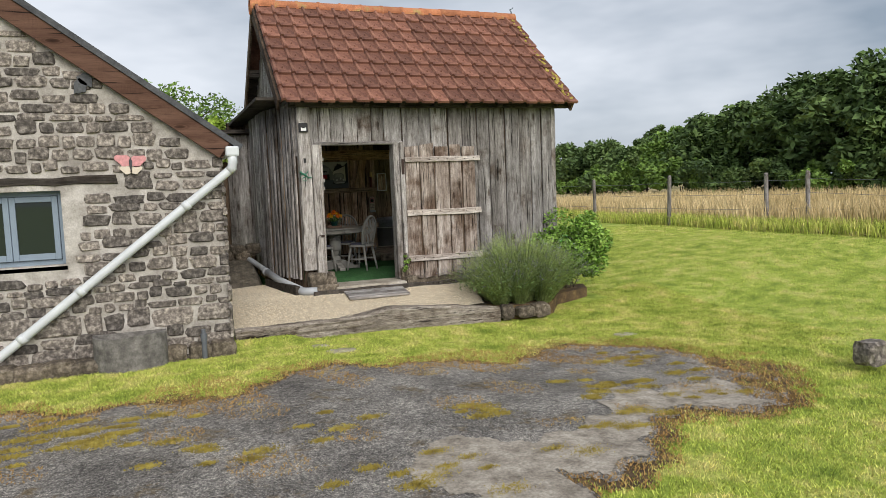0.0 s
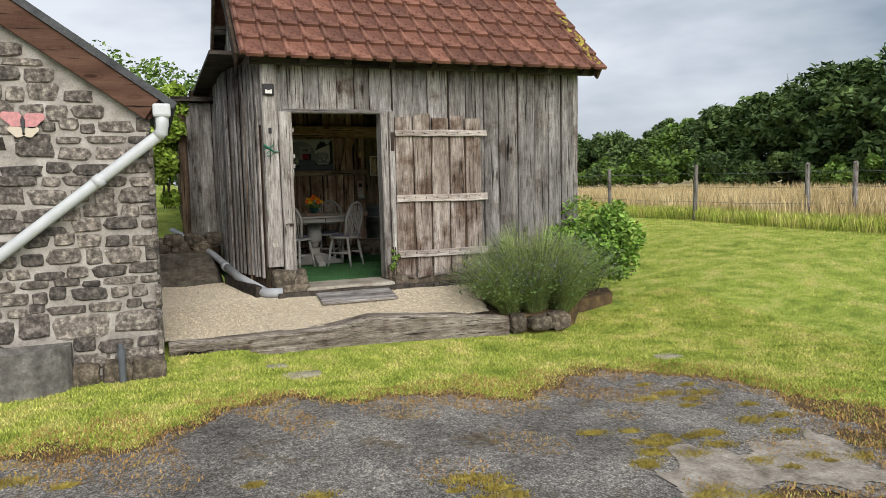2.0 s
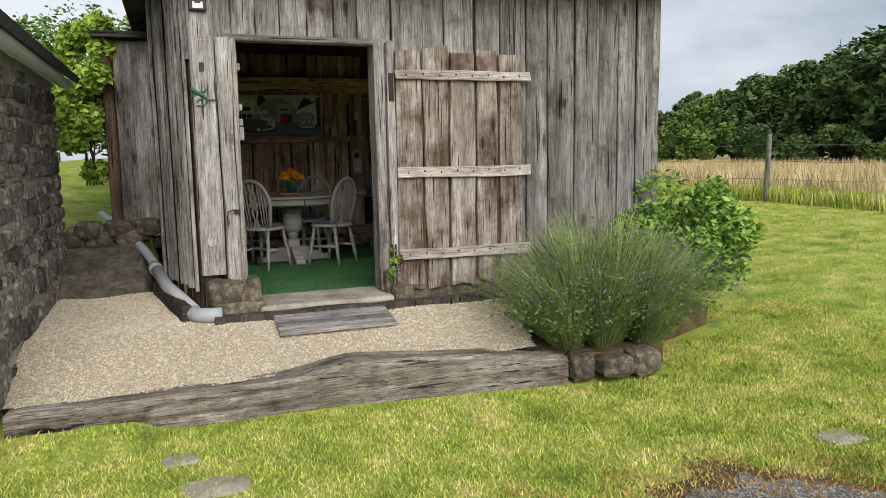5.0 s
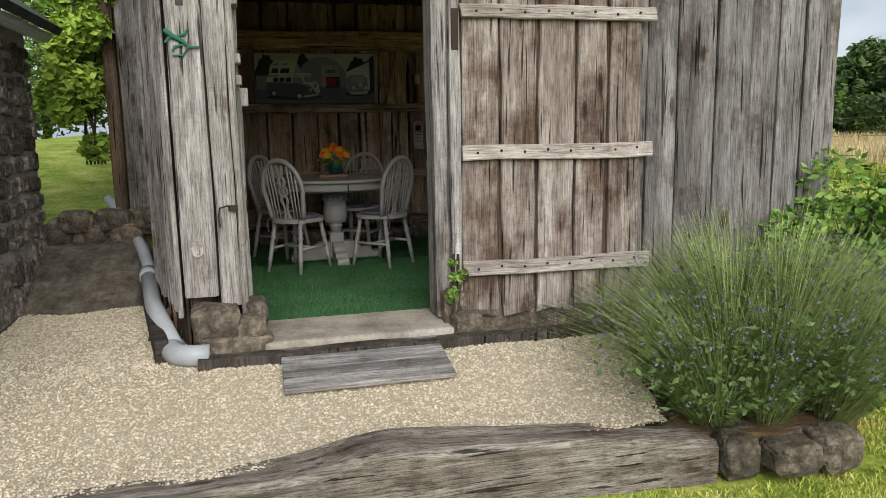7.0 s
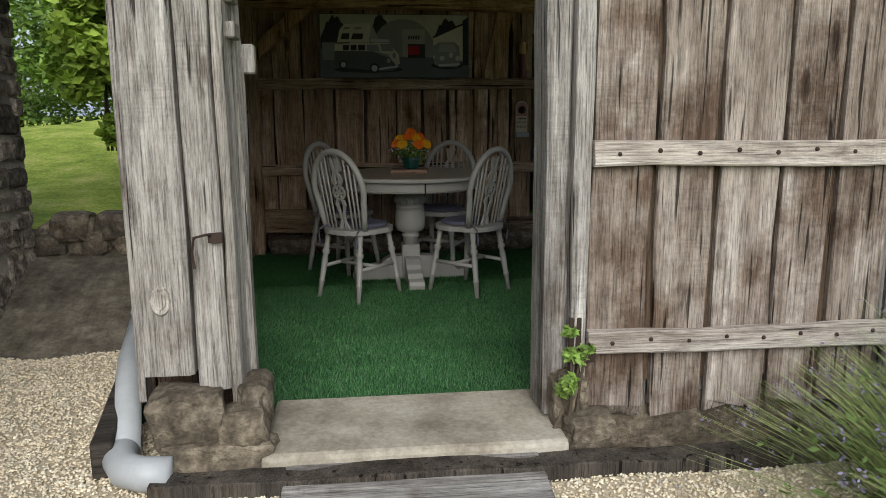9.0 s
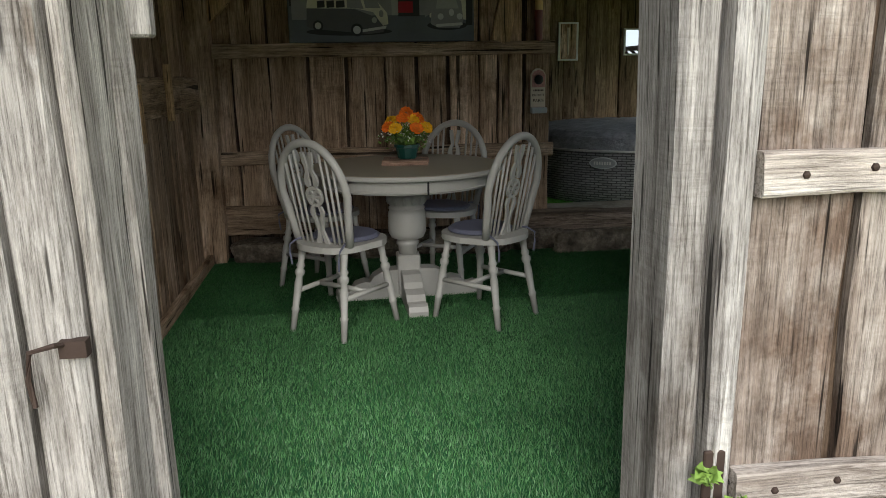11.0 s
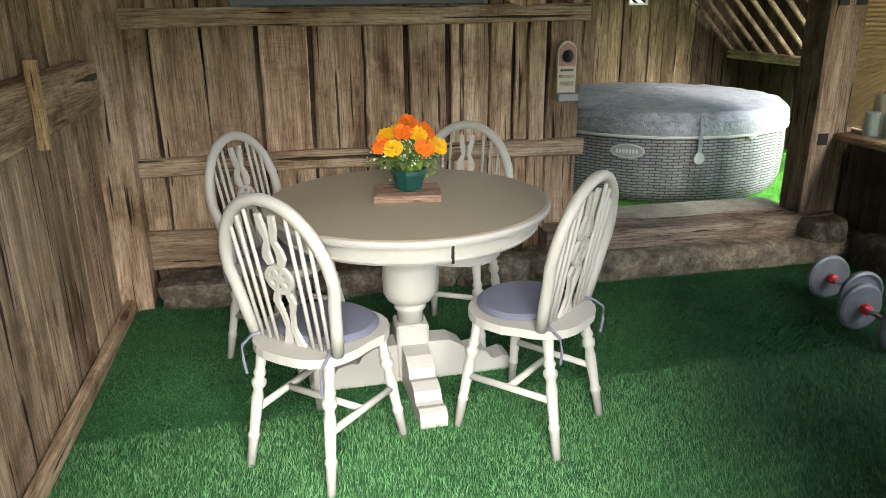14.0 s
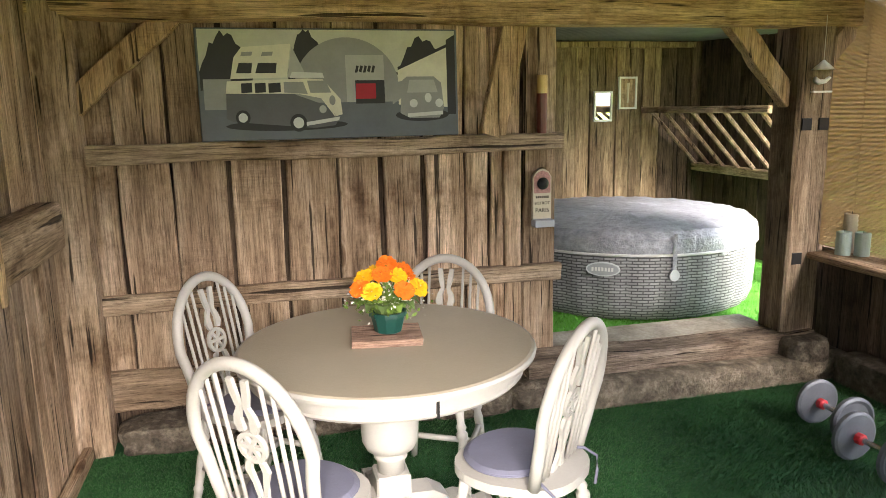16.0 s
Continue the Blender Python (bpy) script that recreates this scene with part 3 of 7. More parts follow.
def wall_y(bm, outline, y0, y1, hole=None):
    """An upright wall facing -y, with an optional rectangular hole through it."""
    lo = [bm.verts.new((x, y0, z)) for x, z in outline]
    edges = [bm.edges.new((lo[i], lo[(i + 1) % len(lo)])) for i in range(len(lo))]
    if hole:
        x0, x1, z0, z1 = hole
        hv = [bm.verts.new((x, y0, z)) for x, z in ((x0, z0), (x1, z0), (x1, z1), (x0, z1))]
        edges += [bm.edges.new((hv[i], hv[(i + 1) % 4])) for i in range(4)]
    bmesh.ops.triangle_fill(bm, edges=edges, use_beauty=True)
    r = bmesh.ops.extrude_face_region(bm, geom=list(bm.faces))
    bmesh.ops.translate(bm, vec=(0, y1 - y0, 0), verts=[v for v in r["geom"] if isinstance(v, bmesh.types.BMVert)])
    return bm


WIN = (-1.62, -0.68, 1.06, 1.82)
gable = part("gable_wall", wall_y(bmesh.new(), out, HY, HY + 0.45, WIN), mortar_mat)
sidew = part("side_wall", B(HX - 0.45, HX, HY + 0.45, 11.12, 0.0, 2.2), mortar_mat)
rearw = part("rear_wall", B(-8, HX - 0.45, 10.7, 11.12, 0.0, 2.2), mortar_mat)
for o in (gable, sidew, rearw):
    o.parent = house
    o.matrix_parent_inverse = house.matrix_world.inverted()


def under(ob, parent):
    ob.parent = parent
    ob.matrix_parent_inverse = parent.matrix_world.inverted()
    return ob


def gable_inside(x, z):
    X, Z = x - 1.75, z - 0.12
    if WIN[0] - 0.02 < X < WIN[1] + 0.03 and WIN[2] - 0.08 < Z < WIN[3] + 0.15 or (X < -0.16 and 1.87 < Z < 1.95):
        return False
    return X < HX + 0.01 and Z < verge_z(X) - 0.02


rubble(gable, (-1.75, HY, -0.12), (1, 0, 0), (0, -1, 0), 2.68, 4.3, gable_inside, 3, 520, hmin=0.06, hmax=0.13, wmin=0.1, wmax=0.32)
rubble(sidew, (HX, HY + 0.02, 0.1), (0, 1, 0), (1, 0, 0), 3.45, 2.1, lambda x, z: x < 3.45 and z < 2.0, 5, 300, hmin=0.07, hmax=0.13, wmin=0.12, wmax=0.3)
# roof, verge board, window
bm = bmesh.new()
L = math.hypot(HX + 0.2 - APEX, PITCH * (HX + 0.2 - APEX))
ang = math.atan(PITCH)
for sx in (1, -1):
    m = Matrix.Translation((APEX, 0, verge_z(APEX) + 0.2)) @ (Matrix.Rotation(ang, 4, "Y") if sx > 0 else Matrix.Rotation(math.pi - ang, 4, "Y"))
    box(bm, 0, L, HY - 0.12, 11.25, 0.0 if sx > 0 else -0.06, 0.06 if sx > 0 else 0.0, m=m)
under(part("roof", bm, slate_mat), house)
bm = bmesh.new()
for sx in (1, -1):
    m = Matrix.Translation((APEX, 0, verge_z(APEX) + 0.2)) @ (Matrix.Rotation(ang, 4, "Y") if sx > 0 else Matrix.Rotation(math.pi - ang, 4, "Y"))
    z0, z1 = (-0.2, 0.0) if sx > 0 else (0.0, 0.2)
    box(bm, 0, L - 0.13, HY - 0.1, HY - 0.065, z0, z1, bevel=0.004, m=m)
    box(bm, 0, L - 0.1, HY - 0.065, HY - 0.003, z0 + 0.02, z1 - 0.004, m=m)
under(part("verge_board", bm, verge_wood, label="red-brown stained verge board"), house)
win = under(part("window", B(WIN[0], WIN[1], HY + 0.16, HY + 0.2, WIN[2], WIN[2] + 0.05), frame_blue), house)
wx0, wx1, wz0, wz1 = WIN
mid = (wx0 + wx1) / 2 - 0.02
bm = bmesh.new()
for a in ((wx0, wx0 + 0.045, wz0, wz1), (wx1 - 0.045, wx1, wz0, wz1), (wx0 + 0.045, wx1 - 0.045, wz1 - 0.05, wz1)):
    box(bm, a[0], a[1], HY + 0.14, HY + 0.21, a[2], a[3], bevel=0.004)
under(part("window_frame", bm, frame_blue), win)
for c0, c1 in ((wx0 + 0.048, mid - 0.002), (mid + 0.002, wx1 - 0.048)):
    bm = bmesh.new()
    for a in ((c0, c0 + 0.055, wz0 + 0.055, wz1 - 0.053), (c1 - 0.055, c1, wz0 + 0.055, wz1 - 0.053), (c0 + 0.055, c1 - 0.055, wz0 + 0.055, wz0 + 0.12), (c0 + 0.055, c1 - 0.055, wz1 - 0.11, wz1 - 0.053)):
        box(bm, a[0], a[1], HY + 0.125, HY + 0.165, a[2], a[3], bevel=0.004)
    under(part("casement", bm, frame_blue), win)
    under(part("pane", B(c0 + 0.05, c1 - 0.05, HY + 0.145, HY + 0.151, wz0 + 0.11, wz1 - 0.1), glass_mat), win)
under(part("window_sill", B(wx0 - 0.03, wx1 + 0.02, HY + 0.0, HY + 0.16, wz0 - 0.06, wz0 - 0.004, bevel=0.008), frame_blue), win)
# black sheet added behind the panes, standing in for the unlit room
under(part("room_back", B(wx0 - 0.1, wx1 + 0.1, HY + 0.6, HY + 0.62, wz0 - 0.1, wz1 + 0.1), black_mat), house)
bm = plank(1.55, 0.085, 0.09, 11, 0.012, 0.02, 8)
bmesh.ops.transform(bm, matrix=Matrix.Translation((-1.7, HY - 0.02, 1.955)) @ Matrix.Rotation(radians(90), 4, "Y"), verts=bm.verts)
under(part("lintel", bm, dark_wood_x, label="black old timber lintel"), house)
for k, (px, pz) in enumerate(((-0.42, 2.86), (-0.36, 2.93))):
    bm = prism(bmesh.new(), [(-0.06, -0.07), (0.05, -0.05), (0.07, 0.03), (0.0, 0.09), (-0.05, 0.04)], -0.012, 0.012, Matrix.Translation((px, HY - 0.03, pz)) @ Matrix.Rotation(radians(90), 4, "X") @ Matrix.Rotation(k * 1.3, 4, "Z"))
    under(part("slate_chip", bm, slate_mat), house)
# gutter and its pipes
gut = base("gutter", pose(1.02, HY, 2.2), "white plastic half-round gutter along the eaves", "gutter")
bm = bmesh.new()
ring = [(0.06 * math.cos(a), 0.06 * math.sin(a)) for a in np.linspace(math.pi, 2 * math.pi, 9)] + [(0.052 * math.cos(a), 0.052 * math.sin(a)) for a in np.linspace(2 * math.pi, math.pi, 9)]
prism(bm, ring, 0, 3.65, Matrix.Translation((1.02, HY - 0.1, 2.2)) @ Matrix.Rotation(radians(-90), 4, "X") @ Matrix.Scale(-1, 4, (0, 1, 0)))
under(part("trough", bm, pipe_pale), gut)
bm = B(0.95, 1.09, HY - 0.2, HY - 0.08, 2.12, 2.23, bevel=0.02, seg=2)
under(part("outlet", bm, pipe_pale), gut)
down = base("drainpipe", pose(-1.2, HY - 0.14, 0.2), "pale grey plastic drainpipe running slantwise down the gable", "drainpipe")
p_hi, p_lo = Vector((0.98, HY - 0.13, 1.97)), Vector((-1.35, HY - 0.1, 0.17))
bm = tube(bmesh.new(), [(1.02, HY - 0.14, 2.14), (1.02, HY - 0.14, 2.06), (1.01, HY - 0.14, 2.0), p_hi], 0.052, 14)
under(part("elbow", bm, pipe_pale, smooth=True), down)
bm = tube(bmesh.new(), [p_hi, p_hi.lerp(p_lo, 0.5), p_lo], 0.046, 16, cap=False)
tube(bm, [p_lo, p_lo.lerp(p_hi, 0.5)], 0.04, 16, cap=False)
under(part("pipe", bm, pipe_pale, smooth=True), down)
for f in (0.2, 0.66, 0.9):
    c = p_hi.lerp(p_lo, f)
    d = (p_lo - p_hi).normalized()
    under(part("collar", tube(bmesh.new(), [c - d * 0.035, c + d * 0.035], 0.053, 16), pipe_pale, smooth=True), down)
    under(part("bracket", B(c.x - 0.012, c.x + 0.012, c.y + 0.04, HY + 0.0, c.z - 0.012, c.z + 0.012), iron_mat), down)
# butterfly, stone tub, footing
fly = base("butterfly_ornament", pose(0.0, HY - 0.04, 2.07), "pink and cream metal butterfly ornament on the stone wall", "ornament")
for sx, (dx, dz, s, mt) in ((1, (0.07, 0.03, 1.0, red_mat)), (-1, (0.07, 0.04, 1.0, red_mat)), (1, (0.05, -0.06, 0.7, wax_cream)), (-1, (0.05, -0.06, 0.7, wax_cream))):
    ol = [(sx * s * 0.075 * math.cos(a) * (1 + 0.25 * math.cos(2 * a)), s * 0.058 * math.sin(a) * (1 + 0.2 * math.cos(3 * a))) for a in np.linspace(0, 2 * math.pi, 14, endpoint=False)]
    pink = plain("pink enamel", (0.62, 0.28, 0.28), 0.5, vary=0.25, scale=30) if mt is red_mat else wax_cream
    part("wing", prism(bmesh.new(), ol, -0.003, 0.003, Matrix.Translation((sx * dx, 0, dz)) @ Matrix.Rotation(radians(90), 4, "X") @ Matrix.Rotation(sx * 0.4, 4, "Z")), pink, fly)
part("body", lathe(bmesh.new(), [(0.004, -0.07), (0.014, -0.02), (0.016, 0.03), (0.004, 0.06)], 8, Matrix.Translation((0, -0.01, 0))), slate_mat, fly)
part("hook", B(-0.006, 0.006, 0.0, 0.05, 0.0, 0.012), iron_mat, fly)

slab_dark = speckled("weathered concrete", [(0.3, (0.08, 0.075, 0.068)), (0.5, (0.17, 0.16, 0.145)), (0.7, (0.3, 0.285, 0.26))], 9.0, 0.93, 0.7, 60.0)
tub_s = base("stone_trough", pose(-0.13, HY - 0.02, -0.12), "weathered grey concrete trough at the foot of the wall", "trough")
bm = bmesh.new()
oo = [(-0.36, 0.0)] + [(0.36 * math.sin(a), -0.1 - 0.24 * math.cos(a)) for a in np.linspace(-1.45, 1.45, 13)] + [(0.36, 0.0)]
ii = [(x * 0.87, y * 0.87 - 0.02) for x, y in oo]
lo = [bm.verts.new((x, y, 0)) for x, y in oo]
hi = [bm.verts.new((x, y, 0.42 + 0.012 * math.sin(9 * x))) for x, y in oo]
hii = [bm.verts.new((x, y, 0.42 + 0.012 * math.sin(9 * x))) for x, y in ii]
loi = [bm.verts.new((x, y, 0.33)) for x, y in ii]
k = len(oo)
for a, b in ((lo, hi), (hi, hii), (hii, loi)):
    for i in range(k):
        bm.faces.new((a[i], a[(i + 1) % k], b[(i + 1) % k], b[i]))
bm.faces.new(loi), bm.faces.new(lo[::-1])
part("bowl", bm, slab_dark, tub_s)


def boulder(name, x, y, z, sx, sy, sz, mat, seed, label="", category="", parent=None, group=""):
    bm = bmesh.new()
    bmesh.ops.create_icosphere(bm, subdivisions=3, radius=1.0)
    for v in bm.verts:
        d = 0.88 + 0.34 * noise.noise(v.co * 1.6 + Vector((seed * 3.1, seed, 0))) + 0.16 * noise.noise(v.co * 3.7 + Vector((seed, 0, 0))) + 0.09 * noise.noise(v.co * 9 + Vector((0, seed, 0)))
        c = v.co * d
        v.co = Vector((math.copysign(abs(c.x) ** 0.5, c.x) * sx, math.copysign(abs(c.y) ** 0.5, c.y) * sy, math.copysign(abs(c.z) ** 0.5, c.z) * sz))
    ob = part(name, bm, mat, None, label)
    ob.location = (x, y, z)
    if parent:
        under(ob, parent)
    elif category:
        tagged(ob, label, category, group)
    return ob


for i, (x, w) in enumerate(((0.3, 0.13), (0.56, 0.12), (0.8, 0.15))):
    boulder("footing_stone", x, HY - 0.03, 0.0, w, 0.1, 0.13, plinth_mat, i + 40, "flat mossy footing stone under the house corner", "stone", group="footing stones")
for i in range(5):
    boulder("footing_stone", -1.6 + i * 0.26, HY - 0.1, -0.03 + 0.02 * (i % 2), 0.17, 0.14, 0.11, plinth_mat, i + 60, "flat mossy footing stone under the gable wall", "stone", group="footing stones")
soup_tap = base("standpipe", pose(0.6, HY - 0.14, -0.05), "short grey metal standpipe in the grass", "standpipe")
part("pipe", lathe(bmesh.new(), [(0.028, 0), (0.028, 0.2), (0.034, 0.2), (0.034, 0.27), (0.022, 0.27), (0.022, 0.32)], 12), steel_mat, soup_tap)

# ---- barn ----
FY = 9.25
FLOOR = 0.33


def left_x(y):
    return np.maximum(1.765, 2.03 - 0.25 * (np.asarray(y, dtype=float) - FY))


def stand(bm, x, y, z, rz=0.0, lean=0.0):
    bmesh.ops.transform(bm, matrix=Matrix.Translation((x, y, z)) @ Matrix.Rotation(rz, 4, "Z") @ Matrix.Rotation(lean, 4, "Y"), verts=bm.verts)
    return bm


def board_row(parent, mat, x0, x1, y, z0, z1, wmin, wmax, seed, thick=0.026, gap=0.004, ends=0.008, facing=1, face_y=True, top=None, bottom=None, x_of=None):
    """Upright boards side by side along x (or y); each is a part of its wall."""
    r = random.Random(seed)
    x = x0
    while x < x1 - 0.03:
        w = min(r.uniform(wmin, wmax), x1 - x)
        if x1 - x - w < 0.05:
            w = x1 - x
        zt = top(x + w / 2) if top else z1
        zb = bottom(x + w / 2) if bottom else z0
        if zt - zb > 0.05:
            bm = plank(zt - zb, w - gap, thick, r.random(), 0.005, ends, 5)
            off = r.uniform(-0.006, 0.004)
            if face_y:
                stand(bm, x if facing > 0 else x + w, y + (off if facing > 0 else -off), zb, 0 if facing > 0 else math.pi, r.uniform(-0.004, 0.004))
            else:
                xx = x_of(x + w / 2) if x_of else y
                stand(bm, xx + off, x + w if facing > 0 else x, zb, -math.pi / 2 if facing > 0 else math.pi / 2, r.uniform(-0.004, 0.004))
            part("plank", bm, mat, parent)
        x += w


EAVE = 2.92
wf = bmesh.new()
for a in ((2.07, 2.36, FLOOR - 0.1, EAVE), (3.46, 6.04, FLOOR - 0.1, EAVE), (2.36, 3.46, 2.36, EAVE)):
    box(wf, a[0], a[1], FY + 0.035, FY + 0.075, a[2], a[3])
wall_front = tagged(part("wall_front", wf, dark_wood_z), "grey weathered board front wall of the barn", "wall", kind="structure")
board_row(wall_front, grey_wood_z, 2.36, 3.56, FY + 0.003, 2.345, EAVE, 0.16, 0.24, 21, gap=0.008)
board_row(wall_front, grey_wood_z, 3.56, 6.09, FY + 0.003, 0.42, EAVE, 0.17, 0.27, 22, gap=0.011)
board_row(wall_front, grey_wood_z, 2.02, 2.36, FY + 0.012, 2.2, EAVE, 0.11, 0.2, 23)
wl_ = bmesh.new()
for a, b in ((FY + 0.04, 10.16), (10.163, 13.0)):
    vs = [wl_.verts.new((left_x(y) + dx, y, z)) for dx in (0.028, 0.04) for y, z in ((a, 0.2), (b, 0.2), (b, EAVE), (a, EAVE))]
    for q in ((0, 1, 2, 3), (7, 6, 5, 4), (0, 4, 5, 1), (1, 5, 6, 2), (2, 6, 7, 3), (3, 7, 4, 0)):
        wl_.faces.new([vs[i] for i in q])
wall_left = tagged(part("wall_left", wl_, dark_wood_z), "grey weathered board side wall of the barn", "wall", kind="structure")
board_row(wall_left, grey_wood_z, FY + 0.02, 11.95, 0, 0.5, EAVE, 0.09, 0.15, 24, gap=0.012, facing=1, face_y=False, x_of=left_x)
board_row(wall_left, inner_wood_z, FY + 0.3, 12.85, 0, FLOOR - 0.02, 2.6, 0.12, 0.24, 25, facing=-1, face_y=False, x_of=lambda y: left_x(y) + 0.07)
RIDGE_Y, RIDGE_Z = 10.9, 4.6
SLOPE = (RIDGE_Z - 2.9) / (RIDGE_Y - 8.95)


def gable_top(y):
    return RIDGE_Z - 0.1 - SLOPE * abs(y - RIDGE_Y)


for nm, gx, fac in (("gable_left", 1.97, 1), ("gable_right", 6.07, -1)):
    bm = bmesh.new()
    tri = [(FY, EAVE + 0.003), (2 * RIDGE_Y - FY, EAVE + 0.003), (RIDGE_Y, RIDGE_Z - 0.15)]
    prism(bm, tri, 0, 0.03, Matrix(((0, 0, 1, gx + (0.03 if fac > 0 else -0.06)), (1, 0, 0, 0), (0, 1, 0, 0), (0, 0, 0, 1))))
    gw = tagged(part(nm, bm, dark_wood_z), "grey weathered boarded gable of the barn", "wall", kind="structure")
    board_row(gw, grey_wood_z, FY + 0.05, 12.5, gx, EAVE + 0.12, 3, 0.1, 0.16, 26 + fac, facing=fac, face_y=False, top=gable_top, bottom=lambda y: EAVE + 0.1)
    part("gable_beam", B(gx - 0.03, gx + 0.05, FY - 0.02, 12.6, EAVE - 0.04, EAVE + 0.1, bevel=0.012), grey_wood_y, gw)
# unseen gap y 9.7-11.8 is added to let daylight in; reeds hang beyond it
wall_right = bmesh.new()
for a in ((FY + 0.08, 11.8, 0.2, 0.7), (11.8, 13.05, 0.2, 1.02), (FY + 0.08, 9.7, 0.7, EAVE), (9.7, 12.95, 2.42, EAVE)):
    box(wall_right, 6.0, 6.04, a[0], a[1], a[2], a[3])
wall_right = tagged(part("wall_right", wall_right, dark_wood_z), "dark boarded side wall with a reed-screened opening and an added unseen light gap", "wall", kind="structure")
board_row(wall_right, dark_wood_z, 11.8, 12.9, 5.99, 0.42, 1.0, 0.12, 0.22, 31, facing=-1, face_y=False)
# rear wall of the barn above and beyond, closing it
back_close = tagged(part("wall_back", B(1.5, 4.22, 12.99, 13.05, 0.2, 3.0), dark_wood_z), "brown boarded partition wall inside the barn", "wall", kind="structure")
part("infill", B(5.795, 5.99, 12.99, 13.02, 0.3, 2.449), dark_wood_z, back_close)
part("infill", B(4.22, 6.04, 12.99, 13.05, 2.45, 3.0), dark_wood_z, back_close)
SEAMS = (1.8, 1.95, 2.09, 2.33, 2.58, 2.83, 3.09, 3.31, 3.52, 3.73, 3.87, 4.05, 4.24)
for i, (x, xx) in enumerate(zip(SEAMS, SEAMS[1:])):
    part("plank", stand(plank(2.25, xx - x - 0.016, 0.03, 33 + i, 0.009, 0.012, 7), x, 12.93 + 0.006 * math.sin(i * 2.3), 0.5, 0, 0.006 * math.sin(i * 1.7)), inner_wood_z, back_close)

# roof: deck, tiles, ridge
roof = base("barn_roof", pose(4.05, RIDGE_Y, RIDGE_Z), "red-brown clay tiled pitched roof of the barn", "roof", kind="structure")
TX0, COLS, ROWSN = 1.82, 19, 8
TW = 4.45 / COLS
SL = math.hypot(RIDGE_Y - 8.95, RIDGE_Z - 2.9)
TH = SL / ROWSN
rot = math.atan2(RIDGE_Z - 2.9, RIDGE_Y - 8.95)
ax = Matrix.Rotation(rot, 4, "X")
bm = bmesh.new()
box(bm, 1.8, 6.26, 0.06, SL, -0.05, -0.02, m=Matrix.Translation((0, 8.95, 2.9)) @ ax)
box(bm, 1.8, 6.26, 0.06, SL, -0.05, -0.02, m=Matrix.Translation((0, 2 * RIDGE_Y - 8.95, 2.9)) @ Matrix.Rotation(-rot, 4, "X") @ Matrix.Scale(-1, 4, (0, 1, 0)))
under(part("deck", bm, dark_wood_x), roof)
for fx in (1.78, 6.24):
    bm = B(fx, fx + 0.03, 0.02, SL, -0.16, 0.0, m=Matrix.Translation((0, 8.95, 2.9)) @ ax)
    under(part("bargeboard", bm, dark_wood_z), roof)
    bm = B(fx, fx + 0.03, 0.02, SL, -0.16, 0.0, m=Matrix.Translation((0, 2 * RIDGE_Y - 8.95, 2.9)) @ Matrix.Rotation(-rot, 4, "X") @ Matrix.Scale(-1, 4, (0, 1, 0)))
    under(part("bargeboard", bm, dark_wood_z), roof)
for k in range(9):
    x = 1.95 + k * 0.51
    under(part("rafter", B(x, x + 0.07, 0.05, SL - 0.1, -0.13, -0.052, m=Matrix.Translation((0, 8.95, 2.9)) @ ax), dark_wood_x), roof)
for x, xx in ((1.8, 2.0), (6.0, 6.3)):
    under(part("purlin", B(x, xx, 10.0, 10.12, 3.62, 3.74), dark_wood_x), roof)
    under(part("purlin", B(x, xx, 11.7, 11.82, 3.62, 3.74), dark_wood_x), roof)
under(part("fascia", B(1.95, 6.25, 9.12, 9.2, 2.84, 2.93, bevel=0.01), dark_wood_x), roof)


def tile_mesh(w, h):
    """An interlocking clay tile: a roll along one side, a pan with a raised lozenge."""
    bm = bmesh.new()
    prof = [(0.0, 0.012), (0.018, 0.046), (0.05, 0.046), (0.068, 0.012), (w - 0.015, 0.012), (w + 0.008, 0.016)]
    rows = []
    for y, lift in ((0.0, 0.036), (h * 0.97, 0.004), (h + 0.05, 0.0)):
        rows.append([bm.verts.new((x, y, z + lift)) for x, z in prof])
    low = [bm.verts.new((x, 0.0, max(0, z - 0.02) + 0.012)) for x, z in prof]
    rows.insert(0, low)
    for a, b in zip(rows, rows[1:]):
        for i in range(len(prof) - 1):
            bm.faces.new((a[i], a[i + 1], b[i + 1], b[i]))
    cx, cy = 0.072 + (w - 0.085) / 2, h * 0.45
    lz = [bm.verts.new(c) for c in ((cx - 0.026, cy, 0.03), (cx, cy - 0.05, 0.034), (cx + 0.026, cy, 0.03), (cx, cy + 0.05, 0.026))]
    tp = bm.verts.new((cx, cy, 0.056))
    for i in range(4):
        bm.faces.new((lz[i], lz[(i + 1) % 4], tp))
    me = bpy.data.meshes.new("roof_tile")
    bm.to_mesh(me)
    bm.free()
    me.materials.append(tile_mat)
    return me


tme = tile_mesh(TW, TH)
for row in range(ROWSN):
    for col in range(COLS):
        ob = part("roof_tile", tme, None)
        ob.matrix_world = Matrix.Translation((0, 8.95, 2.9)) @ ax @ Matrix.Translation((TX0 + col * TW + rng.uniform(-0.004, 0.004), row * TH - 0.05 + rng.uniform(-0.006, 0.006), rng.uniform(0, 0.006))) @ Matrix.Rotation(rng.uniform(-0.012, 0.012), 4, "Z")
        ob.parent = roof
        ob.matrix_parent_inverse = roof.matrix_world.inverted()
bm = bmesh.new()
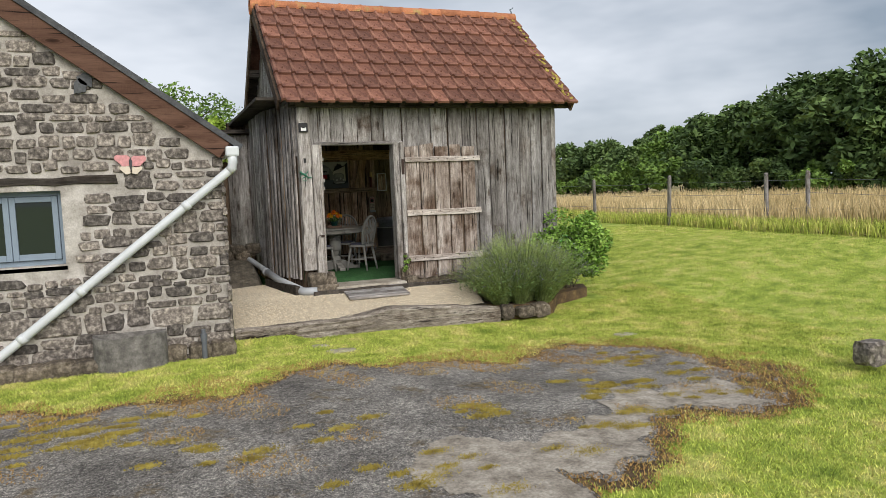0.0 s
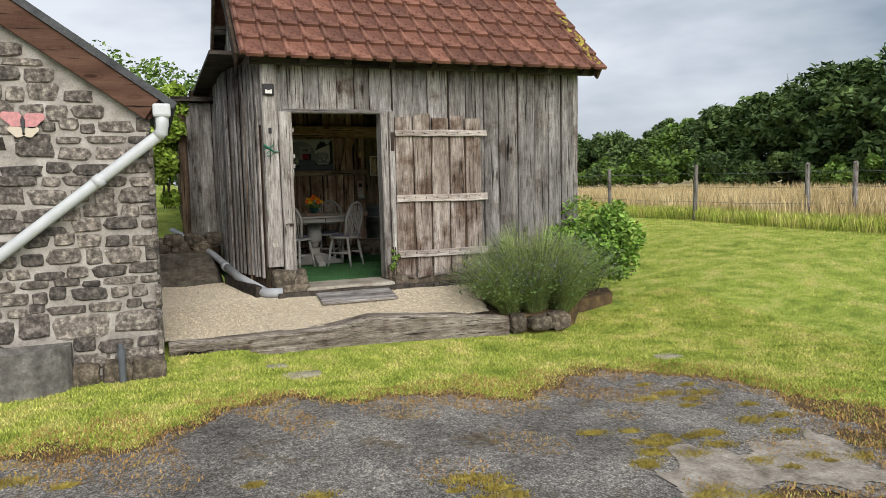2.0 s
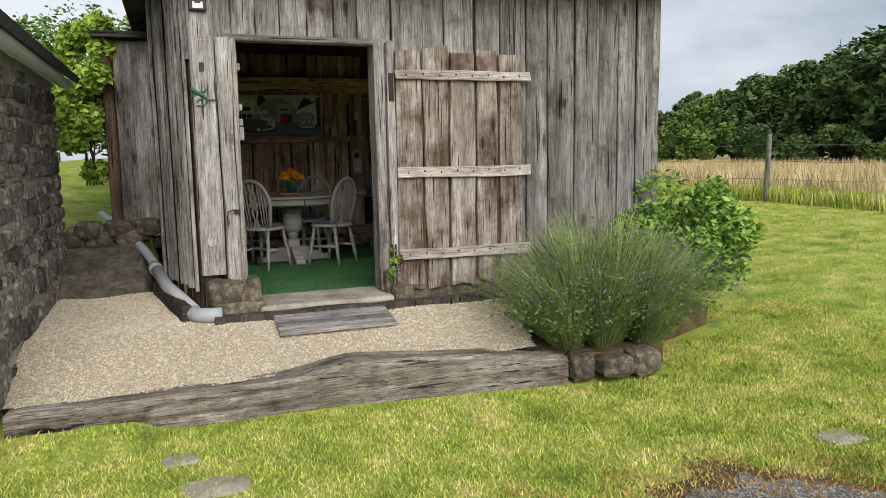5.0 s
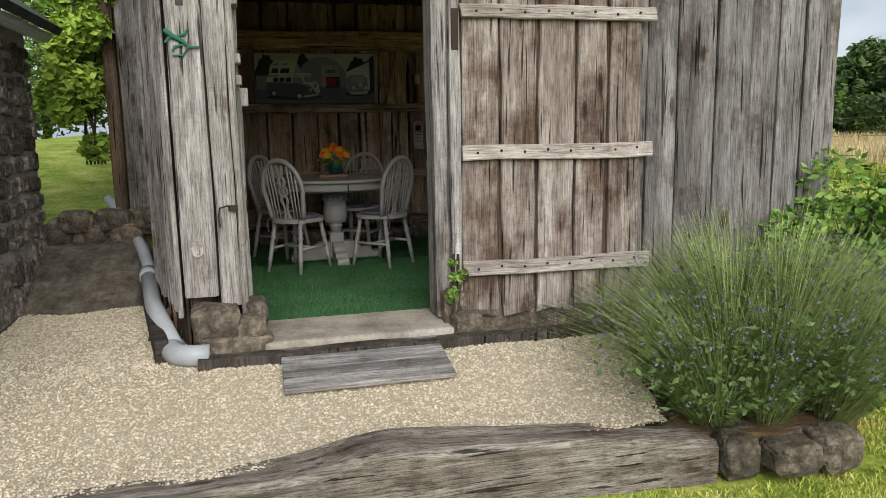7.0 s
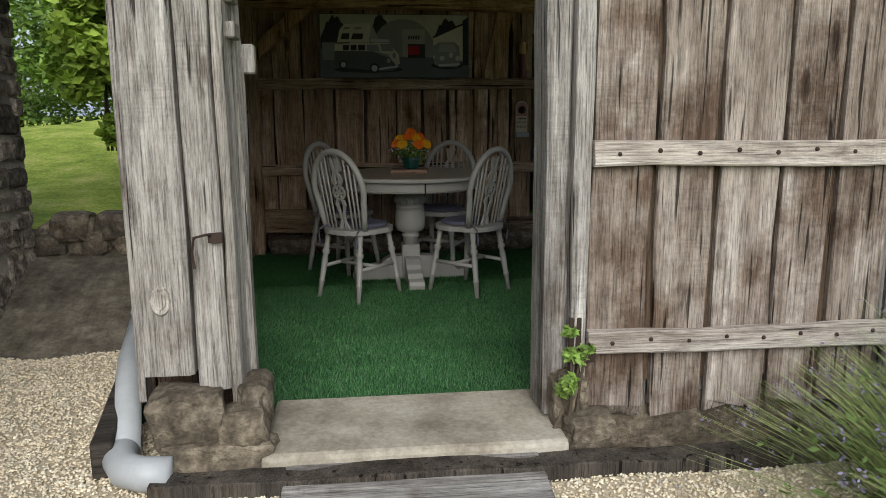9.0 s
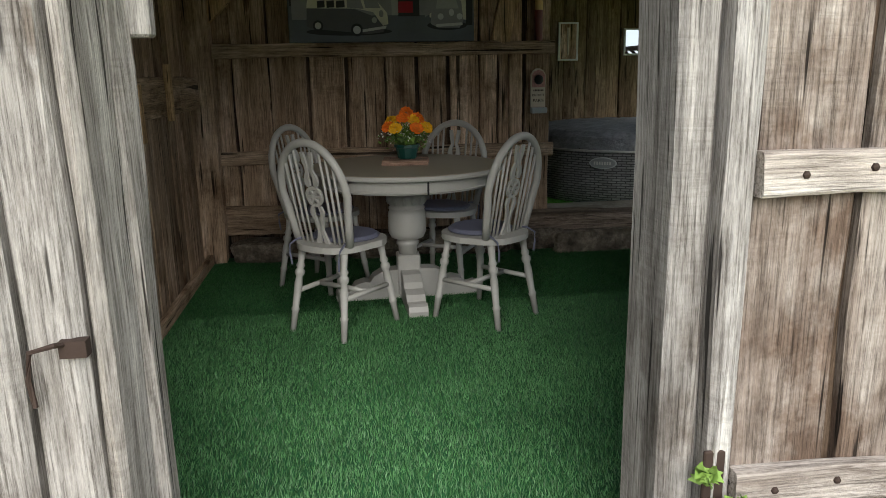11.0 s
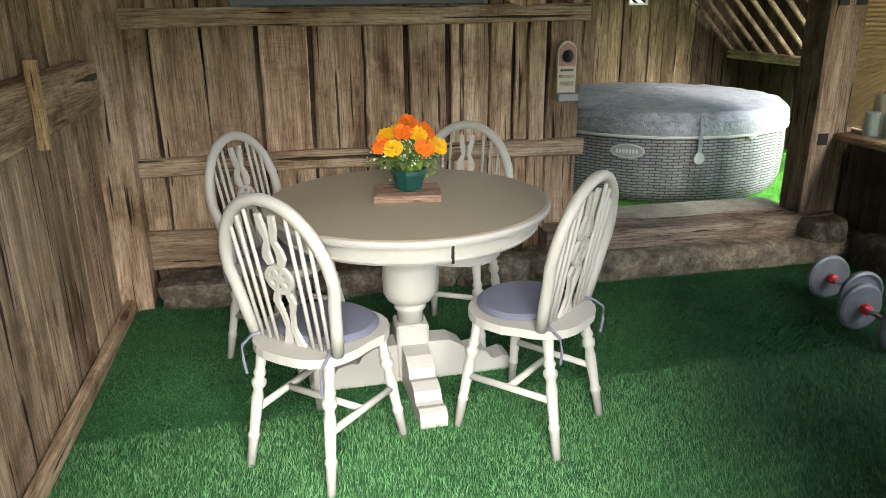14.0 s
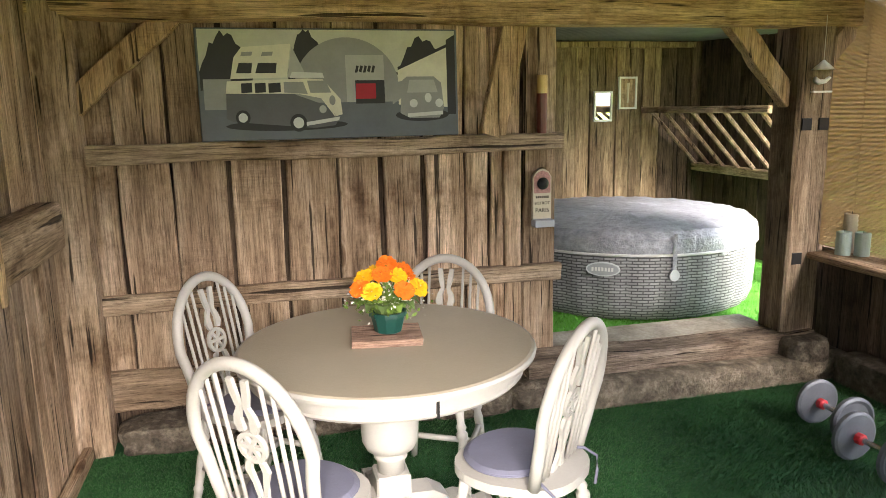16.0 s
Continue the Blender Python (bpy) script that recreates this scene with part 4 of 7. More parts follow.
for row in range(ROWSN):
    box(bm, TX0, TX0 + COLS * TW, row * TH - 0.05, (row + 1) * TH, -0.01, 0.035 if row % 2 else 0.028, m=Matrix.Translation((0, 2 * RIDGE_Y - 8.95, 2.9)) @ Matrix.Rotation(-rot, 4, "X") @ Matrix.Scale(-1, 4, (0, 1, 0)) @ Matrix.Rotation(-0.03, 4, "X"))
under(part("rear_tiles", bm, tile_mat), roof)
for k in range(13):
    bm = bmesh.new()
    L0, L1 = 1.76 + k * 0.345, 1.76 + (k + 1) * 0.345 + 0.03
    ar = [(0.115 * math.cos(a), 0.1 * math.sin(a)) for a in np.linspace(-0.25, math.pi + 0.25, 11)]
    ring = ar + [(c * 0.85, s * 0.85) for c, s in ar[::-1]]
    prism(bm, ring, 0, L1 - L0, Matrix.Translation((L0, RIDGE_Y, RIDGE_Z - 0.03 + rng.uniform(0, 0.012))) @ Matrix.Rotation(radians(90), 4, "Y") @ Matrix.Rotation(radians(90), 4, "Z"))
    lathe(bm, [(0.12, 0), (0.125, 0.02), (0.12, 0.045)], 16, Matrix.Translation((L0, RIDGE_Y, RIDGE_Z - 0.04)) @ Matrix.Rotation(radians(90), 4, "Y"), cap=False)
    under(part("ridge_tile", bm, ridge_mat), roof)
bm = bmesh.new()
for k in range(46):
    t = k / 46
    y = 0.05 + t * SL * (0.45 if k % 2 else 1)
    s = rng.uniform(0.015, 0.04)
    bmesh.ops.create_icosphere(bm, subdivisions=1, radius=s, matrix=Matrix.Translation((0, 8.95, 2.9)) @ ax @ Matrix.Translation((6.3 - rng.uniform(0, 0.1) - 0.06, y, 0.04)) @ Matrix.Diagonal((1, 1.3, 0.5, 1)))
under(part("moss", bm, moss_mat, label="yellow moss along the tile edge"), roof)
finial = base("roof_ornament", pose(6.24, RIDGE_Y, RIDGE_Z + 0.06), "small verdigris metal bird ornament on the ridge end", "ornament")
part("bird", tube(bmesh.new(), [(0, 0, 0), (0, 0, 0.05), (-0.03, 0, 0.08), (0.02, 0, 0.1), (0.035, 0, 0.12)], 0.012, 6, 0.5), pot_mat, finial)

# corner post, jambs, leaf, threshold
post = base("barn_post", pose(2.2, FY, 0.6), "silvery split oak door post standing on stones", "post")


def rough_post(x0, x1, y0, y1, z0, z1, seed, n=10, amp=0.008):
    bm = bmesh.new()
    rows = []
    r = random.Random(seed)
    ph = r.uniform(0, 9)
    for i in range(n + 1):
        z = z0 + (z1 - z0) * i / n
        w = [amp * noise.noise(Vector((ph + k * 5.1, 0, z * 2.2))) for k in range(10)]
        e = r.uniform(-0.02, 0.02) if i == 0 else 0
        c = 0.014
        pts = [(x0 + w[0], y0 + c), (x0 + c + w[1], y0 + w[2]), ((x0 + x1) / 2, y0 + w[3] + 0.003), (x1 - c + w[4], y0 + w[5]), (x1 + w[6], y0 + c), (x1 + w[7], y1), (x0 + w[0], y1)]
        rows.append([bm.verts.new((x, y, z + e)) for x, y in pts])
    for a, b in zip(rows, rows[1:]):
        for k in range(7):
            bm.faces.new((a[k], a[(k + 1) % 7], b[(k + 1) % 7], b[k]))
    bm.faces.new(rows[0][::-1]), bm.faces.new(rows[-1])
    return bm


under(part("post", rough_post(2.055, 2.225, FY - 0.09, FY + 0.06, 0.62, 2.9, 1), post_wood), post)
under(part("split", rough_post(2.232, 2.335, FY - 0.085, FY + 0.06, 0.56, 2.34, 2, amp=0.012), post_wood), post)
under(part("edge_board", rough_post(2.34, 2.375, FY - 0.07, FY + 0.1, 0.52, 2.34, 3), post_wood), post)
under(part("inner_stud", rough_post(2.35, 2.39, FY + 0.103, FY + 0.2, 0.4, 2.34, 15, amp=0.012), post_wood), post)
under(part("block", B(2.36, 2.43, FY + 0.205, FY + 0.26, 1.62, 1.72, bevel=0.006), post_wood), post)
kn = lathe(bmesh.new(), [(0.04, 0), (0.034, 0.01), (0.022, 0.006), (0.02, 0.012), (0.001, 0.013)], 12, Matrix.Translation((2.135, FY - 0.086, 0.89)) @ Matrix.Rotation(radians(90), 4, "X") @ Matrix.Diagonal((0.85, 1.3, 1, 1)), cap=False)
under(part("knot", kn, post_wood), post)
for hz in (2.12, 1.83, 1.72):
    under(part("block", B(2.35, 2.405, FY - 0.02, FY + 0.09, hz, hz + 0.05, bevel=0.005), post_wood), post)
latch = base("latch_hook", pose(2.3, FY - 0.1, 1.05), "rusty iron hook on the door post", "hook")
part("hook", tube(bmesh.new(), [(0.02, 0.02, 0.05), (0.0, -0.02, 0.06), (-0.04, -0.02, 0.05), (-0.05, -0.015, 0.0), (-0.045, -0.015, -0.05)], 0.005, 6), iron_mat, latch)
part("plate", B(0.0, 0.045, -0.005, 0.02, 0.03, 0.06), iron_mat, latch)
num = base("house_sign", pose(2.13, FY - 0.105, 2.57), "small black box with a white mark on the boards", "sign")
part("case", B(-0.06, 0.06, -0.02, 0.015, -0.06, 0.06, bevel=0.006), black_mat, num)
part("mark", B(-0.035, 0.035, -0.024, -0.021, -0.045, 0.0, bevel=0.001), white_mat, num)
part("mark", B(-0.02, 0.02, -0.027, -0.0245, -0.01, 0.012, bevel=0.001), black_mat, num)
geck = base("lizard_ornament", pose(2.135, FY - 0.1, 1.93), "green metal lizard ornament on the door post", "ornament")
green_metal = plain("green metal", (0.03, 0.16, 0.1), 0.5)
part("body", tube(bmesh.new(), [(-0.08, 0, 0.05), (-0.04, 0, 0.02), (0.0, 0, 0.0), (0.03, 0, -0.03), (0.0, 0, -0.07), (-0.05, 0, -0.07)], 0.014, 8, 0.3), green_metal, geck)
for lx, lz, sx, sz in ((-0.03, 0.02, -0.05, -0.03), (-0.02, 0.02, 0.05, 0.04), (0.02, -0.03, 0.06, 0.0), (0.0, -0.02, -0.05, -0.03)):
    part("leg", tube(bmesh.new(), [(lx, 0, lz), (lx + sx * 0.7, 0, lz + sz * 0.3), (lx + sx, 0, lz + sz)], 0.006, 6), green_metal, geck)
part("pin", B(-0.004, 0.004, 0, 0.03, -0.004, 0.004), iron_mat, geck)
under(part("slot", B(2.115, 2.15, FY - 0.094, FY - 0.088, 2.1, 2.16), black_mat), post)

door_jamb = tagged(part("door_jamb", rough_post(3.415, 3.5, FY - 0.03, FY + 0.17, 0.4, 2.36, 5), grey_wood_z), "grey weathered door jamb", "jamb", kind="structure")
part("inner_strip", rough_post(3.503, 3.56, FY - 0.075, FY + 0.0, 0.5, 2.36, 6), post_wood, door_jamb)
lintel = tagged(part("door_lintel", B(2.28, 3.56, FY - 0.02, FY + 0.1, 2.335, 2.38, bevel=0.01), grey_wood_x), "thin grey timber over the doorway", "lintel", kind="structure")

leaf = base("barn_door", pose(3.57, FY - 0.03, 0.4), "open brown weathered plank door with three rails", "door")
r = random.Random(5)
x = 0.0
widths = [0.235, 0.225, 0.235, 0.2, 0.22]
for i, w in enumerate(widths):
    bm = plank(1.9 + r.uniform(-0.02, 0.03), w - 0.022, 0.028, r.random(), 0.009, 0.02, 6)
    # the lower ends are rotted to uneven teeth
    for v in bm.verts:
        if v.co.z < 0.1:
            v.co.z = r.uniform(-0.02, 0.05)
    stand(bm, x, -0.02, 0.0)
    part("plank", bm, leaf_wood, leaf)
    x += w
for z in (0.24, 0.9, 1.66):
    rail = plank(1.17, 0.085 if z < 1.5 else 0.07, 0.035, z, 0.007, 0.01, 6)
    bmesh.ops.transform(rail, matrix=Matrix.Translation((-0.005, -0.056, z + 0.085)) @ Matrix.Rotation(radians(90), 4, "Y"), verts=rail.verts)
    rl = part("rail", rail, leaf_rail, leaf, "pale worn rail")
    for k in range(8):
        part("nail", lathe(bmesh.new(), [(0.009, 0), (0.007, 0.005), (0.001, 0.007)], 6, Matrix.Translation((0.08 + 0.14 * k, -0.055, z + 0.045 + 0.01 * (k % 2))) @ Matrix.Rotation(radians(90), 4, "X")), iron_mat, rl)
# thin dark sheet added to give the plank gaps their shade
part("backing", B(0.0, 1.1, 0.0095, 0.0125, 0.12, 1.75), dark_wood_z, leaf)
part("hinge", B(-0.075, -0.025, -0.045, -0.035, 0.15, 0.38, bevel=0.003), iron_mat, leaf)
part("hinge_strap", B(-0.06, 0.02, -0.06, -0.046, 0.22, 0.27, bevel=0.003), iron_mat, leaf)
part("hinge", B(-0.06, -0.02, -0.045, -0.035, 1.5, 1.72, bevel=0.003), iron_mat, leaf)

slab = tagged(part("door_step", B(2.44, 3.47, 9.03, 9.52, 0.1, 0.395, bevel=0.02, seg=2), slab_mat), "worn cement door step", "step", kind="structure")
beam = tagged(part("sill_beam", stand(plank(2.35, 0.13, 0.1, 4, 0.008, 0.02, 10), 0, 0, 0), dark_wood_x), "dark damp sleeper beam along the foot of the wall", "beam")
beam.matrix_world = Matrix.Translation((2.12, 8.93, 0.36)) @ Matrix.Rotation(radians(90), 4, "Y")
for i, (x, y, z, sx, sy, sz) in enumerate(((2.2, 9.14, 0.5, 0.13, 0.1, 0.11), (2.38, 9.12, 0.45, 0.09, 0.09, 0.09), (2.3, 9.1, 0.39, 0.2, 0.08, 0.06), (2.41, 9.24, 0.5, 0.06, 0.12, 0.1), (3.5, 9.22, 0.47, 0.07, 0.1, 0.12), (3.56, 9.12, 0.39, 0.1, 0.07, 0.07))):
    boulder("footing_stone", x, y, z, sx, sy, sz, plinth_mat, i + 3, "rough grey footing stone under the door post", "stone", group="barn footing stones")
matt = base("door_mat", pose(2.94, 8.85, 0.315), "grey ribbed wooden board laid as a door mat on gravel", "board")
bm = bmesh.new()
for k in range(5):
    y = -0.25 + k * 0.1
    bb = B(-0.42, 0.42, y + 0.002, y + 0.098, -0.014, 0.014, bevel=0.005, m=Matrix.Rotation(radians(10), 4, "X"))
    part("slat", bb, grey_wood_x, matt)
part("batten", B(-0.38, 0.38, -0.04, 0.04, -0.03, -0.0145, m=Matrix.Rotation(radians(10), 4, "X")), grey_wood_x, matt)

# old sleeper at the gravel's edge
bm = bmesh.new()
rows = []
N = 110
for i in range(N + 1):
    t = i / N
    x = 0.97 + 3.42 * t
    rise = 0.14 + 0.06 * math.exp(-((t - 0.57) / 0.1) ** 2) + 0.03 * math.exp(-((t - 0.75) / 0.2) ** 2) + 0.012 * noise.noise(Vector((x * 5, 0, 0)))
    rise -= 0.07 * max(0.0, (t - 0.8) / 0.2)
    back = 8.15 + 0.1 * math.exp(-((t - 0.55) / 0.22) ** 2) + 0.02 * noise.noise(Vector((x * 4, 3, 0)))
    front = 7.93 + 0.03 * math.sin(3 * t) + 0.012 * noise.noise(Vector((x * 6, 7, 0)))
    loop = [(front, -0.12)]
    for k in range(9):
        f = k / 8
        cut = 0.009 * noise.noise(Vector((x * 1.3, k * 7.7, 0))) - (0.016 if k % 3 == 1 else 0.0) * max(0.0, noise.noise(Vector((x * 0.9, k * 3.3, 5))) + 0.35)
        loop.append((front - 0.004 - cut, -0.1 + f * (rise + 0.07)))
    for k in range(9):
        f = k / 8
        cut = 0.008 * noise.noise(Vector((x * 1.6, k * 5.1, 9))) - (0.022 if k % 3 == 2 else 0.0) * max(0.0, noise.noise(Vector((x * 0.8, k * 2.3, 2))) + 0.3)
        loop.append((front + 0.02 + f * (back - front - 0.02), rise + cut - 0.015 * f))
    loop.append((back, -0.1))
    rows.append([bm.verts.new((x, yy, zz)) for yy, zz in loop])
for a, b in zip(rows, rows[1:]):
    for k in range(len(a)):
        bm.faces.new((a[k], a[(k + 1) % len(a)], b[(k + 1) % len(a)], b[k]))
bm.faces.new(rows[0][::-1]), bm.faces.new(rows[-1])
tagged(part("sleeper", bm, timber("old cracked sleeper", [(0.3, (0.09, 0.075, 0.06)), (0.5, (0.27, 0.235, 0.195)), (0.72, (0.48, 0.44, 0.385))], "x", streak=1.0, per_piece=0.05)), "long cracked old timber sleeper edging the gravel", "sleeper")

# gravel
gen = np.random.default_rng(3)


def gravel_z(x, y):
    return 0.125 + 0.185 * sstep(8.1, 9.0, y) + 0.02 * sstep(9.0, 10.3, y) + 0.006 * np.sin(9 * x) * np.sin(8 * y)


def in_gravel(x, y):
    front = (y > 8.1) & (y < 9.0) & (x > 0.9) & (x < 4.45 - 0.25 * (9.0 - y))
    side = (y >= 9.0) & (y < 10.35 + 0.03 * np.sin(9 * x)) & (x > 0.93) & (x < left_x(y) + 0.05)
    return front | side


gx, gy = np.arange(0.88, 4.6, 0.06), np.arange(8.06, 10.5, 0.06)
X, Y = np.meshgrid(gx, gy)
v = np.stack([X, Y, gravel_z(X, Y)], -1).reshape(-1, 3)
idx = np.arange(X.size).reshape(X.shape)
q = np.stack([idx[:-1, :-1], idx[:-1, 1:], idx[1:, 1:], idx[1:, :-1]], -1).reshape(-1, 4)
c = v[q].mean(1)
q = q[in_gravel(c[:, 0], c[:, 1])]
bed = tagged(soup("gravel_bed", v, q, gravel_bed, smooth=True), "bed of cream gravel before the barn", "gravel", kind="structure")
n = 62000
px, py = gen.uniform(0.92, 4.45, n), gen.uniform(8.1, 10.4, n)
ok = in_gravel(px, py)
px, py = px[ok], py[ok]
n = len(px)
octa = np.array([[1, 0, 0], [0, 1, 0], [-1, 0, 0], [0, -1, 0], [0, 0, 1], [0, 0, -1]], float)
s = gen.uniform(0.004, 0.009, n)
a = gen.uniform(0, 6.28, n)
sc = np.stack([s * gen.uniform(0.8, 1.5, n), s * gen.uniform(0.7, 1.1, n), s * gen.uniform(0.5, 0.9, n)], 1)
p = octa[None] * sc[:, None, :] + gen.normal(scale=0.0012, size=(n, 6, 3))
ca, sa = np.cos(a)[:, None], np.sin(a)[:, None]
p = np.stack([p[..., 0] * ca - p[..., 1] * sa, p[..., 0] * sa + p[..., 1] * ca, p[..., 2]], -1)
p += np.stack([px, py, gravel_z(px, py) + 0.004], 1)[:, None]
fo = np.array([[0, 1, 4], [1, 2, 4], [2, 3, 4], [3, 0, 4], [1, 0, 5], [2, 1, 5], [3, 2, 5], [0, 3, 5]])
tagged(soup("gravel", p.reshape(-1, 3), (np.arange(n)[:, None, None] * 6 + fo[None]).reshape(-1, 3), gravel_mat), "cream and buff loose gravel chippings", "gravel", kind="stuff")

# ground drain and edging beside the barn
dp = base("ground_drain", pose(1.95, 9.2, 0.35), "grey plastic drainpipe lying along the barn wall", "drainpipe")
under(part("pipe", tube(bmesh.new(), [(1.13, 12.38, 0.9), (1.4, 11.6, 0.78), (1.6, 10.95, 0.64), (1.68, 10.6, 0.57), (1.7, 10.42, 0.54)], 0.042, 14), pipe_grey, smooth=True), dp)
under(part("pipe", tube(bmesh.new(), [(1.7, 10.43, 0.54), (1.8, 9.85, 0.46), (1.98, 9.17, 0.38)], 0.05, 14), pipe_grey, smooth=True), dp)
under(part("collar", tube(bmesh.new(), [(1.693, 10.48, 0.548), (1.712, 10.36, 0.528)], 0.057, 14), pipe_grey, smooth=True), dp)
under(part("elbow", tube(bmesh.new(), [(1.96, 9.24, 0.375), (1.98, 9.12, 0.365), (2.02, 9.05, 0.365), (2.08, 9.02, 0.365), (2.17, 9.01, 0.365)], 0.056, 16), pipe_grey, smooth=True), dp)
eb = tagged(part("edging_board", B(-0.035, 0.035, 0, 1.25, 0, 0.2, bevel=0.008), dark_wood_x), "dark mossy edging board beside the drain", "board")
eb.matrix_world = Matrix.Translation((1.93, 9.1, 0.24)) @ Matrix.Rotation(radians(10.5), 4, "Z")
for i in range(9):
    boulder("step_stone", 0.95 + 0.085 * i, 11.22 + 0.04 * math.sin(i * 2), 0.74 + 0.05 * (i % 3), 0.13, 0.11, 0.09, plinth_mat, i + 80, "mossy stone of a low step to the lawn", "stone", group="step stones")

# lean-to behind
lt = bmesh.new()
box(lt, 1.3, 1.78, 11.98, 12.0, 0.55, 2.72)
box(lt, 1.3, 1.33, 12.0, 14.5, 0.55, 2.72)
lean = tagged(part("lean_to_wall", lt, dark_wood_z), "grey board wall of a lean-to against the barn", "wall", kind="structure")
board_row(lean, grey_wood_z, 1.38, 1.79, 11.94, 0.68, 2.7, 0.14, 0.22, 41)
part("corner_post", rough_post(1.27, 1.37, 11.9, 12.0, 0.6, 2.72, 9), dark_wood_z, lean)
part("lean_to_roof", B(1.2, 1.9, 11.8, 14.6, 2.72, 2.78), dark_wood_x, lean)

# ---- barn interior ----
turf_floor = tagged(part("floor", B(1.8, 6.0, 9.53, 12.93, 0.2, FLOOR), turf_base), "dark green artificial turf floor", "floor", kind="structure")
n = 300000
tx, ty = gen.uniform(1.85, 5.95, n), gen.uniform(9.45, 12.8, n)
keep = (tx > left_x(ty) + 0.1) & ((ty > 9.53) | ((tx > 2.45) & (tx < 3.42)))
tx, ty = tx[keep], ty[keep]
far_roll = ty > 11.64 + 0.02 * (tx - 3.86) + 0.012 * np.sin(9 * tx)
for roll_, way, words in ((far_roll, -0.8, "dark green artificial grass roll combed to the door"), (~far_roll, 0.7, "green artificial grass roll combed to the back")):
    v, f = blades(gen, np.stack([tx[roll_], ty[roll_], np.full(roll_.sum(), FLOOR - 0.002)], 1), 0.018, 0.0028, 0.9, (0.1, way))
    tagged(soup("turf_pile", v, f, turf_mat), words, "turf", kind="stuff")
# assumed ceiling, added out of view to close the room under the roof
tagged(part("ceiling", B(1.55, 6.05, 9.3, 13.0, 2.95, 2.99), dark_wood_x), "assumed dark boarded ceiling closing off the loft", "ceiling", kind="structure")
for x0, y0, y1 in ((1.99, 9.6, 12.8),):
    k = part("baseboard", B(-0.02, 0.02, 0, 3.2, 0, 0.07, bevel=0.006), inner_wood_y)
    k.matrix_world = Matrix.Translation((1.875, 9.6, FLOOR)) @ Matrix.Rotation(0.0, 4, "Z")
    tagged(k, "brown timber along the foot of the wall", "baseboard", kind="structure")


def hang(name, bm, mat, label, category, group=""):
    return tagged(part(name, bm, mat), label, category, group)


def lying(length, width, thick, seed, x, y, z, wob=0.006):
    bm = plank(length, width, thick, seed, wob, 0.01, 8)
    bmesh.ops.transform(bm, matrix=Matrix.Translation((x, y, z + width)) @ Matrix.Rotation(radians(90), 4, "Y"), verts=bm.verts)
    return bm


hang("wall_rail", lying(2.3, 0.085, 0.06, 1, 1.94, 12.868, 1.665), inner_wood_x, "brown timber shelf rail along the partition", "rail", "partition rails")
hang("wall_rail", lying(2.3, 0.09, 0.045, 2, 1.95, 12.884, 0.975), inner_wood_x, "brown timber rail along the partition", "rail", "partition rails")
hang("wall_rail", lying(0.62, 0.2, 0.03, 3, 1.96, 12.898, 0.49), inner_wood_x, "wide brown board at the foot of the partition", "rail", "partition rails")
hang("tie_beam", lying(4.15, 0.17, 0.16, 4, 1.8, 12.76, 2.285, 0.012), honey_x, "thick honey-coloured oak tie beam", "beam")
corner = rough_post(1.79, 1.975, 12.76, 12.93, FLOOR, 2.9, 12, amp=0.025)
hang("corner_post", corner, inner_wood_z, "knotty brown corner post of the barn", "post")
alc_post = base("barn_post", pose(5.68, 12.9, 0.5), "dark oak post with mortise holes beside the opening", "post")
under(part("post", rough_post(5.57, 5.79, 12.78, 12.98, 0.5, 2.3, 13), post_dark), alc_post)
# no holes are cut: black blocks on the face give the mortises' inner shade
for mx, mz in ((5.6, 1.73), (5.71, 1.73), (5.6, 0.98)):
    under(part("mortise", B(mx, mx + 0.06, 12.772, 12.79, mz, mz + 0.065), black_mat), alc_post)


def brace(x0, z0, x1, z1, y, w=0.1, th=0.07, mat=None, seed=0):
    L = math.hypot(x1 - x0, z1 - z0)
    bm = plank(L, w, th, seed, 0.008, 0.02, 6)
    bmesh.ops.transform(bm, matrix=Matrix.Translation((x0, y, z0)) @ Matrix.Rotation(math.atan2(x1 - x0, z1 - z0), 4, "Y") @ Matrix.Translation((-w / 2, 0, 0)), verts=bm.verts)
    return bm


hang("brace", brace(1.95, 1.93, 2.4, 2.33, 12.84, seed=1), honey_z, "slanting honey-coloured timber brace", "brace", "braces")
hang("brace", brace(5.58, 1.9, 5.2, 2.33, 12.85, 0.11, seed=2), honey_z, "slanting honey-coloured timber brace", "brace", "braces")
hang("brace", brace(5.75, 2.08, 6.0, 2.4, 12.8, 0.1, seed=3), inner_wood_z, "slanting dark timber brace", "brace", "braces")
hang("stud", stand(plank(1.3, 0.09, 0.04, 8, 0.006), 3.93, 12.89, 0.42), inner_wood_z, "upright brown stud on the partition", "stud", "partition studs")
hang("stud", brace(3.86, 1.75, 3.98, 2.3, 12.87, 0.13, 0.05, seed=6), honey_z, "slanting honey-coloured stud over the rail", "stud", "partition studs")
# rails on the side wall
for z, y0, y1, th in ((1.36, 10.3, 12.55, 0.1), (2.0, 10.3, 11.9, 0.05)):
    bm = B(0, th, 0, y1 - y0, 0, 0.19 if th > 0.06 else 0.1, bevel=0.014, seg=2)
    o = hang("wall_rail", bm, inner_wood_y, "brown timber rail along the side wall", "rail", "side wall rails")
    o.matrix_world = Matrix.Translation((left_x(y0) + 0.07, y0, z)) @ Matrix.Rotation(0.0, 4, "Z")
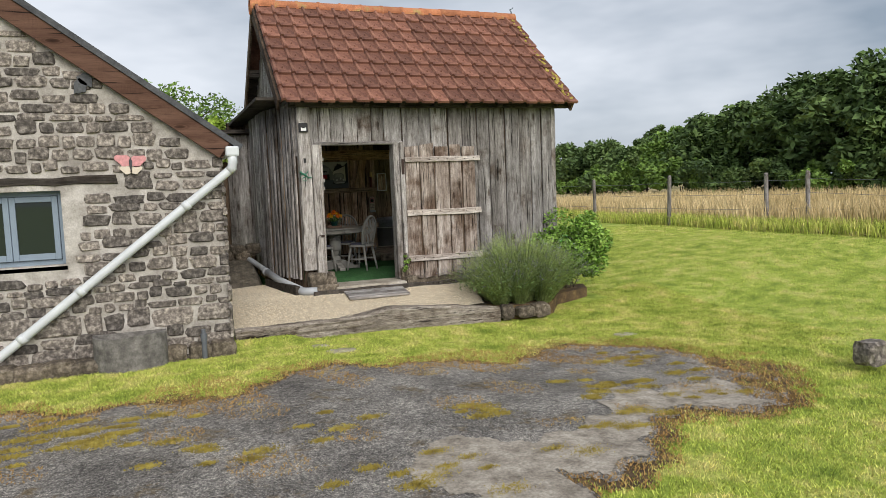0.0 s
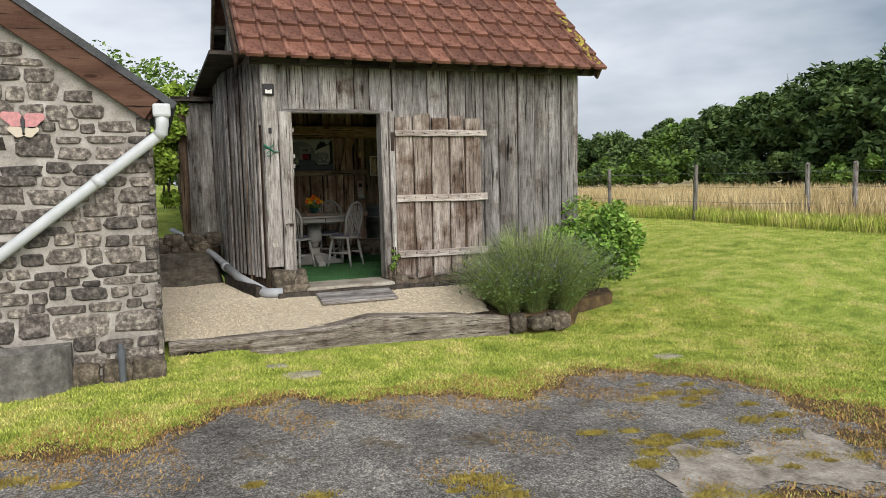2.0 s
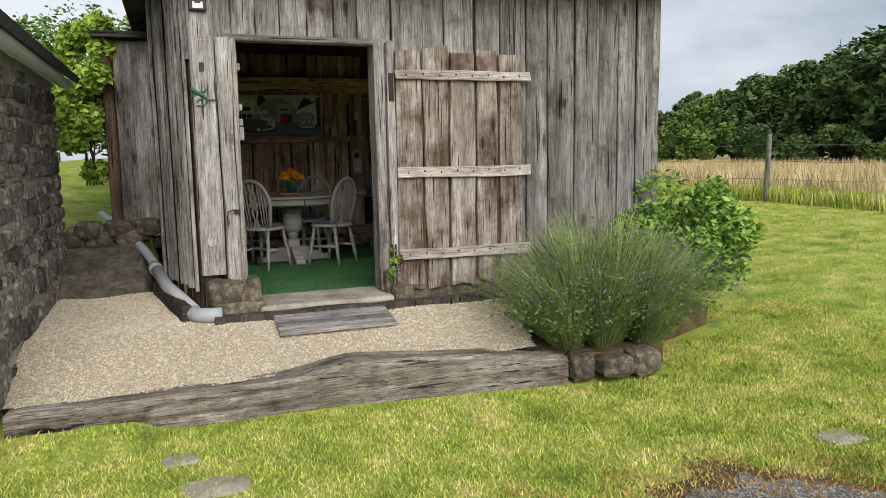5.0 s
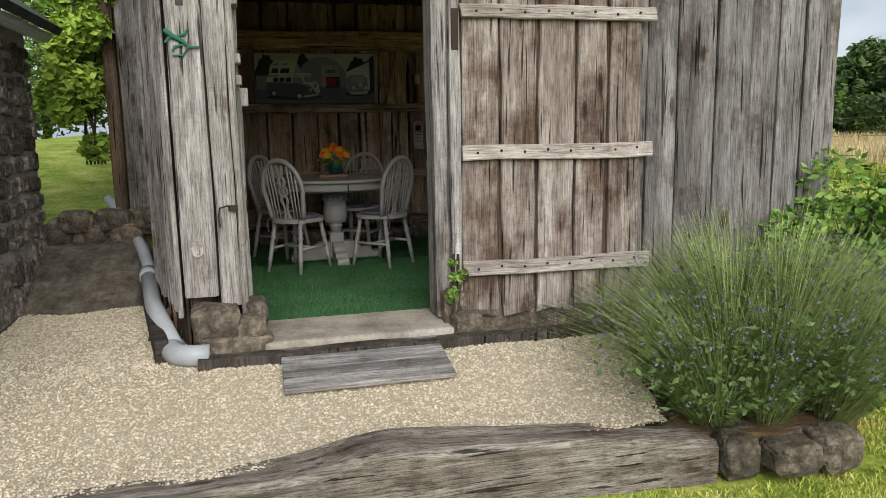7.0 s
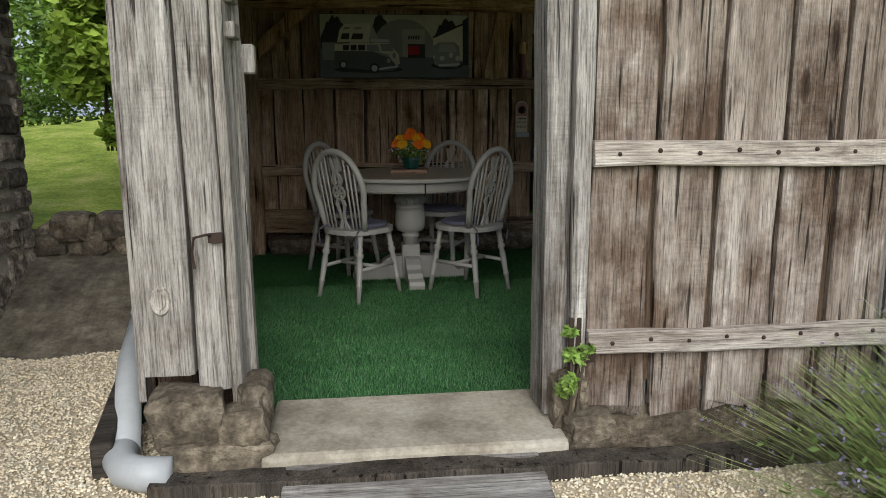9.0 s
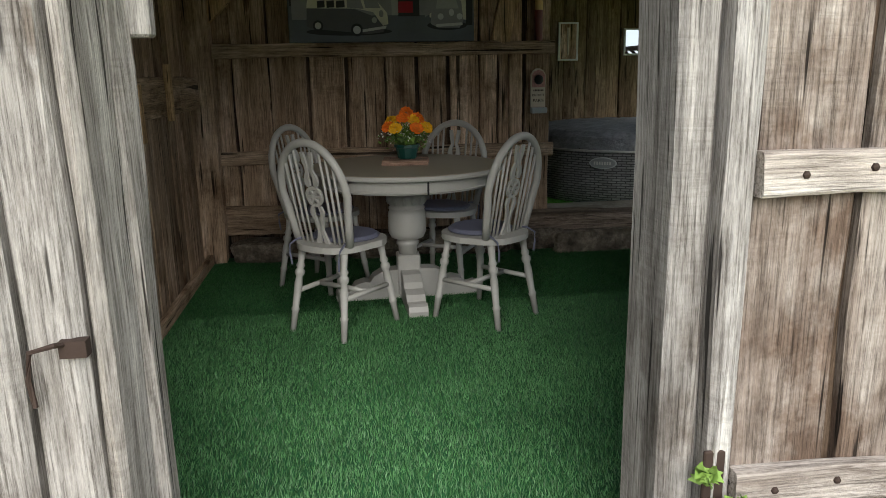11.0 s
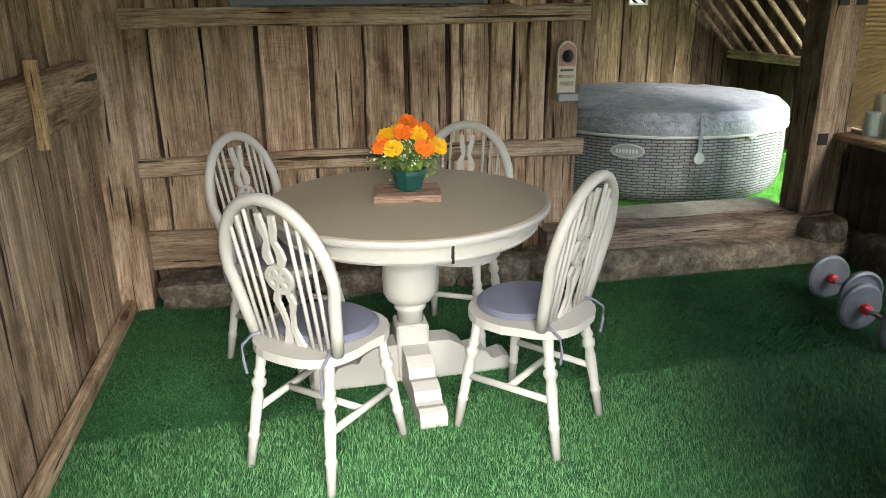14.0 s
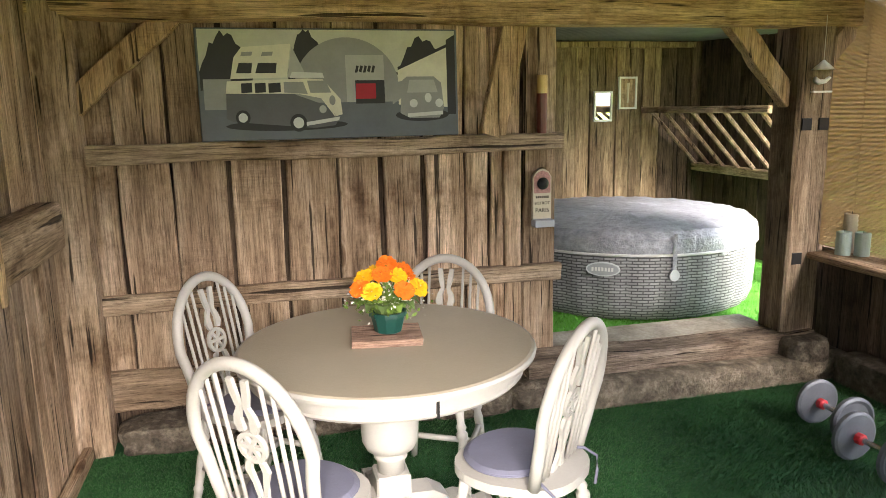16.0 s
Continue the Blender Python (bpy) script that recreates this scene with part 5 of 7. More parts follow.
for y, z, L in ((11.1, 1.28, 0.24), (11.67, 1.34, 0.27)):
    bm = stand(plank(L, 0.045, 0.03, y, 0.004), 0, 0, 0, math.pi / 2)
    o = hang("batten", bm, pale_z, "short pale new batten on the side wall rail", "batten", "pale battens")
    o.matrix_world = Matrix.Translation((left_x(y) + 0.205, y, z))
# stone plinth under the partition
for i in range(6):
    boulder("plinth_stone", 2.2 + i * 0.38, 12.83 - 0.01 * i, 0.4 + 0.015 * (i % 2), 0.22, 0.13, 0.075, plinth_mat, 100 + i, "flat brown plinth stone under the partition", "stone", group="plinth stones")
bm = B(4.2, 5.95, 12.62, 12.92, 0.25, 0.47, bevel=0.04, seg=2)
hang("plinth", bm, plinth_mat, "low grey stone plinth below the tub opening", "plinth")
hang("threshold_beam", lying(1.75, 0.13, 0.2, 14, 4.0, 12.74, 0.45, 0.012), timber("dark cracked threshold", [(0.28, (0.1, 0.075, 0.055)), (0.5, (0.24, 0.185, 0.14)), (0.72, (0.42, 0.34, 0.27))], "x", per_piece=0.05, streak=0.95), "cracked brown threshold beam of the opening", "beam")
boulder("plinth_stone", 5.66, 12.72, 0.5, 0.15, 0.11, 0.08, plinth_mat, 120, "rounded stone at the foot of the post", "stone", group="plinth stones")
hang("plinth", B(5.78, 5.97, 10.3, 12.62, 0.25, 0.5, bevel=0.04, seg=2), plinth_mat, "low grey stone plinth along the side wall", "plinth")

# table
tab = base("dining_table", pose(3.115, 11.84, FLOOR), "round cream pedestal table with a taupe top", "table")
part("tabletop", lathe(bmesh.new(), [(0.49, 0.712), (0.52, 0.716), (0.528, 0.726), (0.525, 0.736), (0.515, 0.741), (0.001, 0.741)], 64, cap=False), table_paint, tab, smooth=False)
bm = lathe(bmesh.new(), [(0.40, 0.712), (0.49, 0.711), (0.488, 0.7), (0.482, 0.66), (0.49, 0.655), (0.482, 0.645), (0.4, 0.645)], 64, cap=False)
part("apron", bm, cream_paint, tab)
part("rim", lathe(bmesh.new(), [(0.515, 0.7125), (0.531, 0.718), (0.533, 0.728), (0.527, 0.738), (0.5245, 0.7385)], 64, cap=False), cream_paint, tab, "cream rounded edge")
part("joint", B(-0.004, 0.004, -0.493, -0.4, 0.645, 0.712, m=Matrix.Rotation(radians(8), 4, "Z")), black_mat, tab)
part("bearer", B(-0.3, 0.3, -0.06, 0.06, 0.6, 0.645, bevel=0.006), cream_paint, tab)
part("column", lathe(bmesh.new(), [(0.05, 0.24), (0.052, 0.29), (0.062, 0.3), (0.062, 0.312), (0.052, 0.325), (0.09, 0.34), (0.104, 0.37), (0.106, 0.42), (0.104, 0.475), (0.095, 0.495), (0.1, 0.5), (0.1, 0.508), (0.09, 0.514), (0.106, 0.535), (0.108, 0.56), (0.096, 0.592), (0.062, 0.606), (0.056, 0.645)], 32), cream_paint, tab, smooth=True)
bm = bmesh.new()
for k in range(14):
    a = 2 * math.pi * k / 14
    bmesh.ops.create_icosphere(bm, subdivisions=1, radius=0.02, matrix=Matrix.Translation((0.104 * math.cos(a), 0.104 * math.sin(a), 0.552)) @ Matrix.Rotation(a, 4, "Z") @ Matrix.Diagonal((0.5, 0.7, 1.3, 1)))
part("carving", bm, cream_paint, tab, smooth=True)
foot_profile = [(0.05, 0.0), (0.36, 0.0), (0.405, 0.0), (0.41, 0.03), (0.4, 0.055), (0.375, 0.065), (0.34, 0.055), (0.32, 0.06), (0.3, 0.09), (0.25, 0.105), (0.22, 0.1), (0.2, 0.13), (0.15, 0.16), (0.05, 0.165)]
for k in range(4):
    m = Matrix.Rotation(radians(2 + 90 * k), 4, "Z") @ Matrix.Rotation(radians(90), 4, "X")
    part("foot", prism(bmesh.new(), foot_profile, -0.05, 0.05, m), cream_paint, tab)
part("hub", B(-0.064, 0.064, -0.064, 0.064, 0.02, 0.245, bevel=0.008), cream_paint, tab)


# chairs
def wheelback():
    ch = base("dining_chair", pose(0, 0, 0), "cream painted wheelback chair with a grey-blue seat pad", "chair", "chairs round the table")
    ol = []
    for a in np.linspace(0, 2 * math.pi, 28, endpoint=False):
        c, s = math.cos(a), math.sin(a)
        rx = 0.205 if s > 0 else 0.19
        ol.append((rx * abs(c) ** 0.75 * math.copysign(1, c), 0.205 * abs(s) ** 0.8 * math.copysign(1, s)))
    part("seat", prism(bmesh.new(), [(x, y) for x, y in ol], 0.415, 0.445), cream_paint, ch)
    pad = part("seat_pad", lathe(bmesh.new(), [(0.16, 0.446), (0.178, 0.452), (0.18, 0.462), (0.165, 0.47), (0.001, 0.472)], 28, Matrix.Translation((0, 0.035, 0)) @ Matrix.Diagonal((0.95, 0.85, 1, 1)), cap=False), cushion_mat, ch, "grey-blue round seat pad")
    part("piping", lathe(bmesh.new(), [(0.176, 0.456), (0.184, 0.459), (0.176, 0.463)], 28, Matrix.Translation((0, 0.035, 0)) @ Matrix.Diagonal((0.95, 0.85, 1, 1)), cap=False), cushion_mat, pad)
    for sx in (-1, 1):
        part("tie", tube(bmesh.new(), [(sx * 0.12, -0.1, 0.46), (sx * 0.15, -0.15, 0.455), (sx * 0.158, -0.19, 0.435), (sx * 0.152, -0.195, 0.39), (sx * 0.148, -0.19, 0.34)], 0.005, 6), cushion_mat, pad)
    prof = [(0.014, 0.0), (0.017, 0.1), (0.02, 0.105), (0.02, 0.115), (0.016, 0.12), (0.02, 0.24), (0.015, 0.27), (0.024, 0.285), (0.024, 0.3), (0.015, 0.31), (0.022, 0.325), (0.015, 0.34), (0.02, 0.42)]
    tops = [(-0.13, -0.13), (0.13, -0.13), (-0.135, 0.13), (0.135, 0.13)]
    feet = [(-0.165, -0.2), (0.165, -0.2), (-0.185, 0.185), (0.185, 0.185)]
    for (tx_, ty_), (fx, fy) in zip(tops, feet):
        d = Vector((tx_ - fx, ty_ - fy, 0.42))
        m = Matrix.Translation((fx, fy, 0)) @ d.to_track_quat("Z", "Y").to_matrix().to_4x4() @ Matrix.Diagonal((1, 1, d.length / 0.42, 1))
        part("leg", lathe(bmesh.new(), prof, 10, m), cream_paint, ch, smooth=True)

    def at(i, z):
        f = z / 0.42
        return Vector((feet[i][0] + (tops[i][0] - feet[i][0]) * f, feet[i][1] + (tops[i][1] - feet[i][1]) * f, z))
    for a, b in ((0, 2), (1, 3)):
        p, q = at(a, 0.2), at(b, 0.2)
        part("stretcher", tube(bmesh.new(), [p, p.lerp(q, 0.5), q], 0.0125, 8), cream_paint, ch, smooth=True)
    p, q = (at(0, 0.2) + at(2, 0.2)) / 2, (at(1, 0.2) + at(3, 0.2)) / 2
    part("stretcher", tube(bmesh.new(), [p, q], 0.0125, 8), cream_paint, ch, smooth=True)

    def back_y(z):
        return -0.12 - 0.2 * (z - 0.44)
    H, R = 0.925, 0.2
    hoop = []
    for t in np.linspace(0, math.pi, 25):
        z = 0.68 + (H - 0.68) * math.sin(t)
        hoop.append((-R * math.cos(t), z))
    path = [(-0.16, 0.445), (-0.176, 0.54), (-0.187, 0.62)] + hoop + [(0.187, 0.62), (0.176, 0.54), (0.16, 0.445)]
    part("back_hoop", tube(bmesh.new(), [(x, back_y(z), z) for x, z in path], 0.019, 10), cream_paint, ch, smooth=True)

    def hoop_z(x):
        return 0.68 + (H - 0.68) * math.sqrt(max(0, 1 - (x / R) ** 2))
    for s0, s1 in ((-0.13, -0.145), (-0.1, -0.11), (-0.07, -0.075), (0.07, 0.075), (0.1, 0.11), (0.13, 0.145)):
        z1 = hoop_z(s1)
        part("spindle", tube(bmesh.new(), [(s0, back_y(0.44), 0.44), ((s0 + s1) / 2, back_y(0.6), 0.6), (s1, back_y(z1), z1)], 0.0065, 6), cream_paint, ch, smooth=True)
    # splat: two pierced vase shapes with a wheel between them
    tilt = Matrix.Translation((0, back_y(0.44), 0.44)) @ Matrix.Rotation(radians(90) + math.atan(0.2), 4, "X")
    bm = bmesh.new()
    for sx in (-1, 1):
        outer = [(0.045, 0), (0.03, 0.03), (0.018, 0.07), (0.026, 0.12), (0.042, 0.16), (0.032, 0.19)]
        inner = [(0.012, 0.195), (0.02, 0.16), (0.012, 0.12), (0.004, 0.07), (0.008, 0.03), (0.012, 0.0)]
        prism(bm, [(sx * x, y) for x, y in outer + inner], -0.006, 0.006, tilt)
        outer = [(0.03, 0.285), (0.042, 0.31), (0.035, 0.34), (0.02, 0.365), (0.03, 0.4), (0.035, 0.45)]
        inner = [(0.016, 0.45), (0.008, 0.4), (0.004, 0.365), (0.014, 0.33), (0.01, 0.29)]
        prism(bm, [(sx * x, y) for x, y in outer + inner], -0.006, 0.006, tilt)
    part("splat", bm, cream_paint, ch)
    bm, hub_at = bmesh.new(), tilt @ Matrix.Translation((0, 0.238, 0))
    ring = [(0.05, -0.006), (0.05, 0.006), (0.037, 0.006), (0.037, -0.006), (0.05, -0.006)]
    lathe(bm, ring, 20, tilt @ Matrix.Translation((0, 0.238, 0)), cap=False)
    wheel = part("wheel", bm, cream_paint, ch)
    for k in range(6):
        part("spoke", B(0.012, 0.04, -0.006, 0.006, -0.005, 0.005, m=hub_at @ Matrix.Rotation(math.pi * k / 3, 4, "Z")), cream_paint, wheel)
    part("hub", lathe(bmesh.new(), [(0.012, -0.006), (0.012, 0.006)], 10, hub_at), cream_paint, wheel)
    return ch


chair = wheelback()
seats = [(2.755, 11.39, -41), (3.475, 11.42, 42), (2.64, 12.17, -127), (3.36, 12.14, 150)]
for x, y, a in seats[1:]:
    copy_thing(chair, pose(x, y, FLOOR, 0, 0, a))
chair.matrix_world = pose(seats[0][0], seats[0][1], FLOOR, 0, 0, seats[0][2])

# trivet, flowers
triv = base("trivet", pose(3.12, 11.87, FLOOR + 0.741, 0, 0, -8), "stack of pinkish wooden place mats", "place mats")
for k in range(3):
    part("mat", B(-0.125, 0.125, -0.1, 0.1, 0.0085 * k, 0.0085 * k + 0.008, bevel=0.002, m=Matrix.Rotation(0.01 * k, 4, "Z")), timber("pinkish board", [(0.3, (0.3, 0.18, 0.13)), (0.7, (0.52, 0.36, 0.28))], "x", per_piece=0.15) if k == 0 else bpy.data.materials["pinkish board"], triv)
flow = base("flower_pot", pose(3.13, 11.88, FLOOR + 0.767), "teal pot of orange and yellow artificial flowers", "flowers")
part("pot", lathe(bmesh.new(), [(0.045, 0), (0.05, 0.004), (0.063, 0.06), (0.07, 0.062), (0.07, 0.078), (0.062, 0.078), (0.058, 0.06), (0.001, 0.058)], 10, cap=False), pot_mat, flow)
rf = random.Random(4)
heads = [(-0.1, -0.03, 0.17, 0), (-0.065, -0.06, 0.165, 1), (-0.08, 0.0, 0.2, 1), (-0.02, -0.03, 0.215, 0), (0.0, 0.0, 0.245, 0), (0.03, -0.03, 0.205, 1), (0.06, 0.02, 0.215, 0), (0.045, -0.08, 0.165, 0), (0.1, -0.06, 0.165, 1), (0.08, 0.02, 0.18, 0), (-0.03, 0.07, 0.2, 1), (0.04, 0.08, 0.2, 0)]
for x, y, z, kind_ in heads:
    bm = bmesh.new()
    for ring_, (cnt, rad, lift) in enumerate(((11, 0.037, 0.0), (9, 0.028, 0.012), (6, 0.018, 0.021), (4, 0.009, 0.026))):
        for k in range(cnt):
            a = 2 * math.pi * k / cnt + ring_ * 0.4
            w, t = rad * 0.42, lift
            vs = [bm.verts.new((math.cos(a) * rad * 0.25 - math.sin(a) * dx * 0.5, math.sin(a) * rad * 0.25 + math.cos(a) * dx * 0.5, t)) for dx in (-w, w)]
            vs += [bm.verts.new((math.cos(a) * rad - math.sin(a) * dx, math.sin(a) * rad + math.cos(a) * dx, t + rf.uniform(0, 0.012))) for dx in (w, 0.0, -w)]
            bm.faces.new(vs)
    d = Vector((x * 3, y * 3 - 0.25, 0.5)).normalized()
    bmesh.ops.transform(bm, matrix=Matrix.Translation((x, y, z)) @ d.to_track_quat("Z", "Y").to_matrix().to_4x4(), verts=bm.verts)
    fl = part("flower", bm, yellow_mat if kind_ else orange_mat, flow)
    part("stem", tube(bmesh.new(), [(x * 0.2, y * 0.2, 0.058), (x * 0.7, y * 0.7, 0.12), (x, y, z)], 0.003, 5), leaf_mid, flow)
for k in range(12):
    a = 2 * math.pi * k / 12 + 0.2
    bm = bmesh.new()
    row = []
    for t in np.linspace(0, 1, 5):
        rr, zz, w = 0.045 + 0.075 * t, 0.07 + 0.05 * math.sin(t * 2.6), 0.03 * math.sin(math.pi * (0.1 + 0.88 * t))
        c, s_ = math.cos(a), math.sin(a)
        row.append([bm.verts.new((c * rr - s_ * o, s_ * rr + c * o, zz + abs(o) * 0.3)) for o in (-w, 0, w)])
    for p_, q_ in zip(row, row[1:]):
        for i in range(2):
            bm.faces.new((p_[i], p_[i + 1], q_[i + 1], q_[i]))
    part("leaf", bm, leaf_dark if k % 3 else leaf_mid, flow)
v, f = leaf_cards(gen, gen.normal(size=(260, 3)) * [0.06, 0.05, 0.03] + [0, 0, 0.14], 0.008)
soup("sprigs", v, f, white_mat, flow, "tiny white sprigs")["kind"] = "stuff"
v, f = leaf_cards(gen, gen.normal(size=(500, 3)) * [0.055, 0.045, 0.03] + [0, 0, 0.13], 0.012)
soup("greenery", v, f, leaf_mid, flow)["kind"] = "stuff"

# ---- on the partition ----
ink = {n: plain(n, c, 0.55, vary=0.1) for n, c in (("print sky", (0.5, 0.52, 0.44)), ("print dark", (0.028, 0.03, 0.034)), ("print road", (0.12, 0.135, 0.155)), ("print grey", (0.27, 0.28, 0.275)), ("print light grey", (0.4, 0.41, 0.39)), ("print cream", (0.66, 0.65, 0.53)), ("print body", (0.105, 0.11, 0.12)), ("print red", (0.42, 0.015, 0.03)), ("print pale", (0.6, 0.62, 0.6)))}
pic = base("canvas_print", pose(2.47, 12.905, 1.755, -2.5, 0, 0.6), "wide black and white canvas print of vintage camper vans", "picture")
PW, PH = 1.215, 0.505
part("canvas", B(0, PW, -0.035, 0, 0, PH, bevel=0.004), ink["print road"], pic)


def flat(name, outline, level, mat, label=""):
    """One printed area: outline in the picture's own width and height."""
    m = Matrix.Translation((0, -0.0355 - 0.0006 * level, 0)) @ Matrix.Rotation(radians(90), 4, "X")
    return part(name, prism(bmesh.new(), [(x * PW, y * PH) for x, y in outline], 0, 0.0005, m), ink[mat], pic, label)


def oval(cx, cy, rx, ry, n=18, a0=0.0, a1=2 * math.pi):
    return [(cx + rx * math.cos(a), cy + ry * math.sin(a)) for a in np.linspace(a0, a1, n, endpoint=a1 - a0 < 6.2)]


rp = random.Random(9)


def ragged(x0, x1, y0, y1, n=14):
    return [(x0, y0)] + [(x0 + (x1 - x0) * i / n, y1 * (1 - 0.35 * (2 * i / n - 1) ** 2) + rp.uniform(-0.04, 0.03)) for i in range(n + 1)] + [(x1, y0)]


flat("sky_area", [(0.01, 0.45), (0.99, 0.45), (0.99, 0.985), (0.01, 0.985)], 1, "print sky")
flat("tree", ragged(0.01, 0.2, 0.45, 0.96), 2, "print dark")
flat("tree", ragged(0.33, 0.48, 0.5, 0.98), 2, "print dark")
flat("tree", ragged(0.75, 0.97, 0.6, 0.92), 2, "print dark")
flat("wall_area", [(0.02, 0.28), (0.12, 0.28), (0.12, 0.55), (0.02, 0.55)], 3, "print grey")
flat("hangar", [(0.36, 0.33)] + oval(0.555, 0.45, 0.205, 0.47, 20, math.pi, 0)[:] + [(0.76, 0.33)], 4, "print grey")
flat("hangar_front", [(0.55, 0.33), (0.7, 0.33), (0.7, 0.76), (0.55, 0.76)], 5, "print light grey")
flat("doorway", [(0.585, 0.315), (0.7, 0.315), (0.7, 0.53), (0.585, 0.53)], 6, "print dark")
flat("red_van", [(0.585, 0.36), (0.665, 0.36), (0.665, 0.5), (0.588, 0.5)], 7, "print red", "red patch in the doorway")
for k in range(5):
    flat("scrawl", [(0.585 + 0.016 * k, 0.6 + 0.012 * (k % 2)), (0.595 + 0.016 * k, 0.6), (0.602 + 0.016 * k, 0.66), (0.592 + 0.016 * k, 0.665)], 7, "print dark")
flat("shed", [(0.755, 0.3), (0.955, 0.27), (0.955, 0.86), (0.755, 0.64)], 5, "print cream")
flat("shed_edge", [(0.755, 0.62), (0.965, 0.84), (0.965, 0.87), (0.755, 0.65)], 6, "print dark")
flat("shed_side", [(0.955, 0.2), (0.99, 0.2), (0.99, 0.95), (0.955, 0.9)], 6, "print dark")
# first van
flat("shadow", oval(0.32, 0.13, 0.23, 0.05), 7, "print dark")
flat("van_body", [(0.095, 0.2), (0.1, 0.42), (0.35, 0.41), (0.45, 0.32), (0.52, 0.19), (0.5, 0.12), (0.42, 0.1), (0.12, 0.17)], 8, "print body")
flat("van_top", [(0.098, 0.42), (0.105, 0.53), (0.4, 0.55), (0.46, 0.54), (0.525, 0.36), (0.53, 0.22), (0.5, 0.2), (0.45, 0.37), (0.36, 0.415)], 8, "print cream")
for x0, x1 in ((0.155, 0.195), (0.205, 0.245), (0.255, 0.3)):
    flat("van_window", [(x0, 0.425), (x1, 0.43), (x1, 0.515), (x0, 0.51)], 9, "print dark")
flat("van_window", [(0.312, 0.425), (0.4, 0.41), (0.385, 0.52), (0.312, 0.52)], 9, "print grey")
flat("windscreen", [(0.41, 0.42), (0.49, 0.42), (0.47, 0.53), (0.4, 0.53)], 9, "print grey")
flat("pop_top", [(0.118, 0.55), (0.135, 0.74), (0.165, 0.83), (0.345, 0.86), (0.325, 0.56)], 9, "print cream")
for x0, x1 in ((0.14, 0.195), (0.21, 0.285)):
    flat("top_window", [(x0, 0.6), (x1, 0.6), (x1 + 0.006, 0.69), (x0 + 0.012, 0.69)], 10, "print dark")
for x0 in (0.16, 0.235):
    flat("vent", [(x0, 0.75), (x0 + 0.04, 0.755), (x0 + 0.045, 0.79), (x0 + 0.005, 0.785)], 10, "print grey")
flat("bellows", [(0.328, 0.56), (0.348, 0.84), (0.39, 0.62), (0.4, 0.56)], 9, "print light grey")
flat("roof_rack", [(0.335, 0.555), (0.465, 0.555), (0.46, 0.6), (0.345, 0.61)], 10, "print pale")
for cx, cy, s in ((0.155, 0.205, 1.0), (0.36, 0.15, 1.2)):
    flat("tyre", oval(cx, cy, 0.027 * s, 0.068 * s), 10, "print dark")
    flat("hub_cap", oval(cx, cy, 0.017 * s, 0.042 * s), 11, "print pale")
flat("bumper", [(0.39, 0.12), (0.515, 0.165), (0.52, 0.2), (0.39, 0.155)], 11, "print pale")
flat("headlight", oval(0.455, 0.27, 0.014, 0.036), 11, "print light grey")
flat("badge", oval(0.493, 0.35, 0.012, 0.045), 11, "print grey")
# second van
flat("shadow", oval(0.85, 0.2, 0.11, 0.06), 7, "print dark")
flat("van_body", [(0.76, 0.22), (0.765, 0.36), (0.73, 0.3), (0.73, 0.5), (0.77, 0.52), (0.79, 0.56), (0.9, 0.56), (0.93, 0.5), (0.94, 0.26), (0.92, 0.17), (0.8, 0.17)], 8, "print grey")
flat("windscreen", [(0.79, 0.41), (0.915, 0.41), (0.9, 0.53), (0.8, 0.53)], 9, "print light grey")
flat("bumper", [(0.79, 0.18), (0.935, 0.2), (0.935, 0.235), (0.79, 0.215)], 9, "print pale")
for cx in (0.815, 0.92):
    flat("headlight", oval(cx, 0.31, 0.016, 0.04), 9, "print pale")
flat("badge", oval(0.875, 0.36, 0.014, 0.045), 9, "print pale")
part("hanger", B(PW / 2 - 0.01, PW / 2 + 0.01, 0, 0.03, PH - 0.02, PH), iron_mat, pic)


def text_mesh(words, size, mat, m, parent, name="lettering"):
    cu = bpy.data.curves.new(name, "FONT")
    cu.body, cu.size, cu.align_x, cu.extrude = words, size, "CENTER", 0.0006
    tmp = new(name + "_source", cu)
    me = bpy.data.meshes.new_from_object(tmp.evaluated_get(bpy.context.evaluated_depsgraph_get()))
    bpy.data.objects.remove(tmp)
    me.materials.append(mat)
    ob = part(name, me, None, parent)
    ob.matrix_basis = m
    return ob


flat_up = Matrix.Rotation(radians(90), 4, "X")
sg = base("wall_sign", pose(4.13, 12.89, 1.27), "cream and red gingham sign with a bottle opener", "sign")
ol = [(-0.05, 0.04), (0.05, 0.04), (0.05, 0.26), (0.035, 0.285), (0.012, 0.3), (-0.012, 0.3), (-0.035, 0.285), (-0.05, 0.26)]
part("board", prism(bmesh.new(), ol, -0.02, 0.008, flat_up), wax_cream, sg)
gm = plain("faded red gingham", (0.5, 0.26, 0.24), 0.7, vary=0.3, scale=90)
part("gingham", prism(bmesh.new(), [(-0.045, 0.175), (0.045, 0.175), (0.045, 0.258), (0.03, 0.28), (0, 0.292), (-0.03, 0.28), (-0.045, 0.258)], 0.0085, 0.0095, flat_up), gm, sg)
part("bottle_opener", lathe(bmesh.new(), [(0.03, 0), (0.032, 0.008), (0.02, 0.02), (0.008, 0.026)], 14, Matrix.Translation((0, -0.01, 0.225)) @ flat_up), black_mat, sg)
part("cap_tray", B(-0.055, 0.055, -0.05, 0.008, 0.0, 0.038, bevel=0.004), pipe_grey, sg)
text_mesh("BISTROT", 0.022, iron_mat, Matrix.Translation((0, -0.0088, 0.115)) @ flat_up, sg)
text_mesh("PARIS", 0.031, iron_mat, Matrix.Translation((0, -0.0088, 0.075)) @ flat_up, sg)
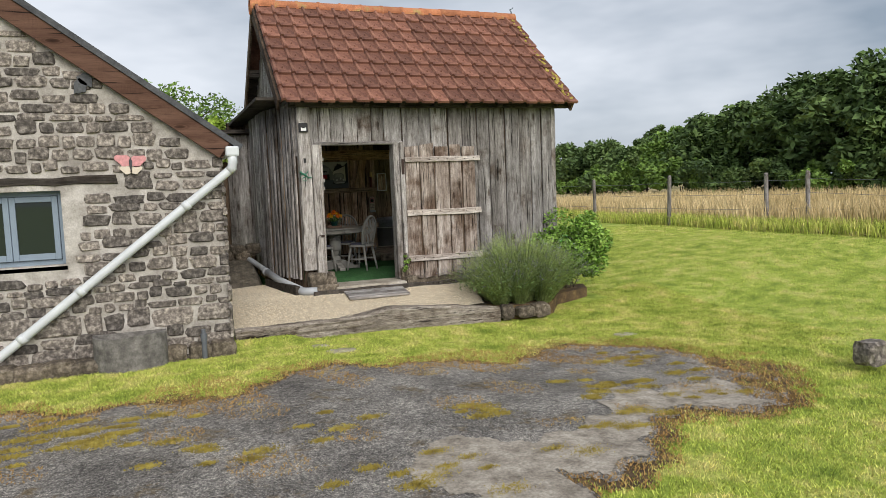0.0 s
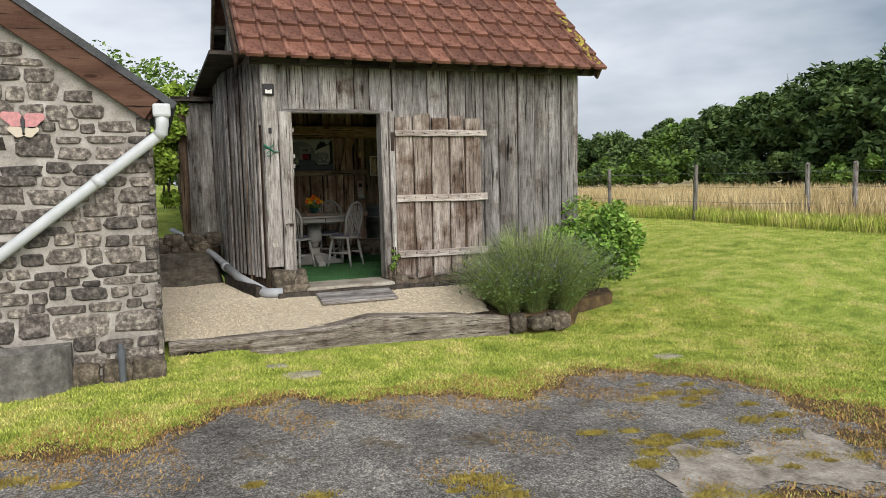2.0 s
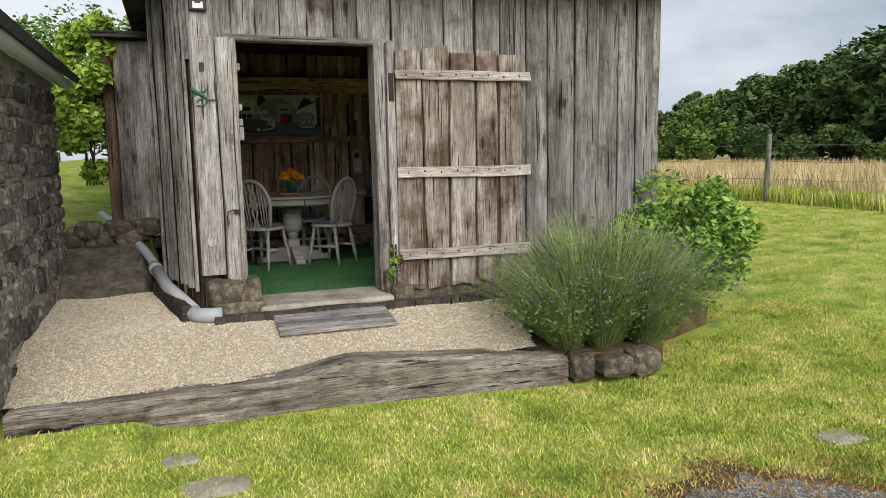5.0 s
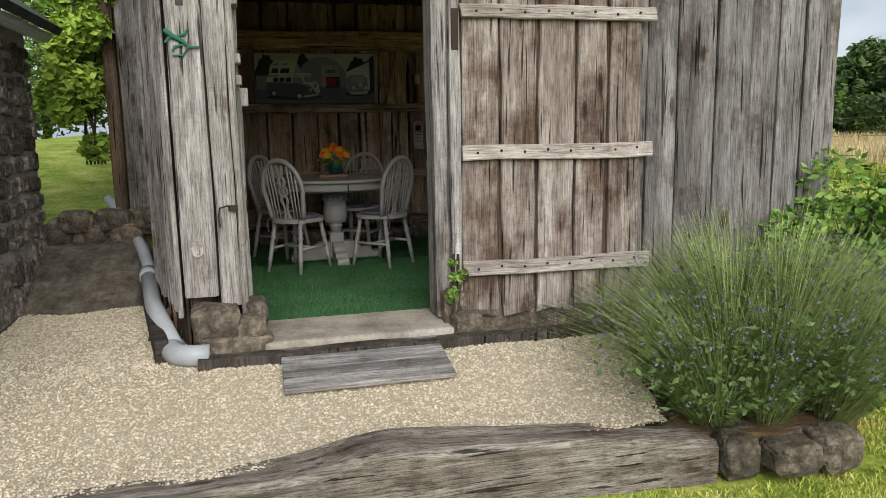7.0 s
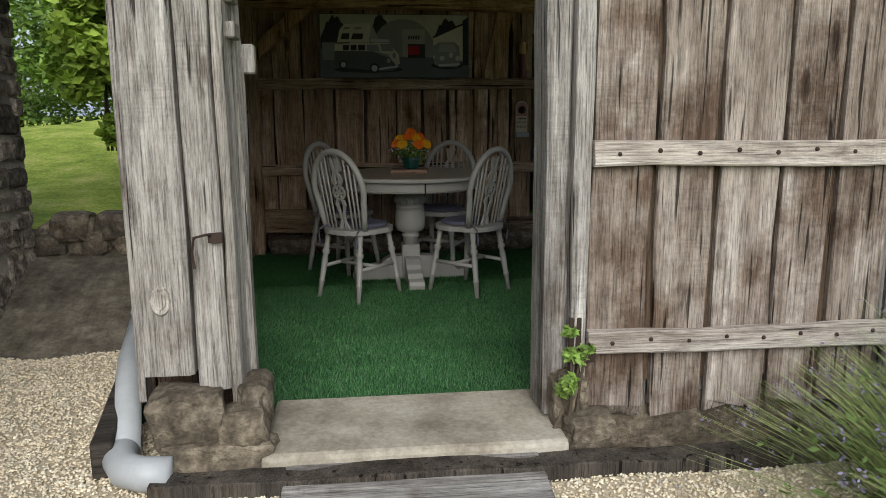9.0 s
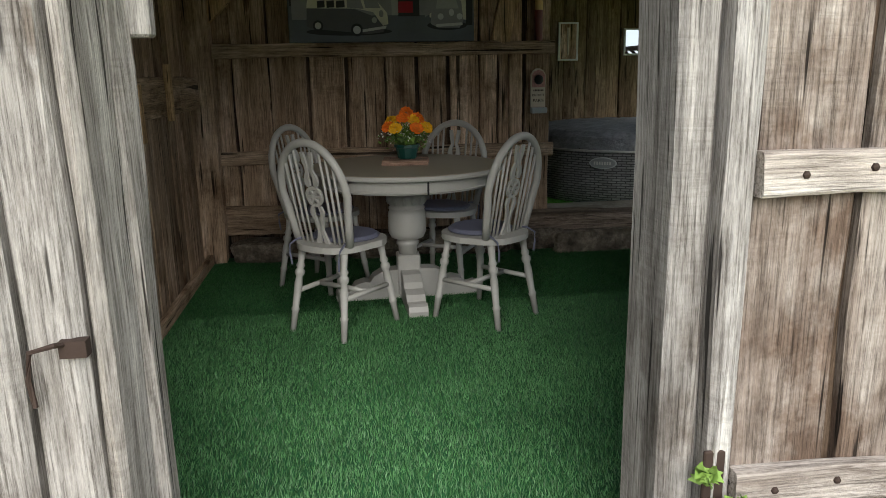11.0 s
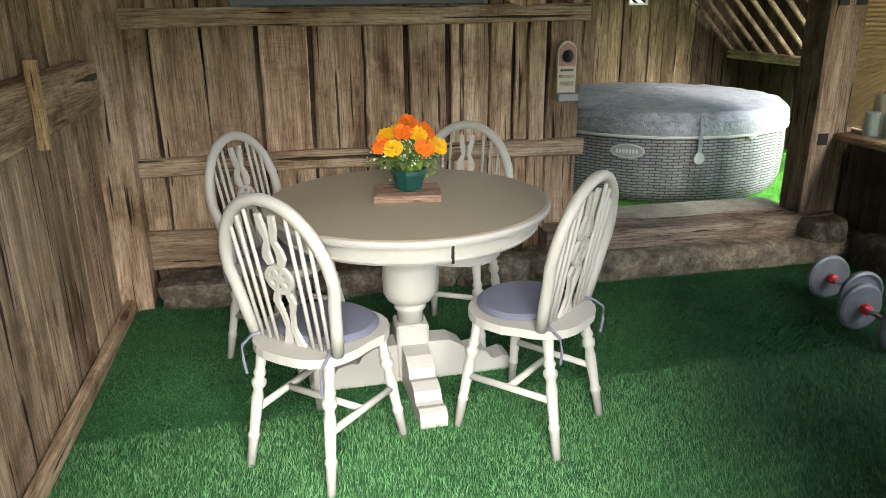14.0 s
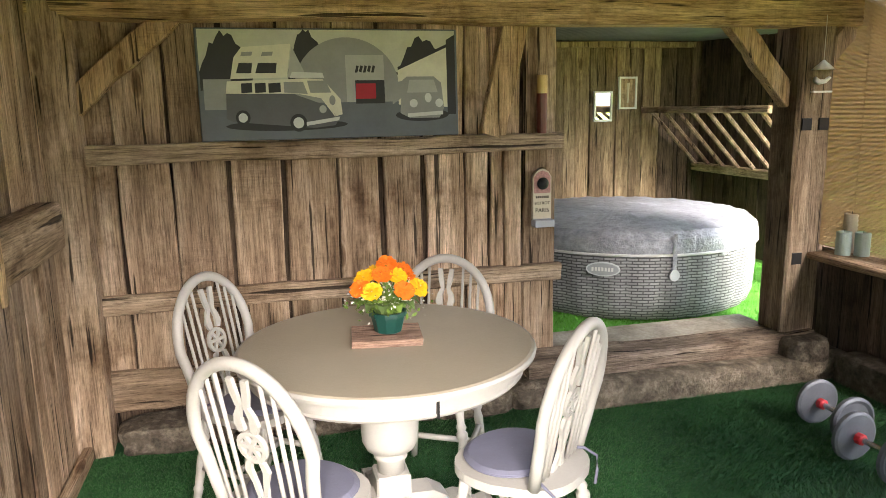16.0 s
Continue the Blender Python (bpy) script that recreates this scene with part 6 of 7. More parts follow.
for k in range(7):
    part("lettering_bar", B(-0.035 + 0.0105 * k, -0.028 + 0.0105 * k, -0.0098, -0.0085, 0.148, 0.16), iron_mat, sg)
cd = base("candle_tube", pose(4.13, 12.895, 1.751), "tall dark red tube with a gold top on the shelf rail", "candle")
part("tube", lathe(bmesh.new(), [(0.027, 0), (0.027, 0.2)], 18), plain("dark red lacquer", (0.12, 0.02, 0.012), 0.3), cd)
part("cap", lathe(bmesh.new(), [(0.0275, 0.2), (0.0275, 0.29), (0.02, 0.292)], 18), plain("dull gold", (0.55, 0.38, 0.16), 0.4, 0.3), cd)

# ---- tub alcove ----
AX0, AX1, AY0, AY1, AF = 3.9, 7.25, 13.05, 16.2, 0.42
tagged(part("alcove_floor", B(AX0, 9.5, AY0, AY1, 0.2, AF), turf_bright), "bright green artificial turf under the tub", "floor", kind="structure")
n = 26000
v, f = blades(gen, np.stack([gen.uniform(4.2, 7.4, n), gen.uniform(13.1, 15.0, n), np.full(n, AF)], 1), 0.022, 0.006, 0.8)
tagged(soup("turf_pile", v, f, turf_bright), "bright green artificial grass pile", "turf", kind="stuff")
tagged(part("ribbed_mat", B(4.25, 5.6, 12.93, 13.2, 0.45, 0.575), slab_mat), "pale ribbed decking strip behind the threshold", "decking", kind="structure")
aw = tagged(part("alcove_wall_back", B(AX0, AX1 + 0.1, AY1, AY1 + 0.06, 0.2, 2.9), dark_wood_z), "brown boarded wall behind the tub", "wall", kind="structure")
alcove_wood = timber("brown alcove boards", [(0.25, (0.11, 0.075, 0.045)), (0.5, (0.2, 0.145, 0.09)), (0.75, (0.32, 0.25, 0.16))], "z", stain_at=0.65)
board_row(aw, alcove_wood, 4.6, 6.75, AY1 - 0.03, 0.45, 2.5, 0.11, 0.16, 51)
board_row(aw, dark_wood_z, 6.75, 7.3, AY1 - 0.03, 0.45, 2.6, 0.12, 0.18, 52)
al = tagged(part("alcove_wall_left", B(AX0 - 0.06, AX0, AY0 + 0.003, AY1, 0.2, 2.9), dark_wood_z), "dark boarded wall beside the tub", "wall", kind="structure")
ar_ = tagged(part("alcove_wall_right", B(AX1, AX1 + 0.06, 14.75, AY1, 0.2, 2.9), dark_wood_z), "dark boarded wall with a hay rack", "wall", kind="structure")
board_row(ar_, dark_wood_z, 14.78, AY1 - 0.05, AX1 - 0.03, 0.45, 2.6, 0.13, 0.2, 53, facing=-1, face_y=False, gap=0.012)
bm = bmesh.new()
xs = np.arange(AX0, 7.6, 0.019)
lo = [bm.verts.new((x, AY0 + 0.01, 2.42 + 0.012 * math.sin(x * 2 * math.pi / 0.076))) for x in xs]
hi = [bm.verts.new((x, AY1 + 0.1, 2.52 + 0.012 * math.sin(x * 2 * math.pi / 0.076))) for x in xs]
for i in range(len(xs) - 1):
    bm.faces.new((lo[i], lo[i + 1], hi[i + 1], hi[i]))
r_ = bmesh.ops.extrude_face_region(bm, geom=list(bm.faces))
bmesh.ops.translate(bm, vec=(0, 0, 0.004), verts=[q_ for q_ in r_["geom"] if isinstance(q_, bmesh.types.BMVert)])
tagged(part("alcove_ceiling", bm, plain("corrugated iron", (0.2, 0.22, 0.23), 0.5, 0.4, vary=0.25, scale=3.0)), "grey corrugated iron roof over the tub", "ceiling", kind="structure")
hang("alcove_beam", lying(2.5, 0.06, 0.05, 61, 4.6, AY1 - 0.09, 2.44), alcove_wood, "thin brown beam under the iron roof", "beam")

spa = base("hot_tub", Matrix.Translation((5.5, 14.57, AF)) @ Matrix.Diagonal((1, 1, 0.94, 1)), "grey woven-look inflatable hot tub with a silver cover", "hot tub")
bm = bmesh.new()
uvl = bm.loops.layers.uv.new("UVMap")
NS, R0 = 168, 0.965
prof = [(0.9, 0.0), (0.955, 0.03), (0.985, 0.12), (0.995, 0.3), (0.99, 0.48), (0.965, 0.58), (0.9, 0.63)]
rows = []
for rr, z in prof:
    rows.append([bm.verts.new(((rr + 0.014 * abs(math.sin(28 * math.pi * i / NS)) ** 0.7 - 0.014) * math.cos(2 * math.pi * i / NS), (rr + 0.014 * abs(math.sin(28 * math.pi * i / NS)) ** 0.7 - 0.014) * math.sin(2 * math.pi * i / NS), z)) for i in range(NS)])
for j in range(len(rows) - 1):
    for i in range(NS):
        fc = bm.faces.new((rows[j][i], rows[j][(i + 1) % NS], rows[j + 1][(i + 1) % NS], rows[j + 1][i]))
        for lp, (ii_, jj_) in zip(fc.loops, ((i, j), (i + 1, j), (i + 1, j + 1), (i, j + 1))):
            lp[uvl].uv = (ii_ / NS * 6.2, prof[jj_][1])
part("wall", bm, wicker_mat, spa, smooth=True)
bm = bmesh.new()
rows = []
for rr, z, amp in ((1.0, 0.5, 0.03), (1.005, 0.56, 0.012), (0.995, 0.62, 0.01), (0.95, 0.67, 0.012), (0.8, 0.695, 0.012), (0.55, 0.705, 0.012), (0.25, 0.71, 0.01)):
    rows.append([bm.verts.new((rr * math.cos(2 * math.pi * i / 120), rr * math.sin(2 * math.pi * i / 120), z + amp * noise.noise(Vector((9 * math.cos(2 * math.pi * i / 120) * rr, 9 * math.sin(2 * math.pi * i / 120) * rr, 1))) + amp * 0.8 * noise.noise(Vector((25 * math.cos(2 * math.pi * i / 120) * rr, 25 * math.sin(2 * math.pi * i / 120) * rr, 4))))) for i in range(120)])
for a_, b_ in zip(rows, rows[1:]):
    for i in range(120):
        bm.faces.new((a_[i], a_[(i + 1) % 120], b_[(i + 1) % 120], b_[i]))
bm.faces.new(rows[-1])
part("cover", bm, cover_mat, spa, "crinkled silver cover", smooth=False)
part("cover_band", lathe(bmesh.new(), [(0.999, 0.495), (1.008, 0.5), (1.008, 0.512), (0.999, 0.516)], 72, cap=False), white_mat, spa)


def on_tub(ang_deg, z, rad=1.0):
    a_ = radians(ang_deg)
    return Matrix.Translation((rad * math.cos(a_), rad * math.sin(a_), z)) @ Matrix.Rotation(a_ + math.pi / 2, 4, "Z") @ flat_up


part("badge", prism(bmesh.new(), oval(0, 0, 0.115, 0.052, 28), -0.01, 0.004, on_tub(-125, 0.4)), pipe_pale, spa)
part("badge_panel", prism(bmesh.new(), oval(0, 0, 0.105, 0.044, 28), 0.004, 0.006, on_tub(-125, 0.4)), pipe_grey, spa)
for k in range(7):
    part("badge_bar", prism(bmesh.new(), [(-0.076 + 0.022 * k, -0.014), (-0.062 + 0.022 * k, -0.014), (-0.062 + 0.022 * k, 0.014), (-0.076 + 0.022 * k, 0.014)], 0.006, 0.0075, on_tub(-125, 0.4)), white_mat, spa)
part("strap", prism(bmesh.new(), [(-0.014, -0.16), (0.014, -0.16), (0.014, 0.16), (-0.014, 0.16)], 0.0, 0.006, on_tub(-98, 0.5, 1.004)), cover_mat, spa)
part("buckle", prism(bmesh.new(), oval(0, 0, 0.035, 0.042, 18), -0.004, 0.014, on_tub(-98, 0.36, 1.0)), pipe_pale, spa)
for nm, x, z, w, h, cat in (("picture_frame", 5.23, 1.67, 0.23, 0.42, "picture"), ("wall_mirror", 6.0, 1.72, 0.2, 0.3, "mirror"), ("picture_frame", 6.27, 1.84, 0.2, 0.32, "picture")):
    fr = base(nm, pose(x, AY1 - 0.05, z), "small white framed mirror on the boards" if cat == "mirror" else "small pale framed picture on the boards", cat)
    for a_ in ((0, w, 0, 0.02), (0, w, h - 0.02, h), (0, 0.02, 0.02, h - 0.02), (w - 0.02, w, 0.02, h - 0.02)):
        part("frame_side", B(a_[0], a_[1], -0.012, 0.02, a_[2], a_[3], bevel=0.002), white_mat, fr)
    part("glass" if cat == "mirror" else "print", B(0.02, w - 0.02, 0.0, 0.008, 0.02, h - 0.02), mirror_mat if cat == "mirror" else inner_wood_z, fr)
    if cat != "mirror":
        part("motif", tube(bmesh.new(), [(w / 2, -0.003, 0.06), (w / 2, -0.003, h - 0.06)], 0.008, 6, 2.0), wax_cream, fr)
rack = base("hay_rack", pose(6.55, 15.2, 1.2), "slanting old wooden hay rack on the wall", "hay rack")
under(part("top_rail", B(6.5, 6.58, 14.2, 16.12, 1.8, 1.86, bevel=0.01), inner_wood_y), rack)
under(part("low_rail", B(7.1, 7.2, 14.6, 16.12, 1.2, 1.28, bevel=0.01), inner_wood_y), rack)
for k in range(8):
    y = 14.32 + k * 0.235
    under(part("bar", tube(bmesh.new(), [(6.54, y, 1.81), (7.15, y + 0.12, 1.26)], 0.02, 6), post_dark), rack)
under(part("end_arm", B(6.54, 7.24, 14.2, 14.26, 1.83, 1.88), honey_x), rack)
cup = base("side_cabinet", pose(6.85, 14.05, AF), "pale wooden box table with short legs", "cabinet")
part("body", B(-0.2, 0.25, -0.2, 0.2, 0.42, 0.68, bevel=0.01), pale_z, cup)
for lx in (-0.16, 0.21):
    for ly in (-0.16, 0.16):
        part("leg", B(lx - 0.025, lx + 0.025, ly - 0.025, ly + 0.025, 0, 0.42), pale_z, cup)

# ---- right side: sill, candles, reed screen, weights, armchair ----
hang("sill_board", B(5.7, 6.0, 10.15, 12.8, 1.005, 1.045, bevel=0.008), inner_wood_y, "brown timber window sill board", "sill")
for i, (x, y, h, rr, mt) in enumerate(((5.83, 12.66, 0.13, 0.04, wax_mat), (5.9, 12.6, 0.13, 0.04, wax_mat), (5.92, 12.71, 0.22, 0.04, wax_cream))):
    c_ = base("candle", pose(x, y, 1.045), "sage green pillar candle on the sill" if mt is wax_mat else "tall cream pillar candle on the sill", "candle", "candles on the sill")
    part("wax", lathe(bmesh.new(), [(rr, 0), (rr, h - 0.004), (rr - 0.004, h), (0.012, h - 0.006)], 20), mt, c_)
    part("wick", tube(bmesh.new(), [(0, 0, h - 0.006), (0.002, 0, h + 0.012)], 0.0015, 5), black_mat, c_)
blind = base("reed_screen", pose(5.96, 11.4, 2.5), "tan reed roller screen hanging over the opening", "blind")
bm = bmesh.new()
for k in range(215):
    z = 1.05 + k * 0.0067
    y1 = 12.96 - 0.01 * math.sin(z * 3)
    xo = 5.93 + 0.004 * math.sin(k * 1.7)
    rr = 0.0037
    vs = [(xo + rr * c_, y, z + rr * s_) for y in (11.8, y1) for c_, s_ in ((1, 0), (0, 1), (-1, 0), (0, -1))]
    vv = [bm.verts.new(p_) for p_ in vs]
    for i in range(4):
        bm.faces.new((vv[i], vv[(i + 1) % 4], vv[4 + (i + 1) % 4], vv[4 + i]))
o = part("reeds", bm, reed_mat, None)
o["kind"] = "stuff"
under(o, blind)
for y in (11.95, 12.3, 12.7):
    under(part("cord", B(5.925, 5.927, y, y + 0.006, 1.05, 2.5), reed_mat), blind)
under(part("head_rail", B(5.93, 5.99, 11.8, 12.95, 2.47, 2.52), inner_wood_y), blind)
mob = base("bird_mobile", pose(5.66, 12.72, 2.33), "small white wooden bird hanging under a roof", "ornament")
part("string", tube(bmesh.new(), [(0, 0, 0), (0, 0, -0.24)], 0.0015, 5), white_mat, mob)
part("roof", lathe(bmesh.new(), [(0.06, -0.28), (0.005, -0.23)], 12), white_mat, mob)
part("bird", tube(bmesh.new(), [(-0.05, 0, -0.33), (-0.02, 0, -0.345), (0.02, 0, -0.34), (0.045, 0, -0.32)], 0.016, 8, 0.6), white_mat, mob, smooth=True)
part("perch", B(-0.06, 0.06, -0.01, 0.01, -0.4, -0.39), white_mat, mob)


def dumbbell(x, y, a_):
    d_ = base("dumbbell", pose(x, y, FLOOR + 0.115, 0, 90, a_), "grey cast dumbbell with a red collar on the turf", "dumbbell", "dumbbells")
    part("bar", lathe(bmesh.new(), [(0.013, -0.21), (0.013, 0.21)], 12), chrome_mat, d_)
    for s_ in (-1, 1):
        part("plate", lathe(bmesh.new(), [(0.02, s_ * 0.1), (0.1, s_ * 0.1), (0.112, s_ * 0.106), (0.112, s_ * 0.124), (0.1, s_ * 0.13), (0.085, s_ * 0.123), (0.05, s_ * 0.123), (0.035, s_ * 0.132), (0.02, s_ * 0.132)], 28), steel_mat, d_)
        part("collar", lathe(bmesh.new(), [(0.018, s_ * 0.062), (0.026, s_ * 0.066), (0.026, s_ * 0.092), (0.018, s_ * 0.097)], 8), red_mat, d_)
    return d_


dumbbell(5.28, 12.05, -92)
dumbbell(5.165, 11.69, -88)
arm = base("armchair", pose(5.15, 10.6, FLOOR), "brown leather armchair with rounded arms", "armchair")
part("base", B(-0.4, 0.42, -0.4, 0.35, 0.06, 0.36, bevel=0.03, seg=2), leather_mat, arm)
part("arm", B(-0.42, 0.42, 0.22, 0.44, 0.05, 0.62, bevel=0.07, seg=4), leather_mat, arm, smooth=True)
part("arm", B(-0.42, 0.42, -0.46, -0.24, 0.05, 0.62, bevel=0.07, seg=4), leather_mat, arm, smooth=True)
part("backrest", B(0.2, 0.45, -0.3, 0.28, 0.3, 0.85, bevel=0.07, seg=4), leather_mat, arm, smooth=True)
part("seat_cushion", B(-0.4, 0.2, -0.23, 0.21, 0.34, 0.46, bevel=0.04, seg=3), leather_mat, arm, smooth=True)
for lx in (-0.35, 0.36):
    for ly in (-0.36, 0.36):
        part("leg", lathe(bmesh.new(), [(0.02, 0), (0.025, 0.07)], 10, Matrix.Translation((lx, ly, 0))), dark_wood_z, arm)

# ---- planting before the barn ----
hang("foundation", B(3.58, 6.06, 9.25, 9.34, -0.2, 0.46), plinth_mat, "rough stone footing wall of the barn", "footing")
soil_p = hang("planter_soil", prism(bmesh.new(), [(4.45, 9.22), (4.42, 8.6), (4.3, 8.1), (4.75, 7.95), (5.3, 8.1), (5.6, 8.5), (6.3, 8.8), (6.5, 9.22)], -0.25, 0.07), soil_edge, "dark soil of the raised bed", "soil")
k = 0
for x, y in ((4.38, 9.02), (4.4, 8.82), (4.36, 8.6), (4.33, 8.38), (4.32, 8.16), (4.5, 7.98), (4.74, 7.9), (4.98, 7.92), (4.6, 8.12), (4.85, 8.05)):
    for lv in range(1):
        boulder("planter_stone", x + 0.05 * lv * math.sin(k), y + 0.03 * lv, -0.01, 0.1 + 0.04 * math.sin(7 * k) ** 2, 0.1, 0.08 + 0.03 * math.cos(5 * k) ** 2, plinth_mat, 140 + k, "mossy stone edging the lavender bed", "stone", group="bed stones")
        k += 1


def stems(cx, cy, z0, n, height, spread, r0, lx=0.0, ly=0.0):
    """Arching stems of a clump, as thin three-sided strips; also returns the tips."""
    a = gen.uniform(0, 2 * np.pi, n)
    out = np.sqrt(gen.uniform(0, 1, n))
    h = height * (1.05 - 0.45 * out ** 2) * gen.uniform(0.75, 1.08, n)
    start = np.stack([cx + np.cos(a) * out * r0, cy + np.sin(a) * out * r0, np.full(n, z0)], 1)
    dirs = np.stack([lx + np.cos(a) * out * spread + gen.normal(scale=0.06, size=n), ly + np.sin(a) * out * spread + gen.normal(scale=0.06, size=n), h], 1)
    vs, fs = [], []
    tt = np.array([0, 0.4, 0.75, 1.0])
    side = np.stack([-np.sin(a), np.cos(a), np.zeros(n)], 1)
    for t in tt:
        c = start + dirs * np.array([t ** 1.4, t ** 1.4, 1 - (1 - t) ** 1.25])[None] if False else start + np.stack([dirs[:, 0] * t ** 1.4, dirs[:, 1] * t ** 1.4, dirs[:, 2] * (1 - (1 - t) ** 1.25)], 1)
        w = 0.0018 * (1.15 - 0.7 * t)
        vs += [c - side * w, c + side * w]
    v = np.stack(vs, 1).reshape(-1, 3)
    b = np.arange(n)[:, None] * 8
    f = np.concatenate([b + [2 * j, 2 * j + 1, 2 * j + 3] for j in range(3)] + [b + [2 * j, 2 * j + 3, 2 * j + 2] for j in range(3)])
    return v, f, start + dirs, dirs


lav = base("lavender_bush", pose(4.95, 8.4, 0.22), "large grey-green lavender bush with faded purple spikes", "lavender")
allv, allf, alltips, alldirs, count = [], [], [], [], 0
lr = random.Random(17)
for k in range(13):
    a, d = 2.4 * k, 0.1 + 0.032 * k
    v, f, tips, dirs = stems(4.94 + d * math.cos(a), 8.4 + d * math.sin(a) * 0.9, 0.06, 620, lr.uniform(0.82, 1.1) - 0.6 * d, 0.44, 0.1, 0.75 * d * math.cos(a), 0.75 * d * math.sin(a))
    dirs = dirs + 0.0
    allv.append(v), allf.append(f + count), alltips.append(tips), alldirs.append(dirs)
    count += len(v)
tips, dirs = np.concatenate(alltips), np.concatenate(alldirs)
under(soup("stems", np.concatenate(allv), np.concatenate(allf), stem_mat), lav)["kind"] = "stuff"
sel = gen.random(len(tips)) < 0.22
tp = tips[sel]
pts = np.concatenate([tp + gen.normal(scale=0.005, size=tp.shape) - dirs[sel] * gen.uniform(0, 0.06, len(tp))[:, None] for _ in range(5)])
v, f = leaf_cards(gen, pts, 0.007)
under(soup("flower_spikes", v, f, lav_mat, None, "faded purple flower spikes"), lav)["kind"] = "stuff"
m_ = 16000
pick = gen.integers(0, len(tips), m_)
tt = gen.uniform(0.05, 0.8, m_)
foot_ = tips[pick] - dirs[pick]
pts = foot_ + np.stack([dirs[pick, 0] * tt ** 1.4, dirs[pick, 1] * tt ** 1.4, dirs[pick, 2] * (1 - (1 - tt) ** 1.25)], 1) + gen.normal(scale=0.012, size=(m_, 3))
v, f = leaf_cards(gen, pts, 0.02, 1.5)
under(soup("foliage", v, f, leaf_dark), lav)["kind"] = "stuff"


def shrub(name, label, category, cx, cy, z0, r_, h, leaves, size, mat, seed, clumps=26, base_z=None):
    g = np.random.default_rng(seed)
    ob = base(name, pose(cx, cy, z0), label, category)
    cl = g.normal(size=(clumps, 3))
    cl /= np.linalg.norm(cl, axis=1)[:, None]
    cl = cl * g.uniform(0.45, 0.95, clumps)[:, None] * [r_, r_, h / 2] + [cx, cy, z0 + h * 0.52]
    per = leaves // clumps
    pts = []
    for c in cl:
        d = g.normal(size=(per, 3))
        d /= np.linalg.norm(d, axis=1)[:, None]
        pts.append(c + d * (g.uniform(0.3, 1.0, per) ** 0.5)[:, None] * min(r_, h / 2) * g.uniform(0.3, 0.5))
    pts = np.concatenate(pts)
    pts = pts[pts[:, 2] > z0 + 0.01]
    v, f = leaf_cards(g, pts, size)
    under(soup("leaves", v, f, mat), ob)["kind"] = "stuff"
    for k in range(6):
        c = cl[k]
        under(part("stem", tube(bmesh.new(), [(cx + 0.03 * k - 0.08, cy, z0 - 0.02), ((cx + c[0]) / 2, (cy + c[1]) / 2, z0 + (c[2] - z0) * 0.6), tuple(c)], 0.01 * max(1, r_), 5, 0.4), bark_mat), ob)
    return ob


shrub("shrub", "leafy bright green shrub by the barn corner", "shrub", 6.1, 8.95, 0.05, 0.55, 1.1, 9000, 0.036, leaf_shrub, 11)
shrub("ivy", "ivy climbing at the door jamb", "ivy", 3.5, 9.13, 0.36, 0.06, 0.45, 260, 0.02, leaf_mid, 12, 8)

# ---- lawn blades ----
def scatter(n, x0, x1, y0, y1):
    return gen.uniform(x0, x1, n), gen.uniform(y0, y1, n)


def free_lawn(x, y):
    house_ = (x < 0.95) & (y > 7.5)
    bed_ = ((x > 4.2) & (x < 5.3) & (y > 7.88) | (x >= 5.3) & (x < 6.5) & (y > 8.5)) & (y < 9.4)
    yard_ = (x > 0.9) & (x < 4.5) & (y > 7.92)
    barn_ = (x > 1.5) & (x < 6.15) & (y > 9.2)
    return ~(house_ | bed_ | yard_ | barn_)


xs_, ys_ = [], []
for n, b_ in ((260000, (-2.2, 7.5, 5.2, 9.0)), (100000, (1.5, 7.0, 0.8, 5.2)), (150000, (5.0, 14.5, 4.0, 16.0))):
    x, y = scatter(n, *b_)
    xs_.append(x), ys_.append(y)
x, y = np.concatenate(xs_), np.concatenate(ys_)
ok = free_lawn(x, y) & ~on_tarmac(x, y, 0.12 + gen.normal(scale=0.05, size=len(x)))
x, y = x[ok], y[ok]
v, f = blades(gen, np.stack([x, y, ground_z(x, y) - 0.003], 1), 0.028, 0.006, 1.2)
tagged(soup("grass", v, f, blade_mat), "short mown green grass", "grass", kind="stuff")
x, y = scatter(110000, -2.2, 6.5, 1.5, 6.9)
edge = on_tarmac(x, y, 0.3) & ~on_tarmac(x, y, -0.1) | on_tarmac(x, y, 0.5) & ~on_tarmac(x, y, -0.45) & (y > 5.0) & (np.sin(2.3 * x + 0.7) + np.sin(5.1 * x + 2 * y) > -0.3)
clump = np.sin(3.1 * x + 1.2 * y) + np.sin(5.3 * y - 2.2 * x + 1) + np.sin(7 * x * 0.9 + 4 * y) > 1.25
ok = (edge & (gen.random(len(x)) < 0.8)) | (on_tarmac(x, y, -0.1) & clump & (y > 3.8) & (gen.random(len(x)) < 0.45))
x, y = x[ok], y[ok]
v, f = blades(gen, np.stack([x, y, ground_z(x, y) + 0.008], 1), 0.024, 0.008, 1.5)
tagged(soup("dry_grass", v, f, dry_mat), "dry yellow-brown grass at the drive's edge", "grass", kind="stuff")
mossy = random.Random(21)
tufts, mv, mf, off = 0, [], [], 0
beds = [(mossy.uniform(-1.5, 4.8), mossy.uniform(3.0, 5.9)) for _ in range(22)]
